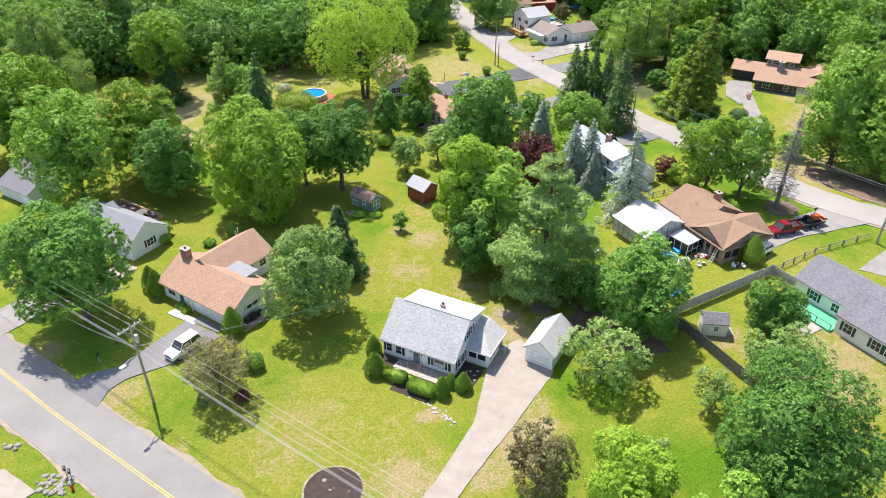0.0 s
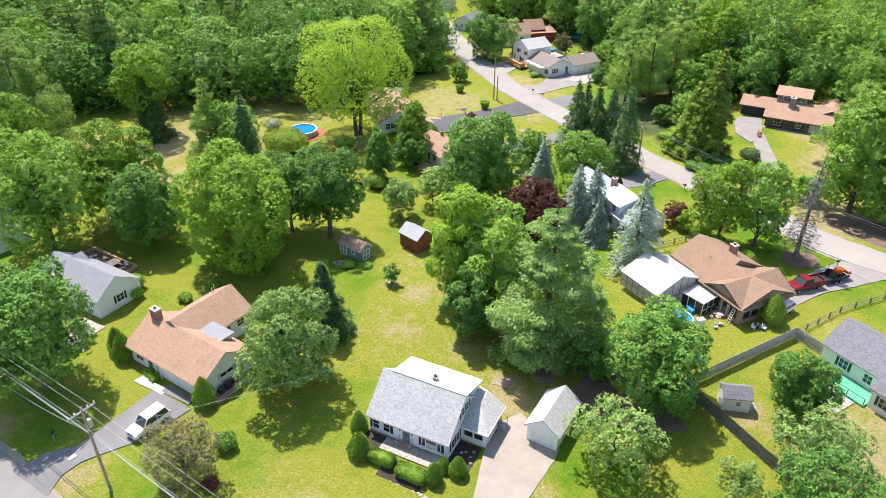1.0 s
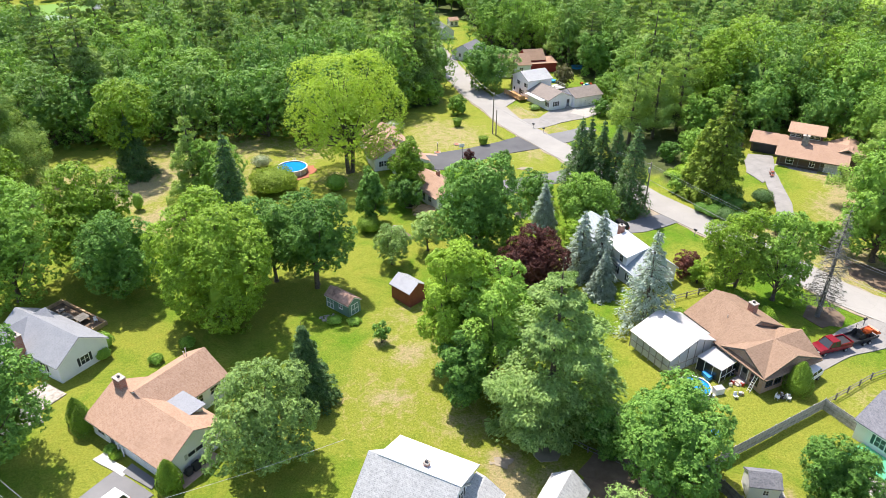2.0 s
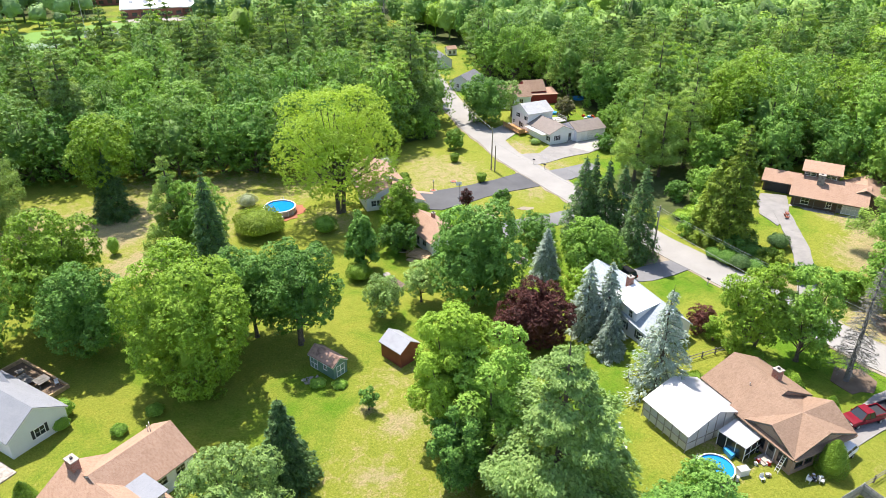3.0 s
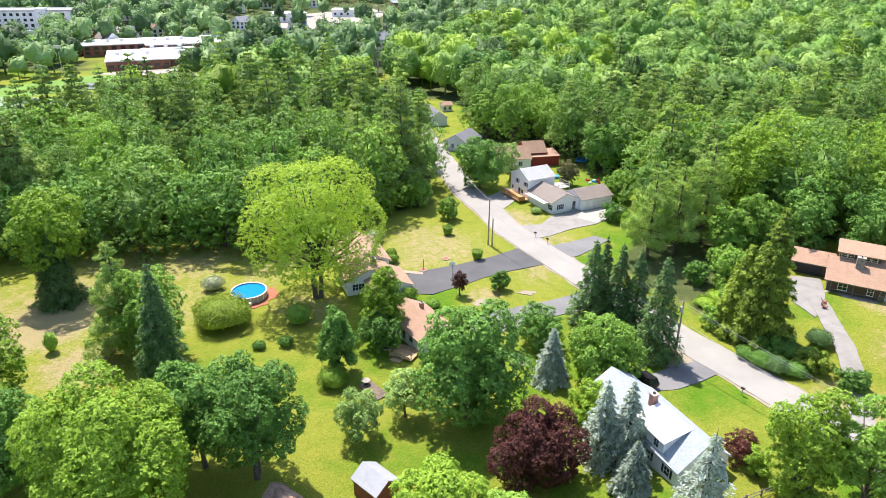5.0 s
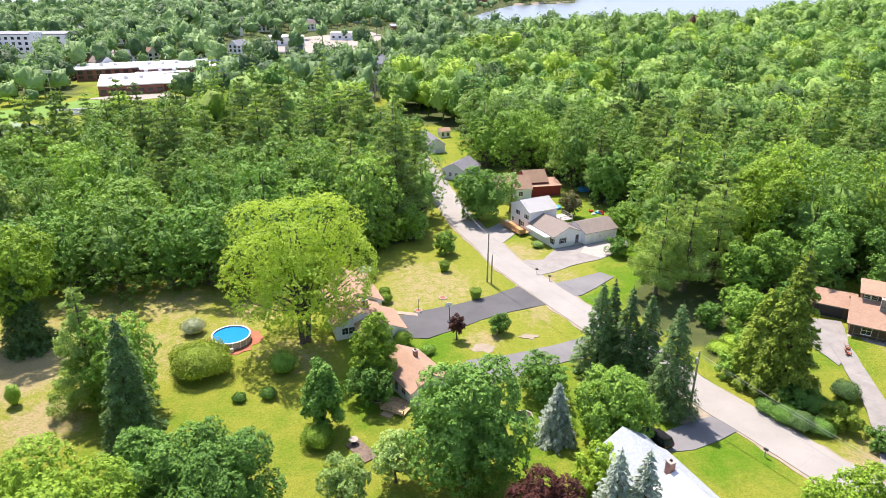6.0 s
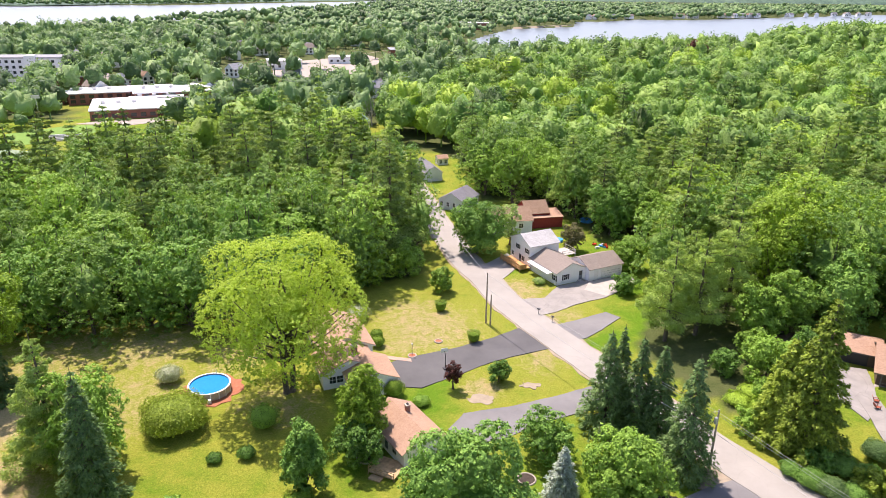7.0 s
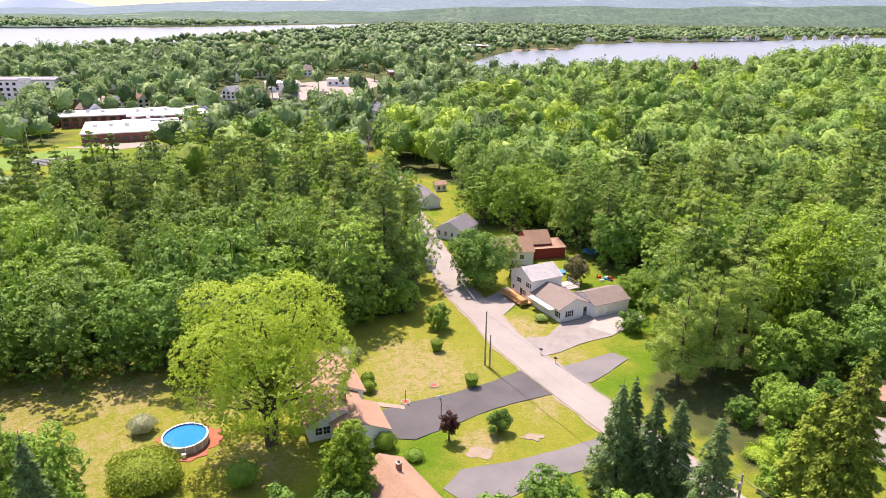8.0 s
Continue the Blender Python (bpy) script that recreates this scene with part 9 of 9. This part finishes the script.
for k in range(22):
    cx, cy = (40.6 + pr.uniform(-1.2, 0.9), 91.0 + pr.uniform(-2.2, 2.4)) if k < 12 else (45.6 + pr.uniform(-1.2, 1.0), 89.1 + pr.uniform(-0.5, 0.5))
    s = pr.uniform(0.22, 0.5)
    t = thing("storage_tub", cx, cy, 0, pr.uniform(0, 360), "small tub among clutter beside the brick wall", "tub", "yard clutter")
    bm = bmesh.new()
    tube(bm, [(0, 0, 0), (0, 0, s * 0.9), (0, 0, s), (0, 0, s * 0.2)], [s * 0.42, s * 0.5, s * 0.46, s * 0.38], 8)
    part("body", bm, (WHITE, WOOD_TAN, DARK_METAL, WHITE, STONE, LAMP_RED)[k % 6], t)
    part("lid", boxes((-s * 0.3, -s * 0.3, s * 0.96, s * 0.3, s * 0.3, s * 1.06)), (STONE_PALE, WHITE, METAL)[k % 3], t)
dk = thing("garden_deck", -6.0, 132.2, 0, -50, "low weathered brown plank deck on the lawn", "deck")
for k in range(14):
    part("plank", boxes((-2.4 + k * 0.343, -1.1, 0.06, -2.4 + k * 0.343 + 0.325, 1.1, 0.16)), DECK_BROWN, dk)
for y in (-1.0, 0.9):
    part("joist", boxes((-2.38, y, 0.0, 2.38, y + 0.1, 0.06)), DECK_BROWN, dk)
t = thing("round_table", -7.2, 133.6, 0.16, 20, "small round pale table on a low deck", "table")
bm = bmesh.new()
tube(bm, [(0, 0, 0.66), (0, 0, 0.72)], 0.65, 20)
part("tabletop", bm, STONE_PALE, t)
bm = bmesh.new()
tube(bm, [(0, 0, 0), (0, 0, 0.05), (0, 0, 0.08), (0, 0, 0.66)], [0.3, 0.28, 0.06, 0.06], 12)
part("pedestal", bm, DARK_METAL, t)
for x, y, w in ((45.6, 247.5, 1.8), (35.2, 231.5, 1.3)):
    t = thing("paddling_pool", x, y, 0, 0, "small round blue paddling pool on the lawn", "pool", "paddling pools")
    bm = bmesh.new()
    tube(bm, [(0, 0, 0), (0, 0, 0.6)], w, 20)
    part("wall", bm, BLUE_TARP, t)
for k in range(9):
    tx, ty = 45.6 + pr.uniform(-2.2, 2.2), 228 + pr.uniform(-1.6, 1.6)
    t = thing("garden_toy", tx, ty, 0, pr.uniform(0, 360), "small bright plastic toy on the grass", "toy", "garden toys")
    part("body", boxes((-0.5, -0.3, 0, 0.5, 0.3, 0.4)), (LAMP_RED, ORANGE, BLUE_TARP, WHITE)[k % 4], t)
    part("handle", boxes((-0.45, -0.05, 0.4, -0.38, 0.05, 0.9)), DARK_METAL, t)
